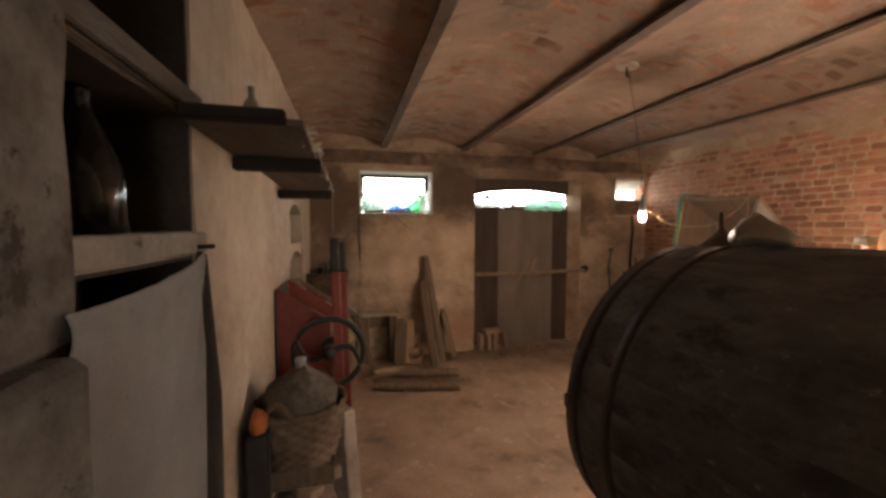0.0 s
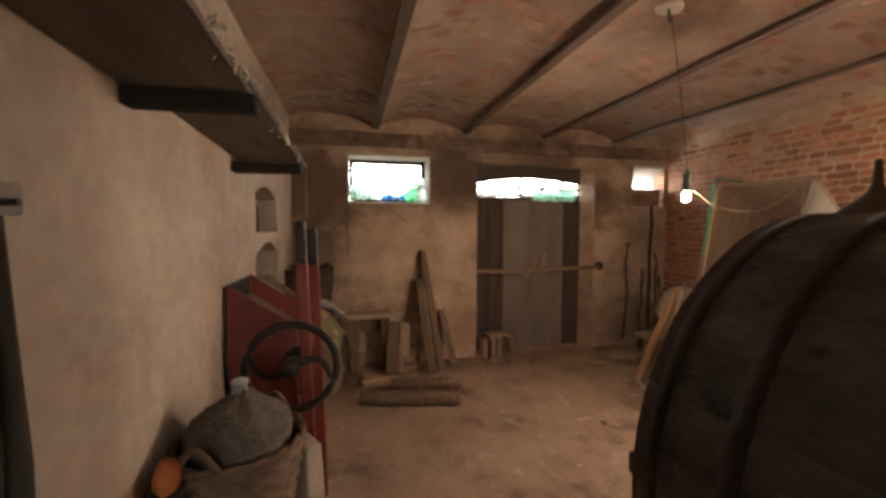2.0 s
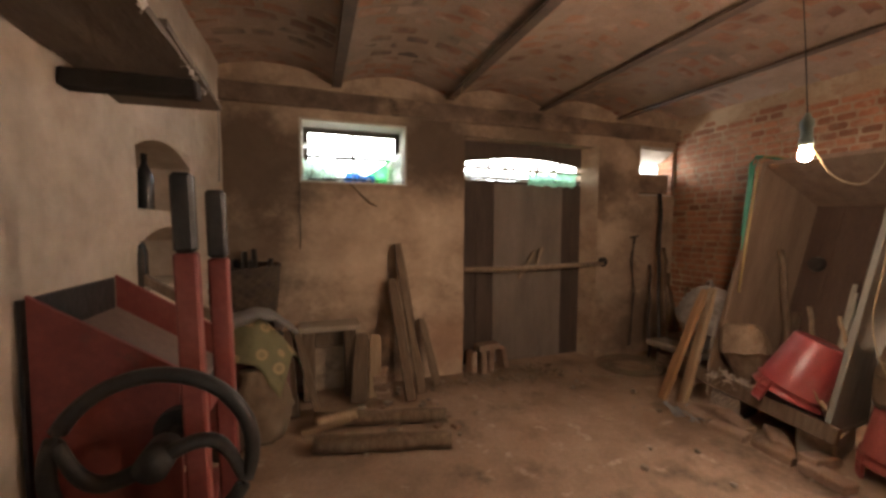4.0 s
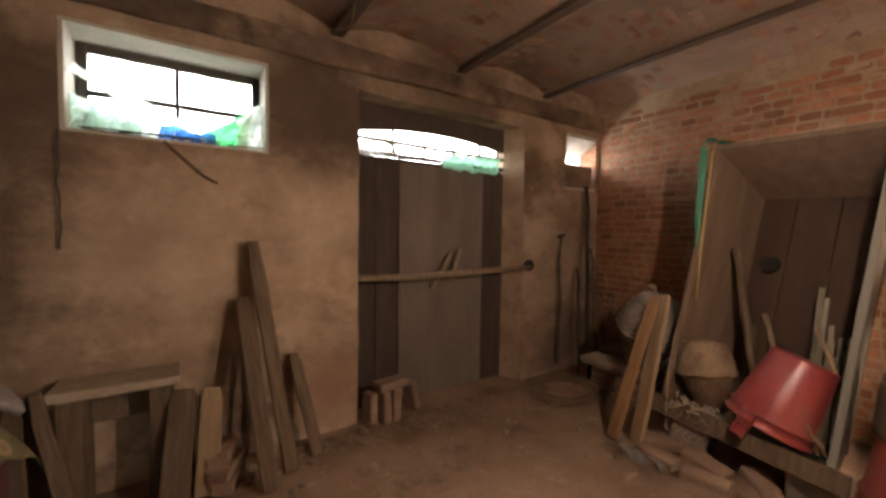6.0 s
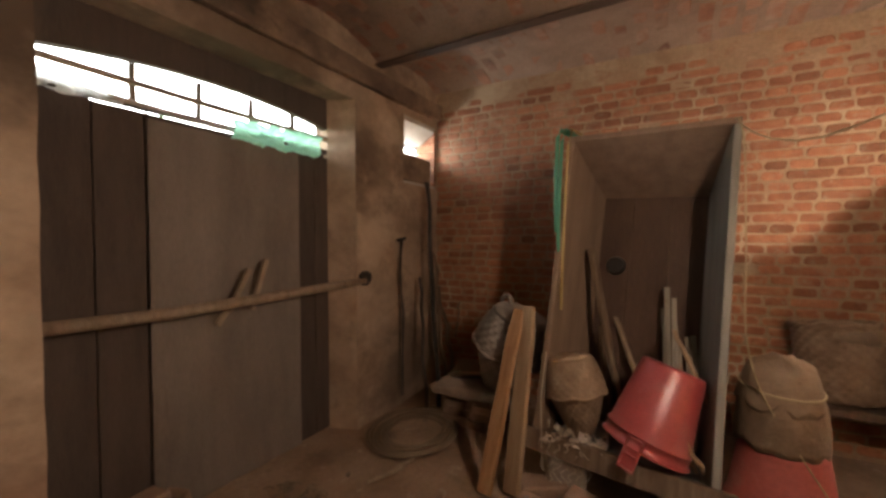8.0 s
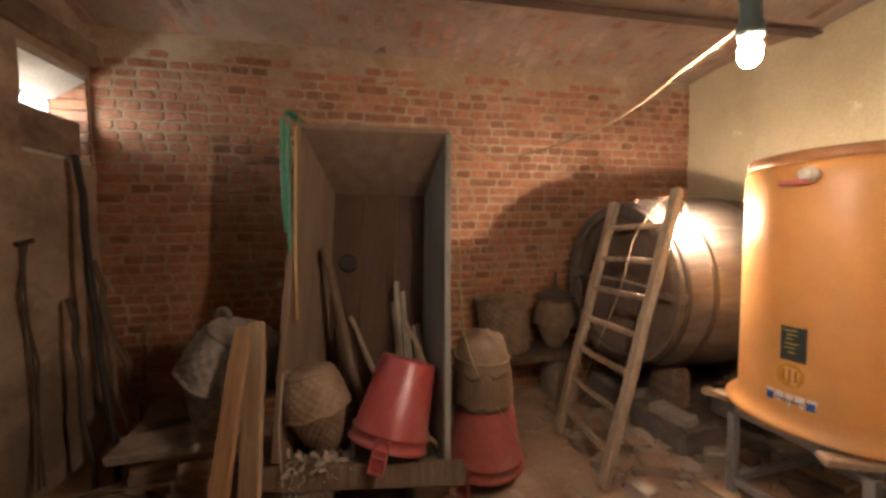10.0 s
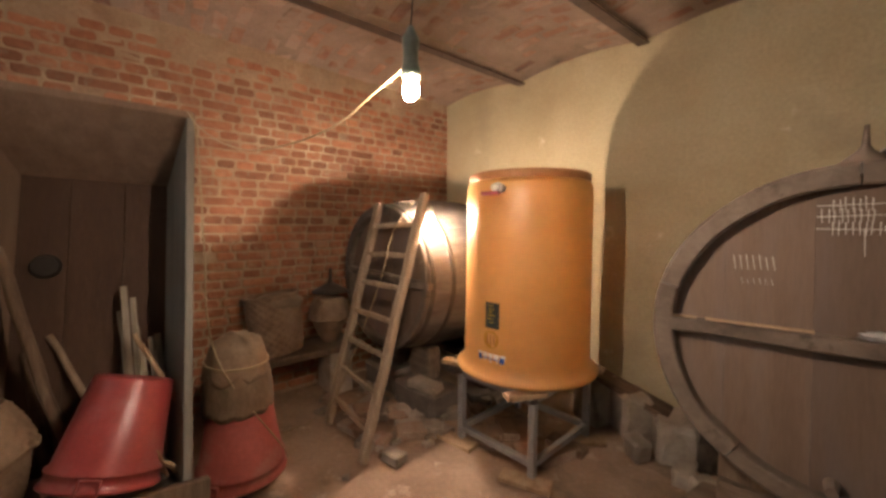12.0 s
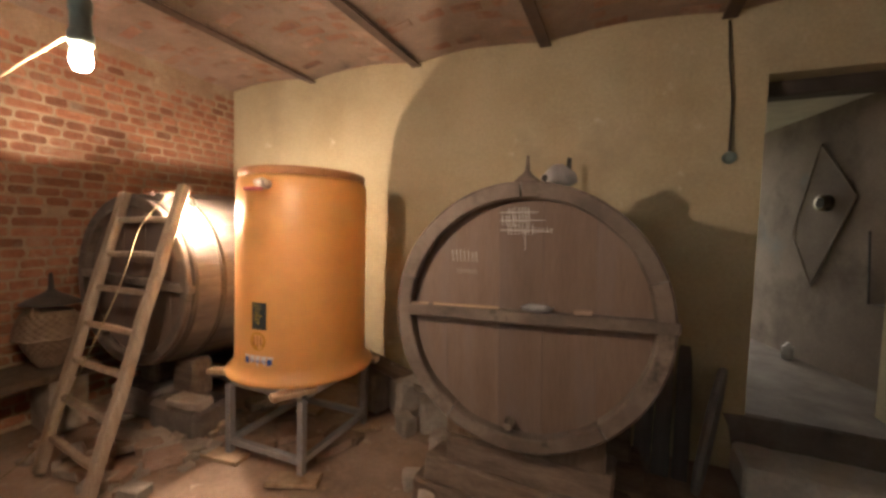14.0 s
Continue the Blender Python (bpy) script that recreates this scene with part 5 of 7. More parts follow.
drape("flowered_cloth", pose(0.235, 4.93, 0.0, 0, 0, -12), 0.66, 0.50, M_FLORAL, "green flowered cloth draped over the sacks", "cloth", 3.0, slump)
drape("white_cloth", pose(0.315, 4.965, 0.022, 0, 0, 24), 0.48, 0.33, M_CLOTH, "dirty white cloth folded on top of the sacks", "cloth", 8.0, lambda x, y: slump(x * 0.8 + 0.06, y * 0.8 + 0.02) + 0.05, thick=0.03)


def basket_weave(bm, r0, r1, z0, z1, rows, stakes, bulge=0.0, segs=48, amp=0.009):
    """A woven wall: rows that pass in and out of the stakes."""
    sub = 3
    rings = []
    for k in range(rows * sub + 1):
        f = k / (rows * sub)
        z = z0 + (z1 - z0) * f
        r = r0 + (r1 - r0) * f + bulge * math.sin(math.pi * f)
        row, ph = divmod(k, sub)
        ring = []
        for q in range(stakes * 4):
            a = 2 * math.pi * q / (stakes * 4)
            wv = amp * math.sin(a * stakes + (math.pi if row % 2 else 0)) * (1 if ph else 0.1)
            ring.append(bm.verts.new(((r + wv - (0.003 if ph == 0 else 0)) * math.cos(a), (r + wv - (0.003 if ph == 0 else 0)) * math.sin(a), z)))
        rings.append(ring)
    n = stakes * 4
    for a, b in zip(rings, rings[1:]):
        for q in range(n):
            bm.faces.new((a[q], a[(q + 1) % n], b[(q + 1) % n], b[q]))
    return rings


def wicker_basket(m, r0, r1, h, material, label, rows=12, stakes=18, bulge=0.01, handle=False, filler=None, name="wicker_basket", category="basket", group=""):
    root = thing(name, m, label, category, group)
    bm = bmesh.new()
    rings = basket_weave(bm, r0, r1, 0.0, h, rows, stakes, bulge)
    bm.faces.new(rings[0])
    part("wall", bm, material, root, "", True)
    bm = bmesh.new()
    for ph in (0, math.pi):
        tube(bm, [((r1 + 0.006 * math.cos(9 * t + ph)) * math.cos(t), (r1 + 0.006 * math.cos(9 * t + ph)) * math.sin(t), h + 0.007 * math.sin(9 * t + ph)) for t in np.linspace(0, 6.2832, 73)[:-1]], 0.009, 6, True)
    part("rim", bm, material, root, "plaited rim", True)
    if handle:
        for s in (0, math.pi):
            bm = bmesh.new()
            tube(bm, [(r1 * math.cos(s + t), r1 * math.sin(s + t), h + 0.075 * math.cos(t / 0.35 * math.pi / 2)) for t in np.linspace(-0.35, 0.35, 13)], 0.012, 7)
            part("handle", bm, material, root, "bent wicker handle", True)
    return root


# dark basket in the corner, on a drum
bm = bmesh.new()
lathe(bm, [(0.02, 0.0), (0.245, 0.0), (0.25, 0.02), (0.245, 0.03), (0.245, 0.28), (0.252, 0.29), (0.245, 0.30), (0.245, 0.58), (0.25, 0.60), (0.02, 0.605)], 28)
ob = part("drum", bm, M_BLACK, smooth=False)
ob.matrix_world = pose(0.22, 5.19, 0)
tagged(ob, "sooty black drum in the dark corner", "drum")
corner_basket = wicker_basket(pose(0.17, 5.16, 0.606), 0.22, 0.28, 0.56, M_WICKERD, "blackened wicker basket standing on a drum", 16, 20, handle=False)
bm = bmesh.new()
rnd = random.Random(3)
for q in range(26):
    a, r = rnd.uniform(0, 6.28), rnd.uniform(0, 0.2)
    tube(bm, [(r * math.cos(a), r * math.sin(a), 0.02), (1.1 * r * math.cos(a + 0.3), 1.1 * r * math.sin(a + 0.3), rnd.uniform(0.45, 0.62 if q % 5 else 0.72))], 0.022, 5)
ob = part("charred_sticks", bm, M_BLACK)
ob.matrix_world = pose(0.20, 5.17, 0.607)
tagged(ob, "charred sticks filling the dark basket", "sticks", kind="stuff")

# ---- red grape crusher ----
crusher = thing("grape_crusher", Matrix.Identity(4), "worn red grape crusher with black flywheel and hopper", "grape crusher")


# hopper: front and rear cheeks, sloping floor board
for y, nm in ((3.13, "hopper_front"), (3.60, "hopper_back")):
    bm = bmesh.new()
    prism(bm, [(0.015, 1.29), (0.352, 1.06), (0.352, 0.58), (0.24, 0.50), (0.015, 0.62)], "y", y, y + 0.014)
    part(nm, bm, M_REDPAINT, crusher, "red sheet cheek of the hopper")
bm = bmesh.new()
prism(bm, [(0.018, 1.17), (0.35, 0.945), (0.35, 0.92), (0.018, 1.15)], "y", 3.145, 3.599)
part("hopper_floor", bm, mat("dusty_pink_sheet", [(0.13, 0.085, 0.07), (0.19, 0.135, 0.115)], 4, 0.8, 0.1, 50), crusher, "dusty worn hopper sheet")
bm = bmesh.new()
prism(bm, [(0.10, 1.285), (0.40, 1.075), (0.40, 1.035), (0.10, 1.245)], "y", 3.615, 3.645)
part("hopper_edge", bm, M_OLDWOOD, crusher, "dark wooden hopper edge")
bm = bmesh.new()
prism(bm, [(0.003, 1.28), (0.012, 1.28), (0.012, 0.45), (0.003, 0.45)], "y", 3.115, 3.6)
part("back_plate", bm, M_BLACK, crusher, "black back plate")
for x, y, top in ((0.395, 3.09, 1.62), (0.435, 3.27, 1.59)):
    bm = bmesh.new()
    m = along((x + 0.03, y, 0.0), (-0.04, 0, top), (1, 0, 0))
    box(bm, (-0.029, -0.022, 0.0), (0.029, 0.022, top - 0.22), 0.006, m)
    post = part("post", bm, M_REDPAINT, crusher)
    bm = bmesh.new()
    box(bm, (-0.028, -0.021, top - 0.219), (0.028, 0.021, top), 0.010, m)
    part("post_end", bm, M_BLACK, post, "bare blackened post end")
for z in (0.95, 0.55, 0.25):
    bm = bmesh.new()
    box(bm, (0.40, 3.12, z - 0.03), (0.43, 3.24, z + 0.03), 0.006)
    part("cross_rail", bm, M_REDPAINT, crusher)
bm = bmesh.new()
box(bm, (0.02, 3.18, 0.44), (0.385, 3.58, 0.499), 0.006)
part("bed_plate", bm, M_REDPAINT, crusher)
for y in (3.16, 3.56):
    bm = bmesh.new()
    box(bm, (0.03, y, 0.0), (0.09, y + 0.05, 0.439), 0.006)
    part("leg", bm, M_REDPAINT, crusher)
# flywheel with curved spokes
FW = Vector((0.352, 2.95, 0.895))
bm = bmesh.new()
tube(bm, [FW + Vector((0.215 * math.cos(t), 0, 0.215 * math.sin(t))) for t in np.linspace(0, 6.2832, 65)[:-1]], 0.019, 10, True)
wheel = part("flywheel", bm, M_BLACK, crusher, "black cast-iron flywheel", True)
bm = bmesh.new()
tube(bm, [FW + Vector((0, -0.035, 0)), FW + Vector((0, 0.06, 0))], 0.04, 16)
tube(bm, [FW + Vector((0, 0.06, 0)), FW + Vector((0, 0.60, 0))], 0.016, 10)
part("axle", bm, M_BLACK, wheel, "", True)
for k in (-1, 1):
    bm = bmesh.new()
    pts, wide = [], []
    for q in range(14):
        f = q / 13
        along_s, across = k * 0.205 * f, -k * 0.075 * math.sin(math.pi * f)
        pts.append(FW + Vector((along_s * 0.93 - across * 0.36, -0.004, -along_s * 0.36 - across * 0.93)))
        wide.append(1.5 - 0.5 * f)
    tube(bm, pts, 0.015, 8, taper=wide)
    part("spoke", bm, M_BLACK, wheel, "curved iron spoke", True)
bm = bmesh.new()
tube(bm, [FW + Vector((0.0, 0.15, 0.0)), FW + Vector((0.0, 0.178, 0.0))], 0.060, 18)
part("gear_hub", bm, M_BLACK, crusher, "black round gear cover")

# ---- basket with demijohn by the left wall ----
for q, (x, y, z, rz) in enumerate(((0.28, 2.42, 0.0, 10), (0.12, 2.46, 0.0, 80), (0.30, 2.62, 0.0, 30), (0.24, 2.44, 0.062, 50), (0.22, 2.58, 0.062, 5), (0.30, 2.40, 0.124, 20), (0.18, 2.54, 0.124, 75), (0.26, 2.42, 0.186, 40), (0.20, 2.58, 0.186, 35), (0.28, 2.44, 0.248, 15), (0.18, 2.56, 0.248, 70), (0.24, 2.40, 0.310, 60), (0.22, 2.60, 0.310, 20), (0.30, 2.46, 0.372, 35), (0.16, 2.54, 0.372, 50))):
    place("loose_brick", LB[q % 4], pose(x, y, z, 0, 0, rz), "dusty brick piled under the wicker basket", "brick", "bricks under the basket")
crate = thing("wooden_crate", pose(0.22, 2.51, 0.435), "low dusty wooden crate on bricks", "crate")
bm = bmesh.new()
box(bm, (-0.18, -0.17, 0), (0.18, 0.17, 0.018), 0.003)
part("base", bm, M_OLDWOOD, crate)
for s in (-1, 1):
    bm = bmesh.new()
    box(bm, (s * 0.172 - 0.008, -0.17, 0.019), (s * 0.172 + 0.008, 0.17, 0.09), 0.003)
    part("side_slat", bm, M_OLDWOOD, crate)
    bm = bmesh.new()
    box(bm, (-0.163, s * 0.162 - 0.008, 0.019), (0.163, s * 0.162 + 0.008, 0.09), 0.003)
    part("end_slat", bm, M_OLDWOOD, crate)
wicker_basket(pose(0.235, 2.50, 0.454, 0, 0, -112), 0.140, 0.218, 0.345, mat("dusty_brown_wicker", [(0.085, 0.054, 0.036), (0.15, 0.10, 0.066), (0.23, 0.158, 0.105)], 9, 0.9, 0.5, 60), "round dark brown wicker basket with bent handles", 13, 16, 0.016, handle=True)
M_WICKERDUST = mat("dusty_dark_straw", [(0.06, 0.048, 0.038), (0.105, 0.085, 0.067), (0.16, 0.132, 0.105)], 14, 0.95, 0.8, 60)
dj = thing("demijohn", pose(0.235, 2.50, 0.458) @ Matrix.Diagonal((1, 1, 0.757, 1)), "dusty straw-wrapped demijohn in a wicker basket", "demijohn")
bm = bmesh.new()
lathe(bm, [(0.02, 0.0), (0.13, 0.005), (0.16, 0.12), (0.175, 0.40), (0.178, 0.50), (0.165, 0.545), (0.12, 0.605), (0.065, 0.65), (0.04, 0.675), (0.034, 0.69)], 32, wobble=0.03)
rough_up(bm, 0.012, 12)
part("straw_cover", bm, M_WICKERDUST, dj, "grey dusty straw cover", True)
bm = bmesh.new()
lathe(bm, [(0.028, 0.68), (0.026, 0.72), (0.03, 0.725), (0.03, 0.74), (0.012, 0.752)], 16)
part("cork", bm, M_CLOTH, dj, "pale wrapped stopper", True)
blob("orange_gourd", (0.075, 2.30, 0.80), 0.038, 0.045, 0.058, mat("orange_rind", [(0.34, 0.09, 0.025), (0.42, 0.13, 0.04)], 6, 0.7, 0.2, 60), "orange cloth bundle wedged beside the basket", "bundle", 5.0, folds=0.08, flat=False)
bm = bmesh.new()
box(bm, (-0.05, -0.05, 0.0), (0.05, 0.05, 0.76), 0.01, None, 0.01)
ob = part("post_stub", bm, M_BLACK)
ob.matrix_world = pose(0.07, 2.30, 0.0, 0, 0, 10)
tagged(ob, "short dark post beside the basket", "post")
bm = bmesh.new()
box(bm, (-0.04, -0.10, 0.0), (0.04, 0.10, 0.62), 0.008, None, 0.008)
ob = part("grey_slab", bm, M_CONC)
ob.matrix_world = pose(0.46, 2.72, 0.0, -6, 0, 30)
tagged(ob, "pale grey board standing beside the basket", "board")

# ---- left wall: niche, cloth, shelves ----
bm = bmesh.new()
lathe(bm, [(0.02, 0.0), (0.078, 0.0), (0.085, 0.012), (0.083, 0.13), (0.072, 0.18), (0.05, 0.235), (0.028, 0.28), (0.021, 0.32), (0.024, 0.322), (0.024, 0.34), (0.012, 0.342)], 32)
ob = part("wine_bottle", bm, M_DARKGLASS, smooth=True)
ob.matrix_world = pose(-0.105, 1.50, 1.667)
tagged(ob, "large dark glass bottle in the wall niche", "bottle")
blob("bundle", (-0.12, 1.36, 1.76), 0.06, 0.07, 0.12, M_SACK, "brown paper bundle behind the bottle", "bundle", 3.0)
bm = bmesh.new()
box(bm, (-0.01, 1.20, 1.605), (0.022, 1.90, 1.672), 0.006)
bmesh.ops.subdivide_edges(bm, edges=[e for e in bm.edges if e.calc_length() > 0.5], cuts=12)
rough_up(bm, 0.005, 9)
tagged(part("niche_sill", bm, mat("chipped_white_sill", [(0.22, 0.19, 0.165), (0.32, 0.285, 0.25), (0.40, 0.36, 0.32)], 4.0, 0.95, 0.5, 40, stains=((0.10, 0.08, 0.065), 9.0, 0.60, 0.66))), "flaking white sill board of the niche", "sill", kind="structure")
M_RAIL = mat("dusty_grey_rail", [(0.085, 0.068, 0.055), (0.13, 0.108, 0.09), (0.17, 0.145, 0.122)], 5, 0.9, 0.3, 40, stretch=(4, 0.6, 4))
bm = bmesh.new()
box(bm, (-0.01, 1.20, 2.052), (0.020, 1.90, 2.118), 0.006)
rough_up(bm, 0.003, 9)
tagged(part("niche_rail", bm, M_RAIL), "dusty wooden rail across the niche", "rail", kind="structure")
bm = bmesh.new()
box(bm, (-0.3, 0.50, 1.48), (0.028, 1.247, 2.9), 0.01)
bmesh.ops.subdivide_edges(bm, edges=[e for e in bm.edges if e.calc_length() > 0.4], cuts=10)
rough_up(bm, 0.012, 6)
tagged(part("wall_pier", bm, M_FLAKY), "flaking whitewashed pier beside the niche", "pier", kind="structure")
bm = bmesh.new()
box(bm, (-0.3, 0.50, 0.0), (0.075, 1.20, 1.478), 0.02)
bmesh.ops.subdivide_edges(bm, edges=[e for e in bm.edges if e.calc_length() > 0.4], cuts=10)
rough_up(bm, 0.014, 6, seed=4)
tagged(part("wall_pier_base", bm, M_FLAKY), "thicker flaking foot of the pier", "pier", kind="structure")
# dark sheets added in the niches, recess shade put into their colour
M_LINING = mat("shaded_niche_lining", [(0.055, 0.044, 0.036), (0.10, 0.080, 0.066)], 5, 0.95, 0.3, 50)
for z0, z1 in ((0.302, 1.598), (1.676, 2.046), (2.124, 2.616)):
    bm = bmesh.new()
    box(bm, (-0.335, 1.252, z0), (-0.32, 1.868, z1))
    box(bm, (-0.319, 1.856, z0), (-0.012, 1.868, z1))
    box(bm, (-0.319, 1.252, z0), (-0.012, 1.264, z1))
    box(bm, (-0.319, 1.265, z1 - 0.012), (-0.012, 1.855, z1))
    tagged(part("niche_lining", bm, M_LINING), "dark lining added for the shade inside the wall niche", "niche", kind="structure")
# hanging cloth with folds
bm = bmesh.new()
g = []
NU, NV = 130, 48
for i in range(NU + 1):
    f = 1 - (1 - i / NU) ** 1.9
    y = 1.19 + 0.62 * f
    top = 1.545 + 0.075 * f ** 3
    col = []
    for j in range(NV + 1):
        h = (j / NV) ** 1.3
        z = top - (top - 0.12) * h
        dy, dz = 1.81 - y, 1.622 - z
        # pleats that spread from the nail and hang straight further down
        u = dy / (0.006 + 0.13 * (1 - math.exp(-dz / 0.30)) + 0.03 * dz)
        deep = min(1.0, dz / 0.30)
        pleat = 0.0
        if u < 1:
            w = ((1 - u) * 2.0 + 0.10 * noise.noise((u * 2, dz * 2, 9))) % 1.0
            pleat = 0.030 * deep * (w / 0.7 if w < 0.7 else (1 - w) / 0.3) - 0.085 * deep * max(0.0, 1 - u / 0.8)
        ang = math.atan2(dy, max(dz, 1e-3))
        ray = 0.016 * min(1.0, math.hypot(dy, dz) / 0.12) * math.exp(-math.hypot(dy, dz) / 0.30) * math.sin(ang * 17.0) * min(1.0, u)
        hem = 0.008 * math.sin(min((top - z) / 0.022, 6.28)) * (1 - f) * (h < 0.12)
        wave = 0.018 * noise.noise((f * 3.0 + h * 0.8, h * 2, 2)) * (0.3 + h) + 0.006 * noise.noise((f * 9 - h * 2, h * 3, 5))
        swell = 0.016 * (1 - f ** 6) * h ** 0.5
        col.append(bm.verts.new((0.045 + swell + pleat + ray + hem + wave * (1 - f ** 8), y - 0.13 * h ** 0.8 * f ** 5, z)))
    g.append(col)
for i in range(NU):
    for j in range(NV):
        bm.faces.new((g[i][j], g[i + 1][j], g[i + 1][j + 1], g[i][j + 1]))
cl = part("hanging_cloth", bm, M_CLOTH, smooth=True)
cl.modifiers.new("thick", "SOLIDIFY").thickness = 0.003
tagged(cl, "grey-white cloth hung across the niche on a nail", "cloth")
bm = bmesh.new()
tube(bm, [(-0.01, 1.807, 1.625), (0.07, 1.812, 1.628)], 0.007, 8)
tagged(part("nail", bm, M_BLACK), "black nail holding the cloth corner", "nail")
# added dark strip standing for the cloth's own gathered folds by the nail
bm = bmesh.new()
g = []
for i in range(29):
    f = i / 28
    col = []
    for j in range(31):
        h = j / 30
        fan = 0.012 + 0.125 * h ** 0.75
        col.append(bm.verts.new((0.020 + 0.055 * f * min(1.0, 0.4 + 2 * h) + 0.011 * math.sin(f * 15 + 1.2 * noise.noise((h * 2, f, 3))) * (0.3 + h ** 0.5), 1.812 - fan * (1 - f) - 0.05 * h ** 0.8, 1.618 - 1.48 * h - 0.015 * f)))
    g.append(col)
for i in range(28):
    for j in range(30):
        bm.faces.new((g[i][j], g[i + 1][j], g[i + 1][j + 1], g[i][j + 1]))
rag = part("hanging_rag", bm, mat("dark_fold_cloth", [(0.035, 0.028, 0.022), (0.07, 0.056, 0.045), (0.12, 0.10, 0.082)], 6, 0.95, 0.2, 120, stretch=(1, 1, 0.3)), smooth=True)
rag.modifiers.new("thick", "SOLIDIFY").thickness = 0.002
tagged(rag, "narrow dark brown strip added for the cloth's gathered folds at the nail", "rag")
# shelf boards on dark arms
M_ARM = mat("black_arm_timber", [(0.018, 0.014, 0.012), (0.035, 0.027, 0.022)], 6.0, 0.9, 0.4, 40)
M_SHELF = mat("dusty_shelf_board", [(0.11, 0.086, 0.067), (0.158, 0.126, 0.100), (0.205, 0.168, 0.136)], 3.0, 0.92, 0.3, 40, stretch=(3, 0.7, 3), spread=0.4, stains=((0.10, 0.08, 0.064), 2.5, 0.58, 0.7))
wall_shelf = thing("wall_shelf", Matrix.Identity(4), "dusty cobwebbed wall shelf of boards on dark arms", "shelf")
for (y, x1, z) in ((1.757, 0.30, 2.034), (2.295, 0.365, 1.967), (3.36, 0.365, 1.925)):
    bm = bmesh.new()
    hz = 0.019 if y < 1.8 else 0.03
    box(bm, (0.002, y - 0.025, z - hz), (x1, y + 0.025, z + hz), 0.006, None, 0.004)
    part("arm", bm, M_ARM, wall_shelf, "dark wooden arm")
for (y0, y1, x1, za, zb) in ((1.785, 2.345, 0.345, 2.014, 1.999), (2.25, 3.30, 0.35, 2.024, 1.982), (3.10, 3.72, 0.36, 2.006, 1.958)):
    bm = bmesh.new()
    prism(bm, [(y0, za), (y1, zb), (y1, zb + 0.022), (y0, za + 0.022)], "x", 0.004, x1)
    bmesh.ops.subdivide_edges(bm, edges=[e for e in bm.edges if e.calc_length() > 0.3], cuts=8)
    rough_up(bm, 0.006, 6, seed=y0)
    part("board", bm, M_SHELF, wall_shelf, "dusty grey-brown board")
bm = bmesh.new()
lathe(bm, [(0.01, 0.0), (0.033, 0.0), (0.036, 0.01), (0.036, 0.10), (0.03, 0.125), (0.013, 0.15), (0.013, 0.185), (0.015, 0.19), (0.006, 0.192)], 20)
ob = part("glass_bottle", bm, mat("dusty_bottle_glass", [(0.16, 0.15, 0.13), (0.24, 0.22, 0.19)], 6, 0.45, 0.05, 60, trans=0.6), smooth=True)
ob.matrix_world = pose(0.13, 2.08, 2.034)
tagged(ob, "dusty clear glass bottle on the shelf", "bottle")
for (y, z, s) in ((2.62, 2.035, 1), (2.9, 2.022, 2), (2.40, 2.046, 4)):
    crumple("paper_scrap", pose(0.22, y, z, 12, 0, 80), 0.16, 0.05, M_CLOTH, s, "crumpled paper scrap on the shelf edge", "paper", 0.03, 10, 6, group="paper scraps on the shelf")
bm = bmesh.new()
tube(bm, [(0.35, 3.70, 1.965), (0.352, 3.70, 1.80), (0.35, 3.69, 1.66)], 0.003, 5)
tagged(part("string", bm, M_CLOTH), "pale string hanging from the shelf end", "string")
# arched heads of the two niches
for z0, z1 in ((1.47, 1.55), (1.90, 1.96)):
    bm = bmesh.new()
    k = 16
    ys = [3.84 + 0.78 * q / k for q in range(k + 1)]
    low = [(y, z0 - 0.085 * ((y - 4.23) / 0.39) ** 2) for y in ys]
    prism(bm, low + [(4.62, z0 + 0.004), (3.84, z0 + 0.004)], "x", -0.30, -0.002)
    tagged(part("niche_arch", bm, M_WHITE), "whitewashed arched head of a wall niche", "arch", kind="structure")
for q, (y, z, gl) in enumerate(((3.93, 1.55, (0.02, 0.10, 0.06)), (4.06, 1.55, (0.03, 0.03, 0.025)), (4.22, 1.55, (0.02, 0.02, 0.02)), (3.93, 1.17, (0.03, 0.03, 0.025)), (4.06, 1.17, (0.04, 0.035, 0.03)), (4.2, 1.17, (0.03, 0.03, 0.03)))):
    bm = bmesh.new()
    s = 0.9 + 0.06 * (q % 3)
    lathe(bm, [(0.01, 0.0), (0.036, 0.0), (0.039, 0.01), (0.039, 0.165 * s), (0.03, 0.20 * s), (0.014, 0.235 * s), (0.014, 0.285 * s), (0.005, 0.288 * s)], 18)
    ob = part("wine_bottle", bm, mat("green_bottle_glass" if q == 0 else "dark_niche_bottle", [gl, tuple(1.5 * c for c in gl)], 5, 0.2, 0, 50, spec=0.6), smooth=True)
    ob.matrix_world = pose(-0.10 - 0.03 * (q % 2), y, z + 0.001)
    tagged(ob, "green glass bottle in the arched niche" if q == 0 else "dark glass bottle in the arched niche", "bottle", "bottles in the niches")

# ---- by the tub ----
def turned(name, m, profile, material, label, category, segs=28, group="", smooth=True, wobble=0.0):
    bm = bmesh.new()
    lathe(bm, profile, segs, wobble=wobble)
    ob = part(name, bm, material, smooth=smooth)
    ob.matrix_world = m
    return tagged(ob, label, category, group)


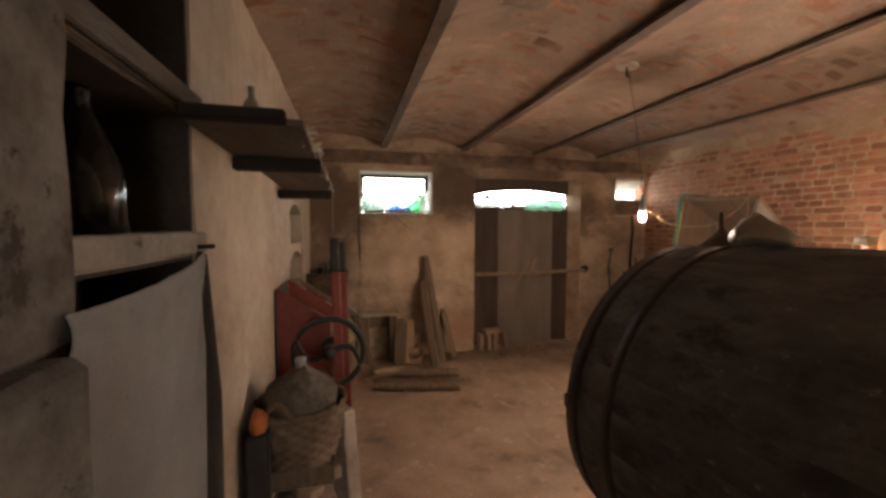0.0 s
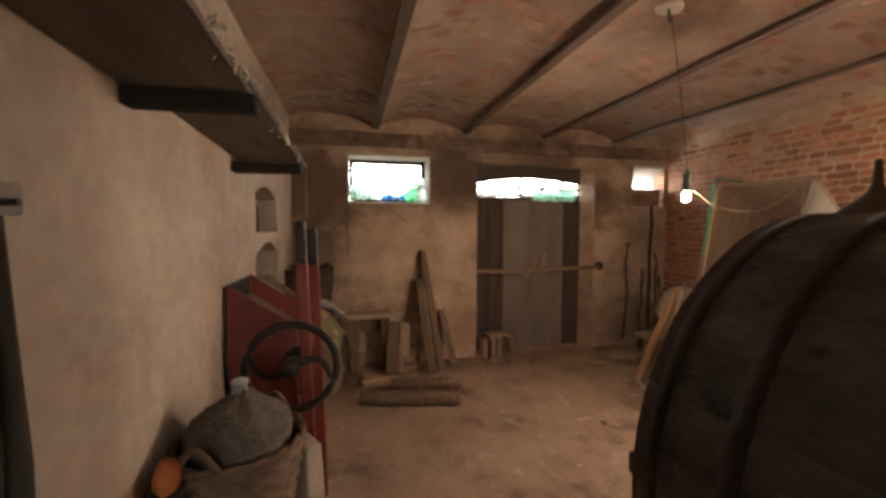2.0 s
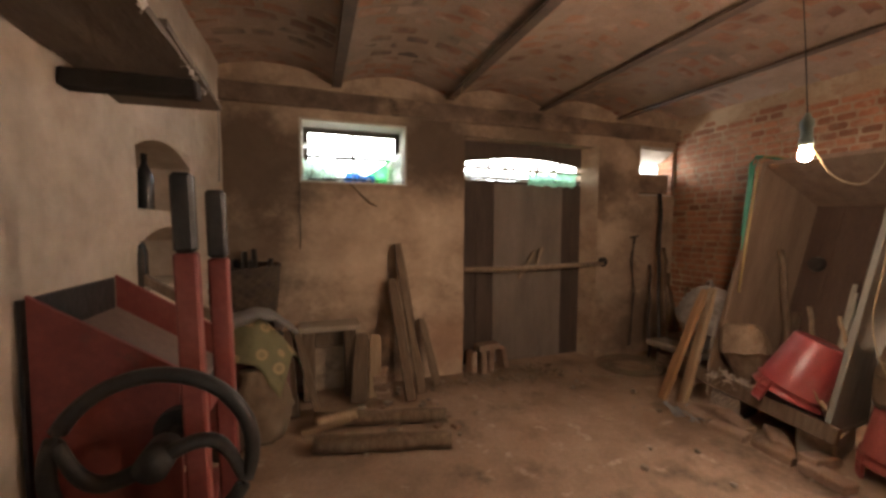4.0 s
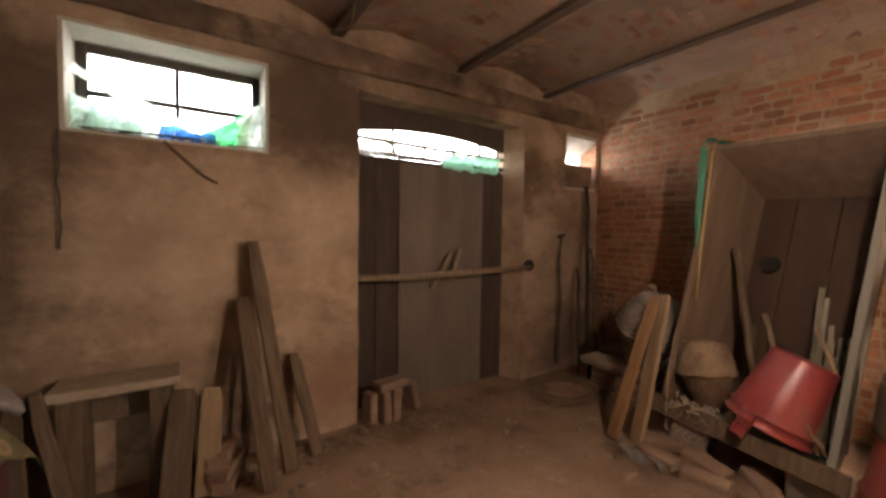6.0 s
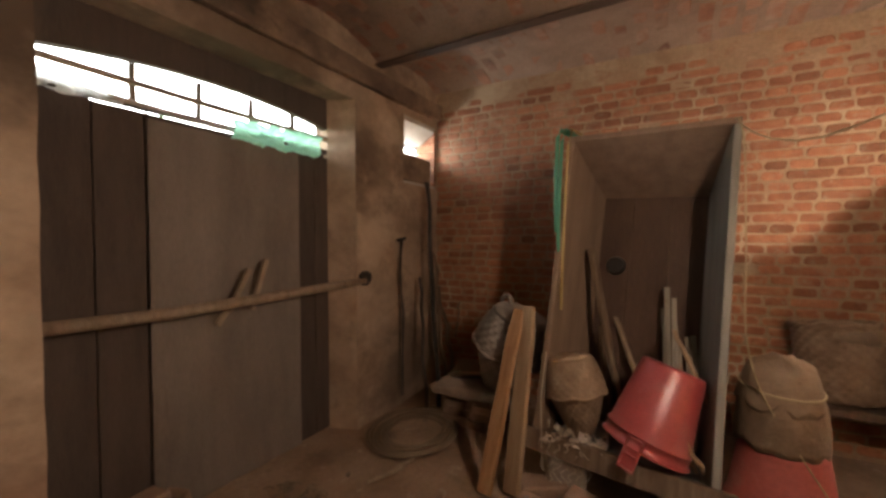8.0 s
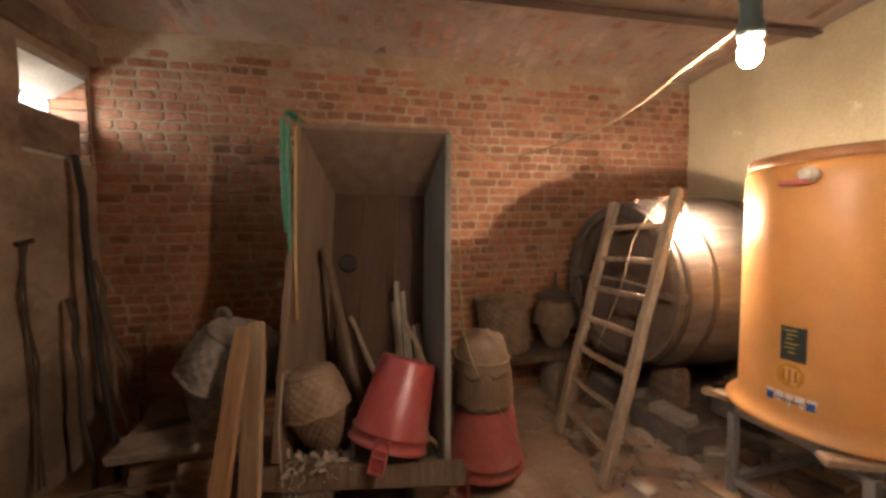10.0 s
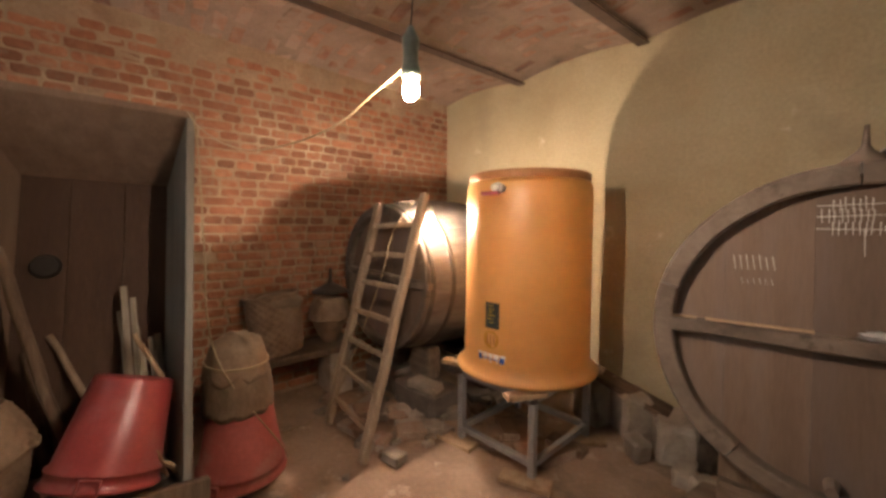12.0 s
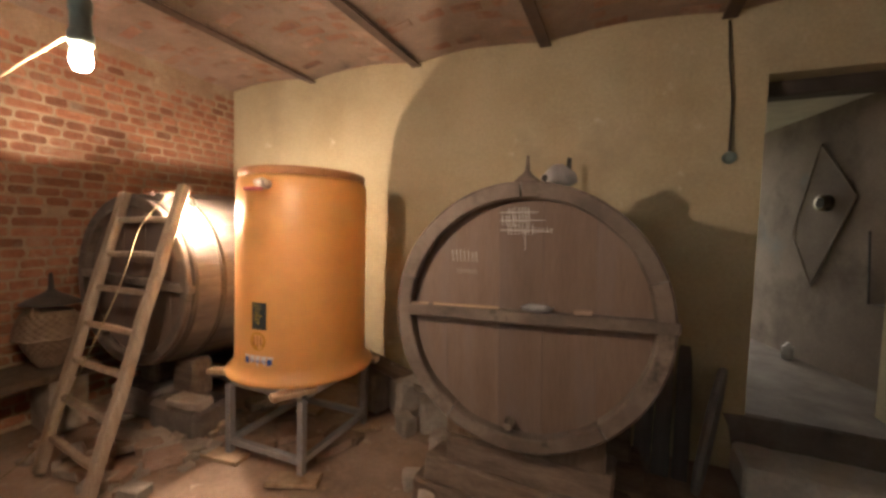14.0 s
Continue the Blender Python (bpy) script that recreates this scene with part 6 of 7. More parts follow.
def wicker_demijohn(m, label, lower=M_WICKER, upper=M_WICKER, s=1.0, group="", neck=True):
    """Two woven shells, the upper one lapping over the lower cone."""
    root = thing("wicker_demijohn", m, label, "demijohn", group)
    bm = bmesh.new()
    rings = basket_weave(bm, 0.055 * s, 0.160 * s, 0.0, 0.23 * s, 11, 20, 0.006 * s, amp=0.008)
    bm.faces.new(rings[0])
    part("lower_basket", bm, lower, root, "woven lower cone", True)
    bm = bmesh.new()
    basket_weave(bm, 0.178 * s, 0.135 * s, 0.215 * s, 0.385 * s, 8, 20, 0.010 * s, amp=0.007)
    part("upper_basket", bm, upper, root, "lapping woven cover", True)
    bm = bmesh.new()
    lathe(bm, [(0.136 * s, 0.384 * s), (0.125 * s, 0.400 * s), (0.08 * s, 0.410 * s), (0.01 * s, 0.412 * s)], 40, wobble=0.01)
    part("shoulder", bm, upper, root, "", True)
    if neck:
        bm = bmesh.new()
        lathe(bm, [(0.036 * s, 0.44 * s), (0.03 * s, 0.47 * s), (0.034 * s, 0.475 * s), (0.034 * s, 0.49 * s), (0.01 * s, 0.495 * s)], 14)
        part("neck", bm, upper, root, "wrapped neck", True)
    bm = bmesh.new()
    tube(bm, [(0.178 * s * math.cos(t), 0.178 * s * math.sin(t), (0.218 + 0.004 * math.sin(7 * t)) * s) for t in np.linspace(0, 6.2832, 49)[:-1]], 0.008 * s, 6, True)
    part("band", bm, upper, root, "twisted withy band", True)
    bm = bmesh.new()
    tube(bm, [(0.0, 0.125 * s + 0.032 * s * math.cos(t), 0.40 * s + 0.032 * s * math.sin(t)) for t in np.linspace(0, 6.2832, 17)[:-1]], 0.011 * s, 6, True)
    part("loop_handle", bm, upper, root, "small bent loop", True)
    return root


wicker_demijohn(pose(3.93, 3.90, 0.262, -10, 8, 20) @ Matrix.Diagonal((0.84, 0.84, 1.0, 1)), "brown wicker demijohn standing in the wooden tub", mat("brown_wicker", [(0.12, 0.075, 0.046), (0.19, 0.125, 0.08), (0.26, 0.18, 0.12)], 9, 0.88, 0.4, 60), mat("tan_wicker", [(0.17, 0.11, 0.068), (0.25, 0.17, 0.11), (0.32, 0.23, 0.155)], 9, 0.88, 0.4, 60), s=1.12, neck=False)


def red_bucket(m, label, h=0.43, r0=0.145, r1=0.195, group="red buckets", name="bucket", material=M_RED):
    """An upturned bucket: closed base up at z = h, mouth at z = 0."""
    root = thing(name, m, label, "bucket", group)
    bm = bmesh.new()
    lathe(bm, [(r1 - 0.006, 0.001), (r1, 0.0), (r1 + 0.012, 0.004), (r1 + 0.012, 0.012), (r1, 0.014), (r1 - 0.002, 0.06), (r1 + 0.006, 0.062), (r1 + 0.006, 0.07), (r1 - 0.006, 0.075), (r0 + 0.004, h - 0.02), (r0, h - 0.006), (r0 - 0.008, h), (r0 - 0.02, h), (r0 - 0.03, h - 0.006), (0.02, h - 0.006)], 44)
    lathe(bm, [(r1 - 0.007, 0.002), (r0 - 0.006, h - 0.02), (0.02, h - 0.02)], 44)
    part("body", bm, material, root, "", True)
    for s in (0, 1):
        bm = bmesh.new()
        a = Matrix.Rotation(math.pi * s, 4, "Z")
        box(bm, (r1 - 0.010, -0.034, -0.092), (r1 - 0.002, 0.034, 0.055), 0.003, a)
        for y0, y1, z0, z1 in ((-0.038, 0.038, -0.096, -0.086), (-0.038, -0.030, -0.0855, 0.058), (0.030, 0.038, -0.0855, 0.058), (-0.0295, 0.0295, -0.030, -0.020), (-0.0295, 0.0295, 0.048, 0.058)):
            box(bm, (r1 - 0.006, y0, z0), (r1 + 0.013, y1, z1), 0.003, a)
        part("handle", bm, material, root, "moulded red grip")
    return root


base_c, mouth_c = Vector((3.955, 3.465, 0.735)), Vector((3.845, 3.60, 0.325))
red_bucket(along(mouth_c, base_c - mouth_c, (-0.95, 0.28, 0)), "glossy red plastic bucket tipped over in the tub")
red_bucket(pose(3.985, 3.04, 0.075, 0, 0, 130), "dull red plastic bucket standing upside down on the floor", 0.36, 0.158, 0.212,
           material=mat("dull_red_plastic", [(0.25, 0.060, 0.048), (0.31, 0.085, 0.07)], 3.0, 0.75, 0.1, 40, spec=0.2, stains=((0.24, 0.12, 0.09), 5.0, 0.52, 0.72)))
M_BURLAP = mat("brown_wrapped_straw", [(0.100, 0.065, 0.037), (0.145, 0.095, 0.058), (0.179, 0.125, 0.077)], 7, 0.95, 0.5, 60)
hive = thing("straw_hive", pose(3.99, 3.05, 0.436), "brown straw-wrapped demijohn upturned on the red bucket", "demijohn")
bm = bmesh.new()
lathe(bm, [(0.02, 0.0), (0.172, 0.0), (0.174, 0.03), (0.166, 0.12), (0.155, 0.20), (0.14, 0.24)], 36, wobble=0.03)
rough_up(bm, 0.012, 9, seed=1)
part("lower_wrapping", bm, M_BURLAP, hive, "dark straw wrapping", True)
bm = bmesh.new()
lathe(bm, [(0.162, 0.185), (0.160, 0.20), (0.152, 0.26), (0.138, 0.32), (0.115, 0.36), (0.07, 0.382), (0.01, 0.388)], 36, wobble=0.04)
rough_up(bm, 0.02, 8, seed=4)
part("upper_cover", bm, mat("brown_cover_cloth", [(0.11, 0.072, 0.044), (0.17, 0.115, 0.072), (0.22, 0.155, 0.10)], 6, 0.95, 0.4, 60), hive, "lapping brown cloth cover", True)
bm = bmesh.new()
tube(bm, [(0.153 * math.cos(t), 0.153 * math.sin(t), 0.262 + 0.012 * math.sin(t + 1)) for t in np.linspace(0, 6.2832, 41)[:-1]], 0.005, 5, True)
part("cord", bm, M_CABLE, hive, "thin pale cord", True)

# sticks and laths in the tub
def stick(a, b, r, material, label, group="", category="stick", bend=0.01, seed=0.0, sides=7):
    bm = bmesh.new()
    a, b = Vector(a), Vector(b)
    tube(bm, [a.lerp(b, q / 8) + Vector((bend * noise.noise((q * 0.5, seed, 1)), bend * noise.noise((q * 0.5, seed, 7)), 0)) for q in range(9)], r, sides,
         taper=[1 + 0.15 * noise.noise((q, seed, 2)) for q in range(9)])
    return tagged(part("stick", bm, material, smooth=True), label, category, group)


TG = "sticks in the tub"
stick((4.10, 3.70, 0.27), (4.27, 3.93, 1.31), 0.024, M_OLDWOOD, "stout worn stick leaning inside the tub", TG, bend=0.02, seed=1)
stick((4.05, 3.52, 0.27), (4.42, 3.80, 0.86), 0.016, M_LADDER, "pale stick leaning across the tub", TG, seed=2)
stick((4.18, 3.80, 0.27), (4.40, 3.87, 0.80), 0.03, M_OLDWOOD, "short thick branch inside the tub", TG, seed=3)
rnd = random.Random(21)
M_LATH = mat("grey_split_lath", [(0.24, 0.21, 0.16), (0.33, 0.29, 0.22), (0.40, 0.35, 0.27)], 6, 0.9, 0.3, 40, stretch=(6, 6, 0.8), vary=0.25)
for q in range(9):
    y = 3.35 + 0.018 * q + rnd.uniform(-0.01, 0.01)
    x = 4.02 + rnd.uniform(-0.04, 0.10)
    board("lath", (x, y, 0.265), (x + 0.27 + rnd.uniform(-0.03, 0.05), y + 0.03 + rnd.uniform(-0.02, 0.02), rnd.uniform(0.72, 1.12)), 0.03, 0.008, M_LATH,
          "grey split lath leaning in the tub corner", "lath", "laths in the tub", twist=rnd.uniform(0.6, 1.6), seed=q)
for q in range(6):
    x, y = 3.80 + rnd.uniform(-0.02, 0.10), 3.345 + rnd.uniform(0, 0.08)
    stick((x, y, 0.27 + 0.01 * q), (x + rnd.uniform(-0.1, 0.15), y + rnd.uniform(0, 0.15), 0.38 + rnd.uniform(0, 0.12)), 0.008, M_PALEWOOD, "split kindling stick at the tub foot", "kindling at the tub foot", "kindling", seed=q + 10)
stick((3.98, 3.32, 0.55), (4.12, 3.47, 0.88), 0.012, M_PALEWOOD, "pale thin stick behind the red bucket", TG, seed=5)

# shavings and rags on the tub's front lip
def scraps(name, centre, spread, count, size, material, label, category, seed, flat=0.4):
    rnd = random.Random(seed)
    bm = bmesh.new()
    for q in range(count):
        c = Vector(centre) + Vector((rnd.uniform(-1, 1) * spread[0], rnd.uniform(-1, 1) * spread[1], rnd.uniform(0, 1) * spread[2]))
        w, ln = size * rnd.uniform(0.2, 0.5), size * rnd.uniform(0.7, 1.5)
        m = Matrix.Translation(c) @ Euler((rnd.uniform(-flat, flat), rnd.uniform(-flat, flat), rnd.uniform(0, 6.28))).to_matrix().to_4x4()
        k, curl, prev = 6, rnd.uniform(-2.4, 2.4), None
        for i in range(k + 1):
            f = i / k - 0.5
            p = [bm.verts.new(m @ Vector((f * ln, s * w / 2, 0.25 * ln * math.cos(f * curl * 2) - 0.25 * ln + 0.006 * s * i / k))) for s in (-1, 1)]
            if prev:
                bm.faces.new((prev[0], p[0], p[1], prev[1]))
            prev = p
    ob = part(name, bm, material)
    ob.modifiers.new("thick", "SOLIDIFY").thickness = 0.0025
    return tagged(ob, label, category, kind="stuff")


for y, z, n in ((2.08, 2.030, 12), (2.34, 2.035, 14), (2.85, 2.010, 16), (3.45, 1.985, 14)):
    scraps("dusty_fluff", (0.342, y, z), (0.012, 0.20, 0.012), n, 0.04, M_TRIM, "pale dusty fluff and paper bits along the shelf edge", "fluff", int(y * 100), 1.1)
M_HUSK = mat("dusty_brown_husk", [(0.20, 0.148, 0.105), (0.34, 0.26, 0.19)], 7, 0.95, 0.2, 60, island=0.3)
M_SHAVE = mat("pale_wood_shavings", [(0.40, 0.32, 0.25), (0.54, 0.45, 0.37)], 9, 0.9, 0.1, 60)
scraps("wood_shavings", (3.80, 3.93, 0.275), (0.07, 0.16, 0.05), 60, 0.05, M_SHAVE, "pale shavings and dry scraps on the tub foot", "shavings", 1, 1.2)
bm = bmesh.new()
rnd = random.Random(8)
for q in range(7):
    y = 3.84 + 0.04 * q
    pts = [(3.765, y, 0.29)]
    for i in range(1, 9):
        pts.append((3.735 + rnd.uniform(-0.015, 0.01), y + 0.02 * math.sin(i * 1.7 + q) + rnd.uniform(-0.01, 0.01), 0.29 - 0.028 * i * (0.7 + 0.06 * q)))
    tube(bm, pts, 0.0025, 5)
tagged(part("strings", bm, M_SHAVE), "tangled pale strings hanging from the tub foot", "string", kind="stuff")
bm = bmesh.new()
tube(bm, [(3.80, 4.08, 0.75), (3.77, 4.10, 0.50), (3.745, 4.09, 0.30), (3.735, 4.08, 0.12)], 0.0035, 5)
tagged(part("string", bm, M_SHAVE), "pale string hanging down the tub edge", "string")

# hoses over the tub's upper corner
def hose(name, pts, r, material, label):
    bm = bmesh.new()
    tube(bm, pts, r, 8)
    return tagged(part(name, bm, material, smooth=True), label, "hose", "hoses on the tub")


hose("hose", [(4.45, 4.05, 2.045), (4.33, 4.085, 2.075), (4.20, 4.10, 2.072), (4.165, 4.115, 2.02), (4.155, 4.12, 1.80), (4.11, 4.11, 1.55), (4.07, 4.095, 1.42)], 0.013, M_HOSE, "green garden hose hung over the tub corner")
hose("hose", [(4.45, 4.01, 2.04), (4.32, 4.055, 2.075), (4.19, 4.07, 2.068), (4.15, 4.085, 1.98), (4.13, 4.09, 1.75), (4.07, 4.085, 1.45), (4.045, 4.075, 1.30)], 0.011, M_HOSE, "second green hose hung over the tub corner")
hose("hose", [(4.44, 3.98, 2.04), (4.30, 4.02, 2.07), (4.185, 4.03, 2.062), (4.14, 4.045, 1.95), (4.09, 4.05, 1.60), (4.03, 4.05, 1.20), (3.985, 4.045, 0.96)], 0.008, M_HOSEY, "yellow-brown tube hanging beside the hose")

# planks leaning on the tub
board("plank", (3.555, 4.35, 0), (3.93, 4.285, 0.95), 0.085, 0.03, mat("orange_brown_wood", [(0.26, 0.13, 0.06), (0.36, 0.20, 0.10), (0.44, 0.27, 0.15)], 4, 0.8, 0.3, 30, stretch=(6, 6, 0.6)),
      "orange-brown plank leaning against the tub", group="planks beside the tub", twist=1.35, seed=8)
board("plank", (3.63, 4.22, 0), (3.94, 4.225, 0.97), 0.10, 0.035, M_PALEWOOD, "pale planed plank leaning against the tub", group="planks beside the tub", twist=1.2, seed=9)

# cable: bulb to tub, down to the floor, up the ladder
bm = bmesh.new()
a, d = Vector((2.60, 2.885, 0)), Vector((1.42, 0.345, 0))
pts = [a + d * f + Vector((0, 0, z)) for f, z in ((0.0, 1.845), (0.02, 1.825), (0.10, 1.785), (0.16, 1.748), (0.22, 1.724), (0.29, 1.71), (0.36, 1.702), (0.45, 1.70), (0.55, 1.705), (0.65, 1.728), (0.77, 1.78), (0.87, 1.842), (0.95, 1.91), (1.0, 1.965))]
tube(bm, pts, 0.0030, 6)
tagged(part("cable", bm, M_CABLE, smooth=True), "yellowed cable slung from the bulb to the tub", "cable")
bm = bmesh.new()
pts = [(4.01, 3.215, 1.96), (3.985, 3.195, 1.80), (3.93, 3.19, 1.30), (3.86, 3.195, 0.95), (3.84, 3.14, 0.70), (3.83, 3.00, 0.44), (3.86, 2.86, 0.20), (4.00, 2.80, 0.05), (4.20, 2.79, 0.012), (4.33, 2.75, 0.012), (4.34, 2.64, 0.03),
       (4.26, 2.56, 0.082), (4.08, 2.45, 0.31), (4.024, 2.305, 0.69), (3.992, 2.172, 1.05), (4.01, 2.08, 1.33), (3.965, 2.02, 1.467), (3.92, 1.92, 1.59), (3.88, 1.83, 1.545)]
P = [Vector(p) for p in pts]
sm = []
for a in range(len(P) - 1):
    p0, p1, p2, p3 = P[max(a - 1, 0)], P[a], P[a + 1], P[min(a + 2, len(P) - 1)]
    for q in range(5):
        t = q / 5
        sm.append(0.5 * (2 * p1 + (p2 - p0) * t + (2 * p0 - 5 * p1 + 4 * p2 - p3) * t * t + (3 * p1 - p0 - 3 * p2 + p3) * t ** 3))
tube(bm, sm + [P[-1]], 0.0036, 6)
tagged(part("cable", bm, M_CABLE, smooth=True), "yellowed cable trailing over the floor and up the ladder", "cable")
# bark and rope at the ladder's top
scraps("dry_bark", (4.27, 1.80, 1.594), (0.10, 0.08, 0.004), 16, 0.05, M_WICKERD, "dark dry bark and straw on top of the barrel", "bark", 6, 0.25)

# ---- baskets by the brick wall ----
bench2 = thing("plank_bench", pose(4.82, 2.50, 0, 0, 0, 93), "low bench of a thick plank on stones", "bench")
bm = bmesh.new()
box(bm, (-0.52, -0.20, 0.375), (0.52, 0.20, 0.43), 0.008, None, 0.006)
part("plank", bm, M_OLDWOOD, bench2)
for x in (-0.36, 0.36):
    bm = bmesh.new()
    box(bm, (x - 0.10, -0.14, 0.0), (x + 0.10, 0.14, 0.374), 0.015, None, 0.01)
    rough_up(bm, 0.01, 7, seed=x)
    part("stone_foot", bm, M_STONE, bench2, "rough stone foot")
BG = "baskets on the bench"
wicker_basket(pose(4.80, 2.60, 0.432, 0, 0, 0) @ pose(0, 0, 0, -6, 6, 0), 0.165, 0.195, 0.44, M_WICKER, "brown wicker basket standing on the bench", 15, 18, 0.012, group=BG)
blob("basket_lining", (4.80, 2.60, 0.82), 0.17, 0.17, 0.07, M_SACK, "brown cloth filling the wicker basket", "cloth", 4.0, folds=0.05)
wicker_demijohn(pose(4.83, 2.19, 0.432, 0, 0, 40), "brown wicker demijohn beside the basket", s=0.93, group=BG, neck=False)
turned("funnel", pose(4.84, 2.17, 0.845), [(0.150, 0.0), (0.152, 0.008), (0.12, 0.03), (0.035, 0.075), (0.016, 0.095), (0.010, 0.20), (0.006, 0.202)], M_IRON, "dark tin funnel upturned on the demijohn", "funnel")

# ---- stones under the second barrel ----
rnd = random.Random(33)


def stone(at, sx, sy, sz, seed, label="rough grey stone in the rubble", group="rubble stones", material=M_STONE, rz=None, lumpy=1.0):
    bm = bmesh.new()
    box(bm, (-sx / 2, -sy / 2, 0), (sx / 2, sy / 2, sz), min(sx, sy, sz) * 0.13, None, 0.1 * lumpy * min(sx, sy, sz), random.Random(seed))
    bmesh.ops.subdivide_edges(bm, edges=[e for e in bm.edges if e.calc_length() > 0.06], cuts=1)
    bmesh.ops.subdivide_edges(bm, edges=[e for e in bm.edges if e.calc_length() > 0.09], cuts=1)
    rough_up(bm, 0.014 * min(1, max(sx, sy) * 5), 14, seed=seed)
    rough_up(bm, 0.022 * lumpy * min(1, max(sx, sy) * 4), 4.5, seed=seed + 3)
    for v in bm.verts:
        v.co.z = max(v.co.z, 0)
    ob = part("stone", bm, material)
    ob.matrix_world = Matrix.Translation(at) @ pose(0, 0, 0, 0, 0, rnd.uniform(0, 180) if rz is None else rz)
    return tagged(ob, label, "stone", group)


M_CRADLE = mat("dark_earthy_timber", [(0.10, 0.07, 0.05), (0.16, 0.115, 0.082), (0.22, 0.16, 0.115)], 5.0, 0.92, 0.4, 40, stretch=(0.8, 4, 4), vary=0.25)
M_DARKSTONE = mat("dark_grey_block", [(0.12, 0.096, 0.078), (0.19, 0.155, 0.128), (0.25, 0.205, 0.172)], 5.0, 0.95, 0.4, 50, vary=0.2)
for x, y in ((4.08, 1.72), (4.62, 1.70), (4.12, 1.02), (4.62, 1.02)):
    stone((x, y, 0.0), 0.46, 0.30, 0.20, x + y, "broad squared grey block under the barrel", "blocks under the barrel", M_DARKSTONE, rz=4, lumpy=0.25)
    stone((x + (0.03 if x > 4.4 else 0.10), y - 0.06, 0.196), 0.24, 0.14, 0.27 + (0.03 if x > 4.4 else 0.0), x * y, "narrow dark block wedged under the barrel", "blocks under the barrel", M_CRADLE, rz=2, lumpy=0.25)
for x, y, z, sx, sy, rz in ((3.98, 1.80, 0.198, 0.26, 0.13, 14), (4.02, 1.98, -0.004, 0.34, 0.18, -8), (4.28, 2.05, -0.004, 0.30, 0.15, 20)):
    stone((x, y, z), sx, sy, 0.055, x + z, "flat broken slab by the barrel", "flat slabs by the barrel", M_STONE, rz=rz, lumpy=0.4)
for q in range(62):
    x, y = rnd.uniform(3.50, 4.75), rnd.uniform(1.85, 2.4)
    if q % 5 > 2:
        x, y = rnd.uniform(3.72, 4.0), rnd.uniform(1.0, 1.9)
    s = rnd.uniform(0.05, 0.15) * (1 if q % 4 else 1.5)
    stone((x, y, -0.004), s, s * rnd.uniform(0.6, 1), s * rnd.uniform(0.25, 0.55), q * 1.7, "broken brick in the rubble" if q % 3 == 0 else "rough grey stone in the rubble", "rubble stones", M_LOOSEBRICK if q % 3 == 0 else M_STONE)
for q in range(8):
    x, y = rnd.uniform(2.95, 3.6), rnd.uniform(1.25, 1.75)
    place("tile_shard", LB[q % 4], Matrix.Translation((x, y, -0.03)) @ pose(0, 0, 0, rnd.uniform(-8, 8), rnd.uniform(-8, 8), rnd.uniform(0, 180)), "broken brick half sunk in the floor under the stand", "brick", "broken bricks under the stand")
# boards and lumps behind the tank
board("plank", (2.55, 0.86, 0.20), (3.35, 0.90, 0.42), 0.16, 0.04, M_OLDWOOD, "old board leaning low behind the tank", twist=1.57, seed=11)
for q, (x, y, s, h) in enumerate(((2.62, 0.90, 0.28, 0.24), (2.90, 0.86, 0.30, 0.30), (3.15, 0.88, 0.26, 0.34), (2.48, 1.15, 0.14, 0.09), (2.42, 1.55, 0.13, 0.09), (2.36, 1.85, 0.09, 0.06), (2.75, 1.1, 0.16, 0.12), (2.30, 1.38, 0.16, 0.20), (2.26, 1.72, 0.10, 0.12))):
    stone((x, y, -0.003), s, s * 0.75, h, q + 50, "pale rubble stone behind the barrels", "rubble behind the tank")
blob("dark_bundle", (2.46, 0.90, 0.10), 0.10, 0.09, 0.13, M_WICKERD, "dark tangled bundle on the floor", "bundle", 7.0, folds=0.15, freq=5)

# ---- cradle and oddments of the first barrel ----
for y in (1.58, 0.92):
    for k, (x0, x1, z0, z1) in enumerate(((1.30, 2.36, 0.0, 0.14), (1.36, 2.30, 0.141, 0.28), (1.44, 2.20, 0.281, 0.41))):
        bm = bmesh.new()
        box(bm, (x0, y - 0.12 + 0.02 * k, z0), (x1, y + 0.12 - 0.02 * k, z1), 0.012, None, 0.008)
        bmesh.ops.subdivide_edges(bm, edges=[e for e in bm.edges if e.calc_length() > 0.5], cuts=8)
        rough_up(bm, 0.03, 5, seed=y + k)
        tagged(part("cradle_beam", bm, M_CRADLE), "rough timber stacked under the barrel", "timber", "timbers under the barrel")
    for sx in (-1, 1):
        bm = bmesh.new()
        prism(bm, [(1.835 + sx * 0.14, 0.415), (1.835 + sx * 0.36, 0.415), (1.835 + sx * 0.36, 0.585), (1.835 + sx * 0.14, 0.468)], "y", y - 0.07, y + 0.07)
        tagged(part("wedge", bm, M_OLDWOOD), "wooden wedge chocking the barrel", "wedge", "wedges under the barrel")
bm = bmesh.new()
tube(bm, [(1.835, 1.58, 0.40), (1.835, 1.58, 0.452)], 0.06, 8)
tagged(part("packing_block", bm, M_OLDWOOD), "small packing block under the barrel", "block")
for q, (x, w, h) in enumerate(((1.30, 0.10, 0.72), (1.20, 0.09, 0.80), (1.10, 0.08, 0.74))):
    board("plank", (x, 0.80, 0), (x - 0.02, 0.60, h), w, 0.03, mat("grey_board", [(0.10, 0.085, 0.07), (0.17, 0.145, 0.12)], 5, 0.9, 0.3, 40, stretch=(5, 5, 0.6)), "grey board stood behind the barrel", group="boards behind the barrel", seed=q + 20)
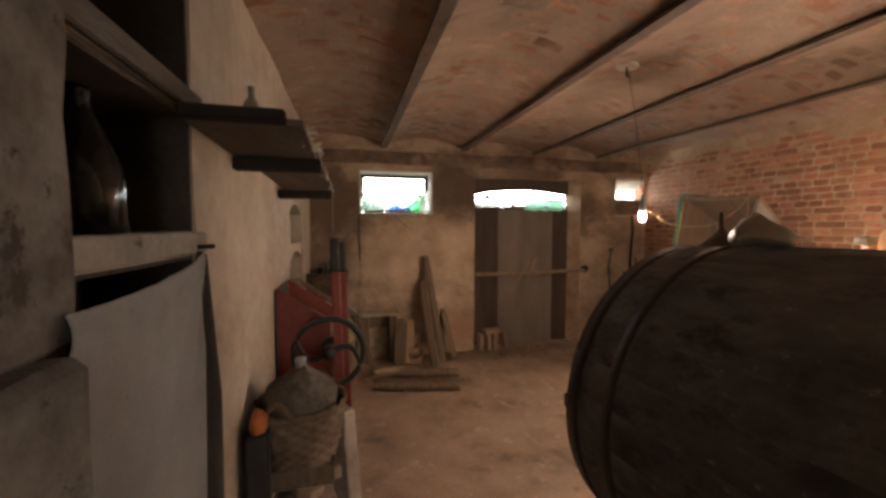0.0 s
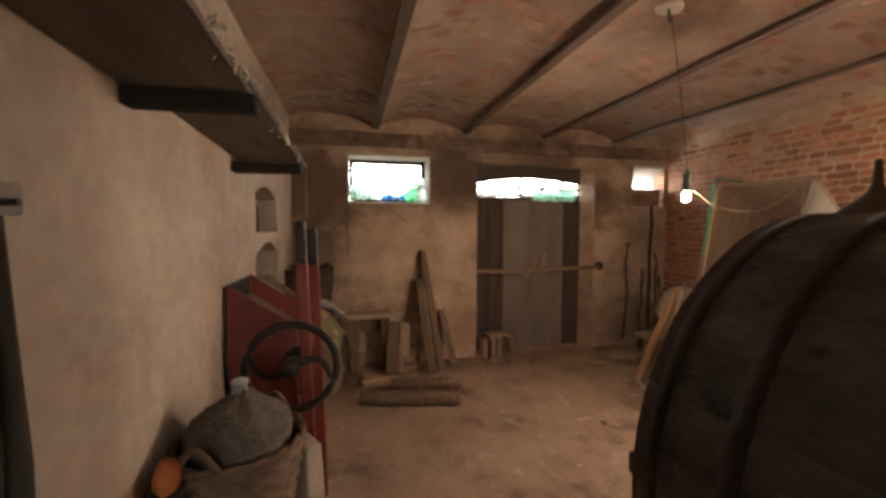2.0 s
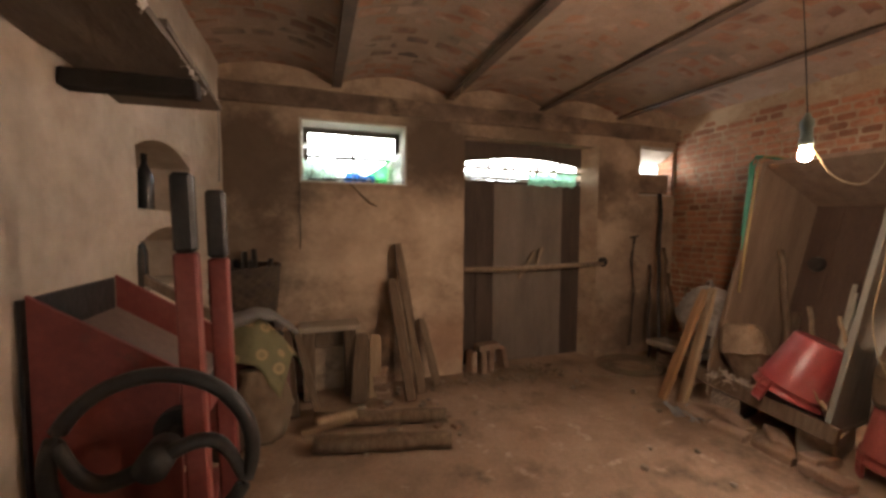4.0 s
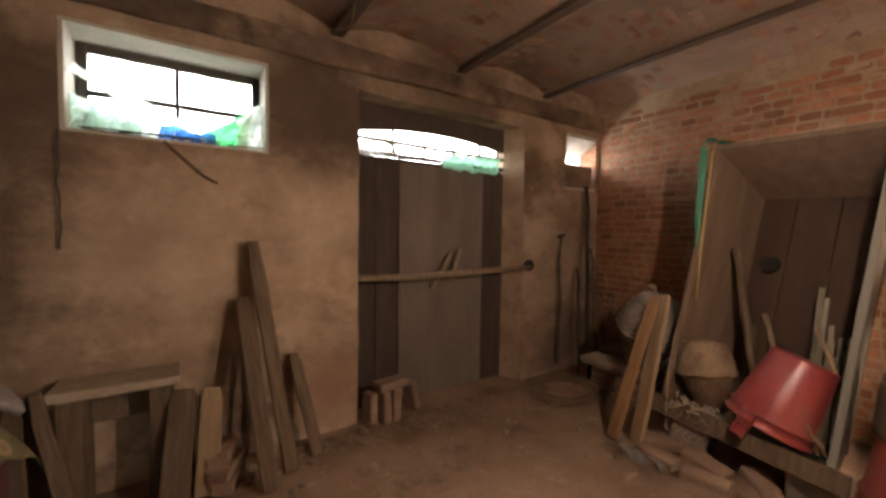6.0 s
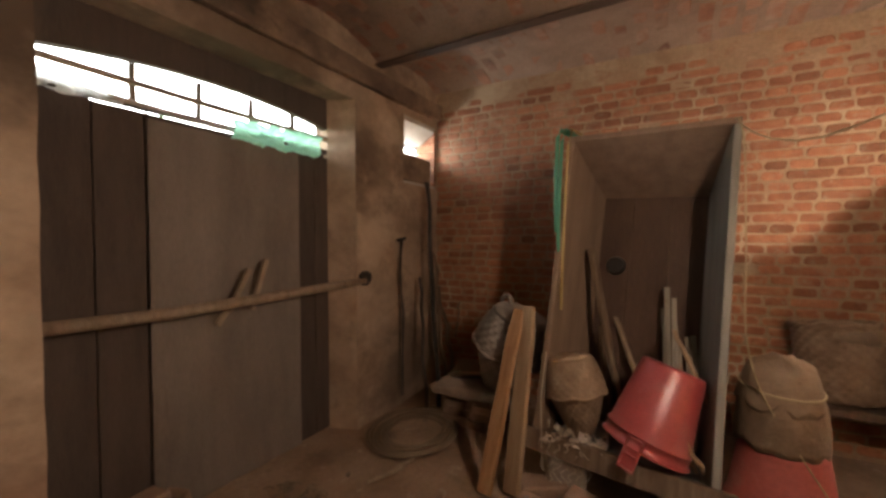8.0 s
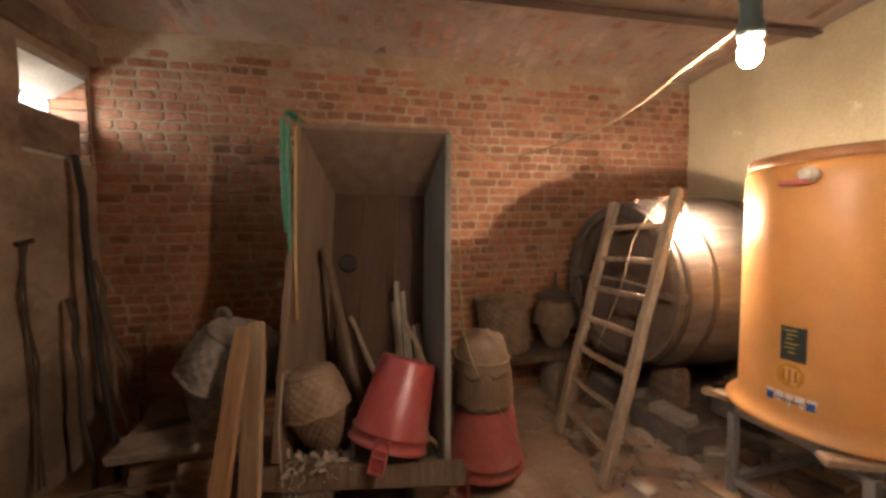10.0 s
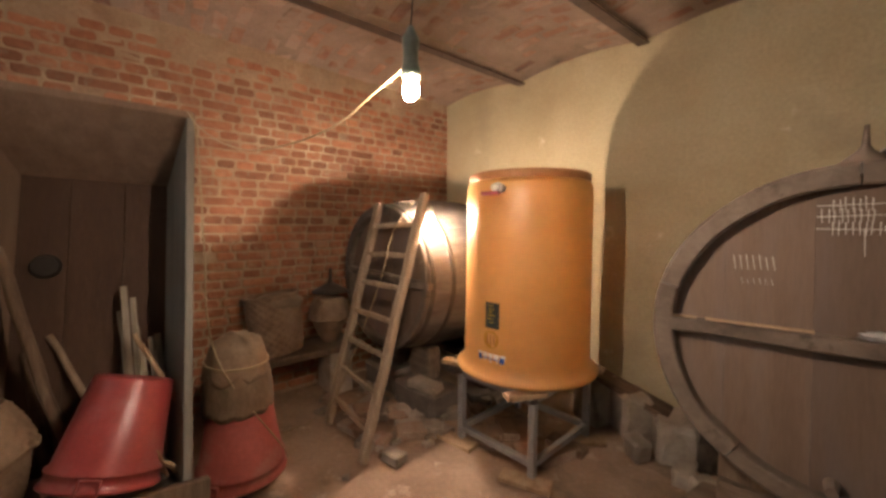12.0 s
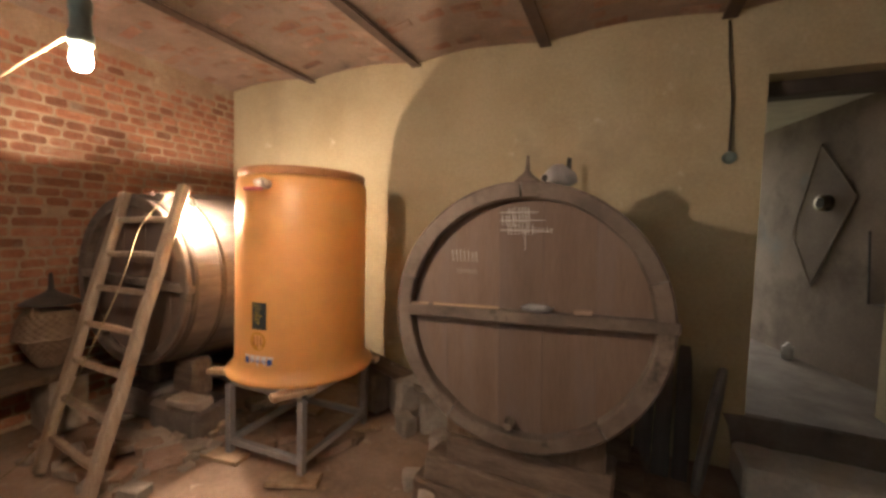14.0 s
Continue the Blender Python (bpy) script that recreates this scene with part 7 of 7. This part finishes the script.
turned("barrel_lid", pose(0.98, 0.86, 0.36) @ pose(0, 0, 0, 0, 0, 74) @ pose(0, 0, 0, 84, 0, 0), [(0.02, -0.018), (0.34, -0.018), (0.348, 0.0), (0.34, 0.018), (0.02, 0.018)], M_STAVE2, "old round barrel lid leaning on the wall", "barrel lid", 40, smooth=False)
turned("funnel", pose(1.856, 1.62, 1.592), [(0.085, 0.0), (0.086, 0.006), (0.07, 0.03), (0.02, 0.075), (0.011, 0.09), (0.006, 0.155), (0.003, 0.156)], M_RIM, "brown tin funnel upturned on the barrel", "funnel")
can = thing("jerrycan", pose(1.755, 1.40, 1.632, 0, 0, -38) @ Matrix.Diagonal((0.85, 0.85, 0.85, 1)), "crumpled milky plastic jerrycan with a black cap lying on the barrel", "jerrycan")
M_CAN = mat("milky_plastic", [(0.40, 0.36, 0.32), (0.50, 0.46, 0.42)], 9, 0.5, 0.05, 50, trans=0.2)
bm = bmesh.new()
box(bm, (-0.088, -0.065, 0.0), (0.088, 0.065, 0.085), 0.02)
bmesh.ops.subdivide_edges(bm, edges=bm.edges[:], cuts=4, use_grid_fill=True)
for v in bm.verts:
    v.co.z *= 1 + 0.45 * math.exp(-((v.co.x + 0.02) / 0.035) ** 2) - 0.3 * max(0, abs(v.co.x) / 0.088 - 0.4)
rough_up(bm, 0.022, 13, seed=4)
rough_up(bm, 0.010, 30, seed=2)
for v in bm.verts:
    v.co.z = max(v.co.z, -0.004)
part("body", bm, M_CAN, can, "", True)
bm = bmesh.new()
tube(bm, [(0.03, 0.05, 0.04), (0.035, 0.082, 0.05)], 0.018, 14)
part("cap", bm, M_BLACK, can, "black screw cap", True)
bm = bmesh.new()
tube(bm, [(0.07, 0, 0.035), (0.115, -0.005, 0.03)], 0.016, 12, taper=[1, 0.6])
part("spout", bm, M_CAN, can, "", True)
stick((1.80, 0.75, 1.60), (1.80, 0.72, 1.89), 0.016, M_BLACK, "dark pipe stub standing on the barrel", category="pipe")
# lath and scraps lying on the head's cross bar
bar = B1 @ Matrix.Translation((0, 0, 0.031))
for x0, x1, r, mt, lab, cat in ((0.10, 0.40, 0.006, M_PALEWOOD, "thin pale stick lying on the barrel bar", "stick"), (-0.28, -0.21, 0.011, M_LOOSEBRICK, "small wooden peg on the barrel bar", "peg"), (0.43, 0.52, 0.006, M_PALEWOOD, "short pale stick on the barrel bar", "stick")):
    bm = bmesh.new()
    tube(bm, [(x0, -0.01, r), (x1, -0.008, r)], r, 7)
    ob = part(cat, bm, mt)
    ob.matrix_world = bar
    tagged(ob, lab, cat)
blob("rag", B1 @ Matrix.Translation((-0.06, -0.012, 0.045)), 0.055, 0.02, 0.015, M_CLOTH, "small white rag on the barrel bar", "rag", 3.0, folds=0.3, freq=5)

# ---- right-hand far corner ----
CG = "sticks in the corner"
stick((4.36, 5.12, 0), (4.56, 5.36, 1.88), 0.020, M_BLACK, "long dark pole standing in the corner", CG, bend=0.03, seed=1)
stick((4.48, 5.10, 0), (4.62, 5.34, 1.25), 0.018, M_OLDWOOD, "crooked stick standing in the corner", CG, bend=0.05, seed=2)
stick((4.30, 5.20, 0), (4.44, 5.36, 1.05), 0.015, M_FRAME, "dark stick standing in the corner", CG, bend=0.05, seed=3)
stick((4.60, 5.08, 0), (4.66, 5.30, 0.95), 0.022, M_OLDWOOD, "forked branch standing in the corner", CG, bend=0.06, seed=4)
stick((4.64, 5.12, 0.52), (4.80, 5.15, 0.80), 0.014, M_OLDWOOD, "side shoot of a branch in the corner", CG, bend=0.03, seed=5)
bm = bmesh.new()
for k in range(2):
    tube(bm, [(4.25 + 0.02 * k, 5.415, 1.37), (4.235 - 0.03 * k, 5.41, 1.1), (4.24 + 0.03 * k, 5.40, 0.75), (4.22 - 0.01 * k, 5.38, 0.40), (4.17 - 0.03 * k, 5.34, 0.12)], 0.007, 6)
tube(bm, [(4.21, 5.415, 1.37), (4.30, 5.41, 1.385)], 0.014, 6)
tagged(part("rope", bm, M_FRAME), "dark rope hung from a peg on the wall", "rope")
bm = bmesh.new()
rnd = random.Random(17)
for q in range(9):
    r = 0.22 + 0.017 * q
    cx, cy = 3.90 + rnd.uniform(-0.02, 0.02), 5.03 + rnd.uniform(-0.02, 0.02)
    tube(bm, [(cx + (r + 0.012 * noise.noise((q, t, 0))) * math.cos(t), cy + 0.85 * (r + 0.012 * noise.noise((q, t, 5))) * math.sin(t), 0.014 + 0.006 * (q % 3) + 0.012 * abs(noise.noise((q, t * 2, 1)))) for t in np.linspace(0, 6.2832, 41)[:-1]], 0.008, 6, True)
tagged(part("rope_coil", bm, M_SACK, smooth=True), "loose coil of dusty rope on the floor", "rope coil")
# brick pile with a slab and a tilted basket
for lay in range(4):
    for q, (x, y) in enumerate(((4.22, 4.86), (4.20, 4.62), (4.46, 4.84), (4.47, 4.60))):
        place("loose_brick", LB[(q + lay) % 4], pose(x + 0.01 * (lay % 2), y - 0.012 * lay, 0.063 * lay, 0, 0, 88 + 6 * ((q * 3 + lay) % 3)), "dusty brick in a low pile by the wall", "brick", "brick pile by the wall")
bm = bmesh.new()
box(bm, (-0.28, -0.29, 0), (0.28, 0.29, 0.05), 0.01, None, 0.012)
ob = part("stone_slab", bm, M_STONE)
ob.matrix_world = pose(4.34, 4.73, 0.254, 0, 0, 5)
tagged(ob, "grey stone slab on the brick pile", "slab")
bm = bmesh.new()
box(bm, (-0.22, -0.16, 0), (0.22, 0.16, 0.04), 0.006, None, 0.008)
ob = part("board", bm, M_OLDWOOD)
ob.matrix_world = pose(4.50, 4.86, 0.306, 0, 3, 20)
tagged(ob, "dusty board on the stone slab", "board")
wicker_demijohn(pose(4.20, 4.56, 0.335, 22, -4, 0) @ pose(0, 0, 0, 0, 0, -30), "grey wicker demijohn tilted on the stone slab", M_WICKERG, M_WICKERG, 1.45, neck=False)

# ---- row of stones and scraps in front of the tub ----
for q in range(4):
    y = 3.22 + 0.275 * q
    place("loose_brick", LB[q % 4], pose(3.57 - 0.012 * q + (0.03 if q % 2 else 0), y, -0.012, 0, 0, 84 + 7 * (q % 3)), "pale brick in a row before the tub", "brick", "bricks before the tub")
for q in range(4):
    place("loose_brick", LB[(q + 2) % 4], Matrix.Translation((3.68 + 0.04 * (q % 2), 3.32 + 0.25 * q, 0.012)) @ pose(0, 0, 0, 6 * math.sin(q * 2.1), 8 * math.cos(q * 1.7), 40 * q), "broken brick under the lip of the tub", "brick", "bricks before the tub")
scraps("paper_scraps", (3.50, 4.05, 0.012), (0.10, 0.14, 0.03), 16, 0.08, M_CLOTH, "crumpled paper and plastic scraps on the floor", "scraps", 13, 0.7)
scraps("dry_husks", (2.72, 5.17, 0.010), (0.36, 0.17, 0.05), 130, 0.055, M_HUSK, "dry husks and scraps before the door", "husks", 14, 0.5)
scraps("dry_husks", (2.02, 5.22, 0.010), (0.34, 0.10, 0.03), 70, 0.05, M_HUSK, "dry husks along the foot of the wall", "husks", 15, 0.5)
for q in range(40):
    x, y = rnd.uniform(1.1, 3.4), rnd.uniform(4.75, 5.35)
    if q > 22:
        x, y = rnd.uniform(2.6, 3.9), rnd.uniform(2.5, 4.9)
    s = rnd.uniform(0.015, 0.045)
    stone((x, y, -0.006), s, s * 0.8, s * 0.6, q + 130, "small crumb of rubble on the floor", "crumbs on the floor")
for q in range(34):
    s = rnd.uniform(0.02, 0.07)
    stone((rnd.uniform(0.85, 1.75), rnd.uniform(4.30, 5.0), -0.006), s, s * 0.8, s * 0.45, q + 230, "small crumb of rubble on the floor", "crumbs on the floor", M_LOOSEBRICK if q % 2 else M_STONE)
bm = bmesh.new()
tube(bm, [(3.30, 4.95, 0.012), (3.45, 4.88, 0.010), (3.62, 4.86, 0.012)], 0.012, 6)
tagged(part("stick", bm, M_LADDER), "pale stick lying on the floor", "stick")

# ---- hook and wires on the ceiling ----
bm = bmesh.new()
for q in range(1):
    c0 = [bm.verts.new((2.42 + (0.085 + 0.02 * noise.noise((t, 0, 0))) * math.cos(t), 2.87 + (0.06 + 0.02 * noise.noise((t, 2, 0))) * math.sin(t), 2.838 - 0.006)) for t in np.linspace(0, 6.2832, 25)[:-1]]
    bm.faces.new(c0)
    ret = bmesh.ops.extrude_face_region(bm, geom=bm.faces[:])
    bmesh.ops.translate(bm, verts=[g for g in ret["geom"] if isinstance(g, bmesh.types.BMVert)], vec=(0, 0, 0.03))
tagged(part("plaster_patch", bm, M_TRIM), "pale plaster patch round the ceiling hook", "patch", kind="structure")
bm = bmesh.new()
tube(bm, [(2.42, 2.87, 2.835), (2.42, 2.87, 2.78), (2.43, 2.87, 2.765), (2.445, 2.87, 2.775)], 0.006, 6)
tagged(part("hook", bm, M_BLACK), "rusty iron hook in the ceiling", "hook")
bm = bmesh.new()
pts = [(1.90 + 0.12 * q / 12 + 0.05 * math.sin(q * 0.8), 5.38 - 0.09 * q, 2.70 - 0.05 * math.sin(q * 0.5)) for q in range(13)]
tube(bm, pts, 0.004, 5)
tagged(part("ceiling_wire", bm, M_CABLE), "old pale wire sagging below the vaults", "wire")
bm = bmesh.new()
tube(bm, [(4.0, 0.70 + 0.12 * q, 2.752 + 0.012 * math.sin(q * 1.3)) for q in range(14)], 0.003, 5)
tagged(part("ceiling_wire", bm, M_CABLE), "thin wire running along the vault", "wire")

# ---- rear wall: switch cord; passage ----
bm = bmesh.new()
tube(bm, [(0.955, 0.515, 2.69), (0.94, 0.517, 2.45), (0.915, 0.517, 2.24), (0.913, 0.518, 1.92)], 0.006, 6)
tagged(part("wall_wire", bm, M_BLACK), "dark wire running down the yellow wall", "wire")
sw_m = pose(0.912, 0.506, 1.885, -90, 0, 2)
turned("wall_socket", sw_m, [(0.01, 0.0), (0.036, 0.0), (0.036, 0.018), (0.028, 0.026), (0.012, 0.03), (0.004, 0.028)], M_SOCKET, "round old bakelite switch on the wall", "switch", 24)
# rhombus frame and porthole on the passage wall
PW = Matrix.Translation((-0.214, -0.41, 0)) @ pose(0, 0, 0, 0, 0, 17.1)
rhomb = thing("wall_rhombus", PW, "grey rhombus board with a brass porthole on the passage wall", "panel")
cy, cz = -0.55, 1.715
corners = [(-0.63, 2.22), (-0.262, 1.76), (-0.63, 1.02), (-0.88, 1.455)]
bm = bmesh.new()
prism(bm, corners, "x", 0.001, 0.012)
part("board", bm, mat("dark_grey_board", [(0.15, 0.117, 0.092), (0.215, 0.175, 0.14)], 3, 0.9, 0.3, 50), rhomb)
for a, b in zip(corners, corners[1:] + corners[:1]):
    bm = bmesh.new()
    tube(bm, [(0.012, a[0], a[1]), (0.012, b[0], b[1])], 0.007, 6)
    part("edge_strip", bm, M_GREYPAINT, rhomb)
bm = bmesh.new()
tube(bm, [(0.012, cy + 0.03, cz), (0.07, cy + 0.03, cz)], 0.068, 22)
port = part("porthole", bm, M_BRASS, rhomb, "dull brass ring", True)
bm = bmesh.new()
tube(bm, [(0.071, cy + 0.03, cz), (0.074, cy + 0.03, cz)], 0.044, 18)
part("porthole_glass", bm, M_DARKGLASS, port, "dark round glass")
turned("tin_can", PW @ pose(0.10, -0.70, 0.345), [(0.01, 0.0), (0.04, 0.0), (0.042, 0.005), (0.042, 0.10), (0.038, 0.11), (0.02, 0.115), (0.015, 0.14), (0.004, 0.142)], M_STEEL, "small grey tin on the threshold", "tin")
bm = bmesh.new()
tube(bm, [(0.012, -0.134, 1.483), (0.012, -0.10, 0.955), (0.012, 0.06, 0.965)], 0.008, 6)
bracket = part("iron_bracket", bm, M_BLACK)
bracket.matrix_world = PW
tagged(bracket, "thin dark iron bracket on the passage wall", "bracket")
bm = bmesh.new()
box(bm, (-0.06, 0.22, 2.27), (0.80, 0.34, 2.37), 0.006)
tagged(part("door_lintel", bm, M_FRAME), "dark wooden lintel of the doorway", "lintel", kind="structure")

# ---- bricks of the east wall, last ----
rnd = random.Random(77)


def wall_brick(l, seed):
    """A worn brick: eight-sided outline with knocked corners, its face a little pillowed."""
    r = random.Random(seed)
    h = 0.0575
    cut = [r.uniform(0.006, 0.020) for q in range(8)]
    out = [(-l / 2 + cut[0], 0), (l / 2 - cut[1], 0), (l / 2, min(cut[2], 0.018)), (l / 2, h - min(cut[3], 0.018)), (l / 2 - cut[4], h), (-l / 2 + cut[5], h), (-l / 2, h - min(cut[6], 0.018)), (-l / 2, min(cut[7], 0.018))]
    out = [(x + r.uniform(-0.003, 0.003), z + r.uniform(-0.003, 0.003)) for x, z in out]
    v = []
    for y, ins in ((0.02, 0.0), (-0.002, 0.001), (-0.0075, 0.006)):
        for x, z in out:
            v.append((x * (1 - 2 * ins / l), y + r.uniform(-0.0015, 0.0015), h / 2 + (z - h / 2) * (1 - 2 * ins / h)))
    f = [tuple(range(16, 24))]
    for k in (0, 8):
        f += [(k + q, k + (q + 1) % 8, k + 8 + (q + 1) % 8, k + 8 + q) for q in range(8)]
    return v, f


KINDS = {}
for l in (0.118, 0.124, 0.236):
    for s in range(9):
        v, f = wall_brick(l, s + int(l * 1000))
        me = bpy.data.meshes.new("brick")
        me.from_pydata(v, [], f)
        me.materials.append(M_BRICK)
        KINDS[(l, s)] = (me, v, f)
allv, allf = [], []
single = 0
for row in range(38):
    z = 0.02 + 0.0698 * row
    u_ = 0.03 - rnd.uniform(0, 0.12)
    while u_ < 4.98:
        l = 0.236 if rnd.random() < 0.16 else rnd.choice((0.118, 0.124))
        c = u_ + l / 2
        u_ += l + 0.013
        buried = 0.0
        if z > 2.44:
            buried = 0.011 * min(1.0, (z - 2.44) * 5) + 0.013 * noise.noise((c * 4, z * 9, 0))
            if buried > 0.012:
                continue
        if c < 0.03 or c > 4.97 or (rnd.random() < 0.012):
            continue
        me, v, f = KINDS[(l, rnd.randrange(9))]
        dz = 0.004 * noise.noise((c * 2, row * 0.2, 3)) + rnd.uniform(-0.002, 0.002)
        if 1.25 < c < 3.70 and 1.40 < z < 2.50 and single < 300:
            ob = new("brick", me)
            ob.parent = east_wall
            ob.matrix_local = Matrix.Translation((c, rnd.uniform(-0.002, 0.002) + max(0, buried), z + dz))
            single += 1
        else:
            k0 = len(allv)
            dy = rnd.uniform(-0.002, 0.002) + max(0, buried)
            allv += [(x + c, y + dy, zz + z + dz) for x, y, zz in v]
            allf += [tuple(k0 + i for i in face) for face in f]
me = bpy.data.meshes.new("brickwork")
me.from_pydata(allv, [], allf)
me.materials.append(M_BRICKS)
rest = new("brickwork", me)
rest.parent = east_wall
tagged(rest, kind="stuff")
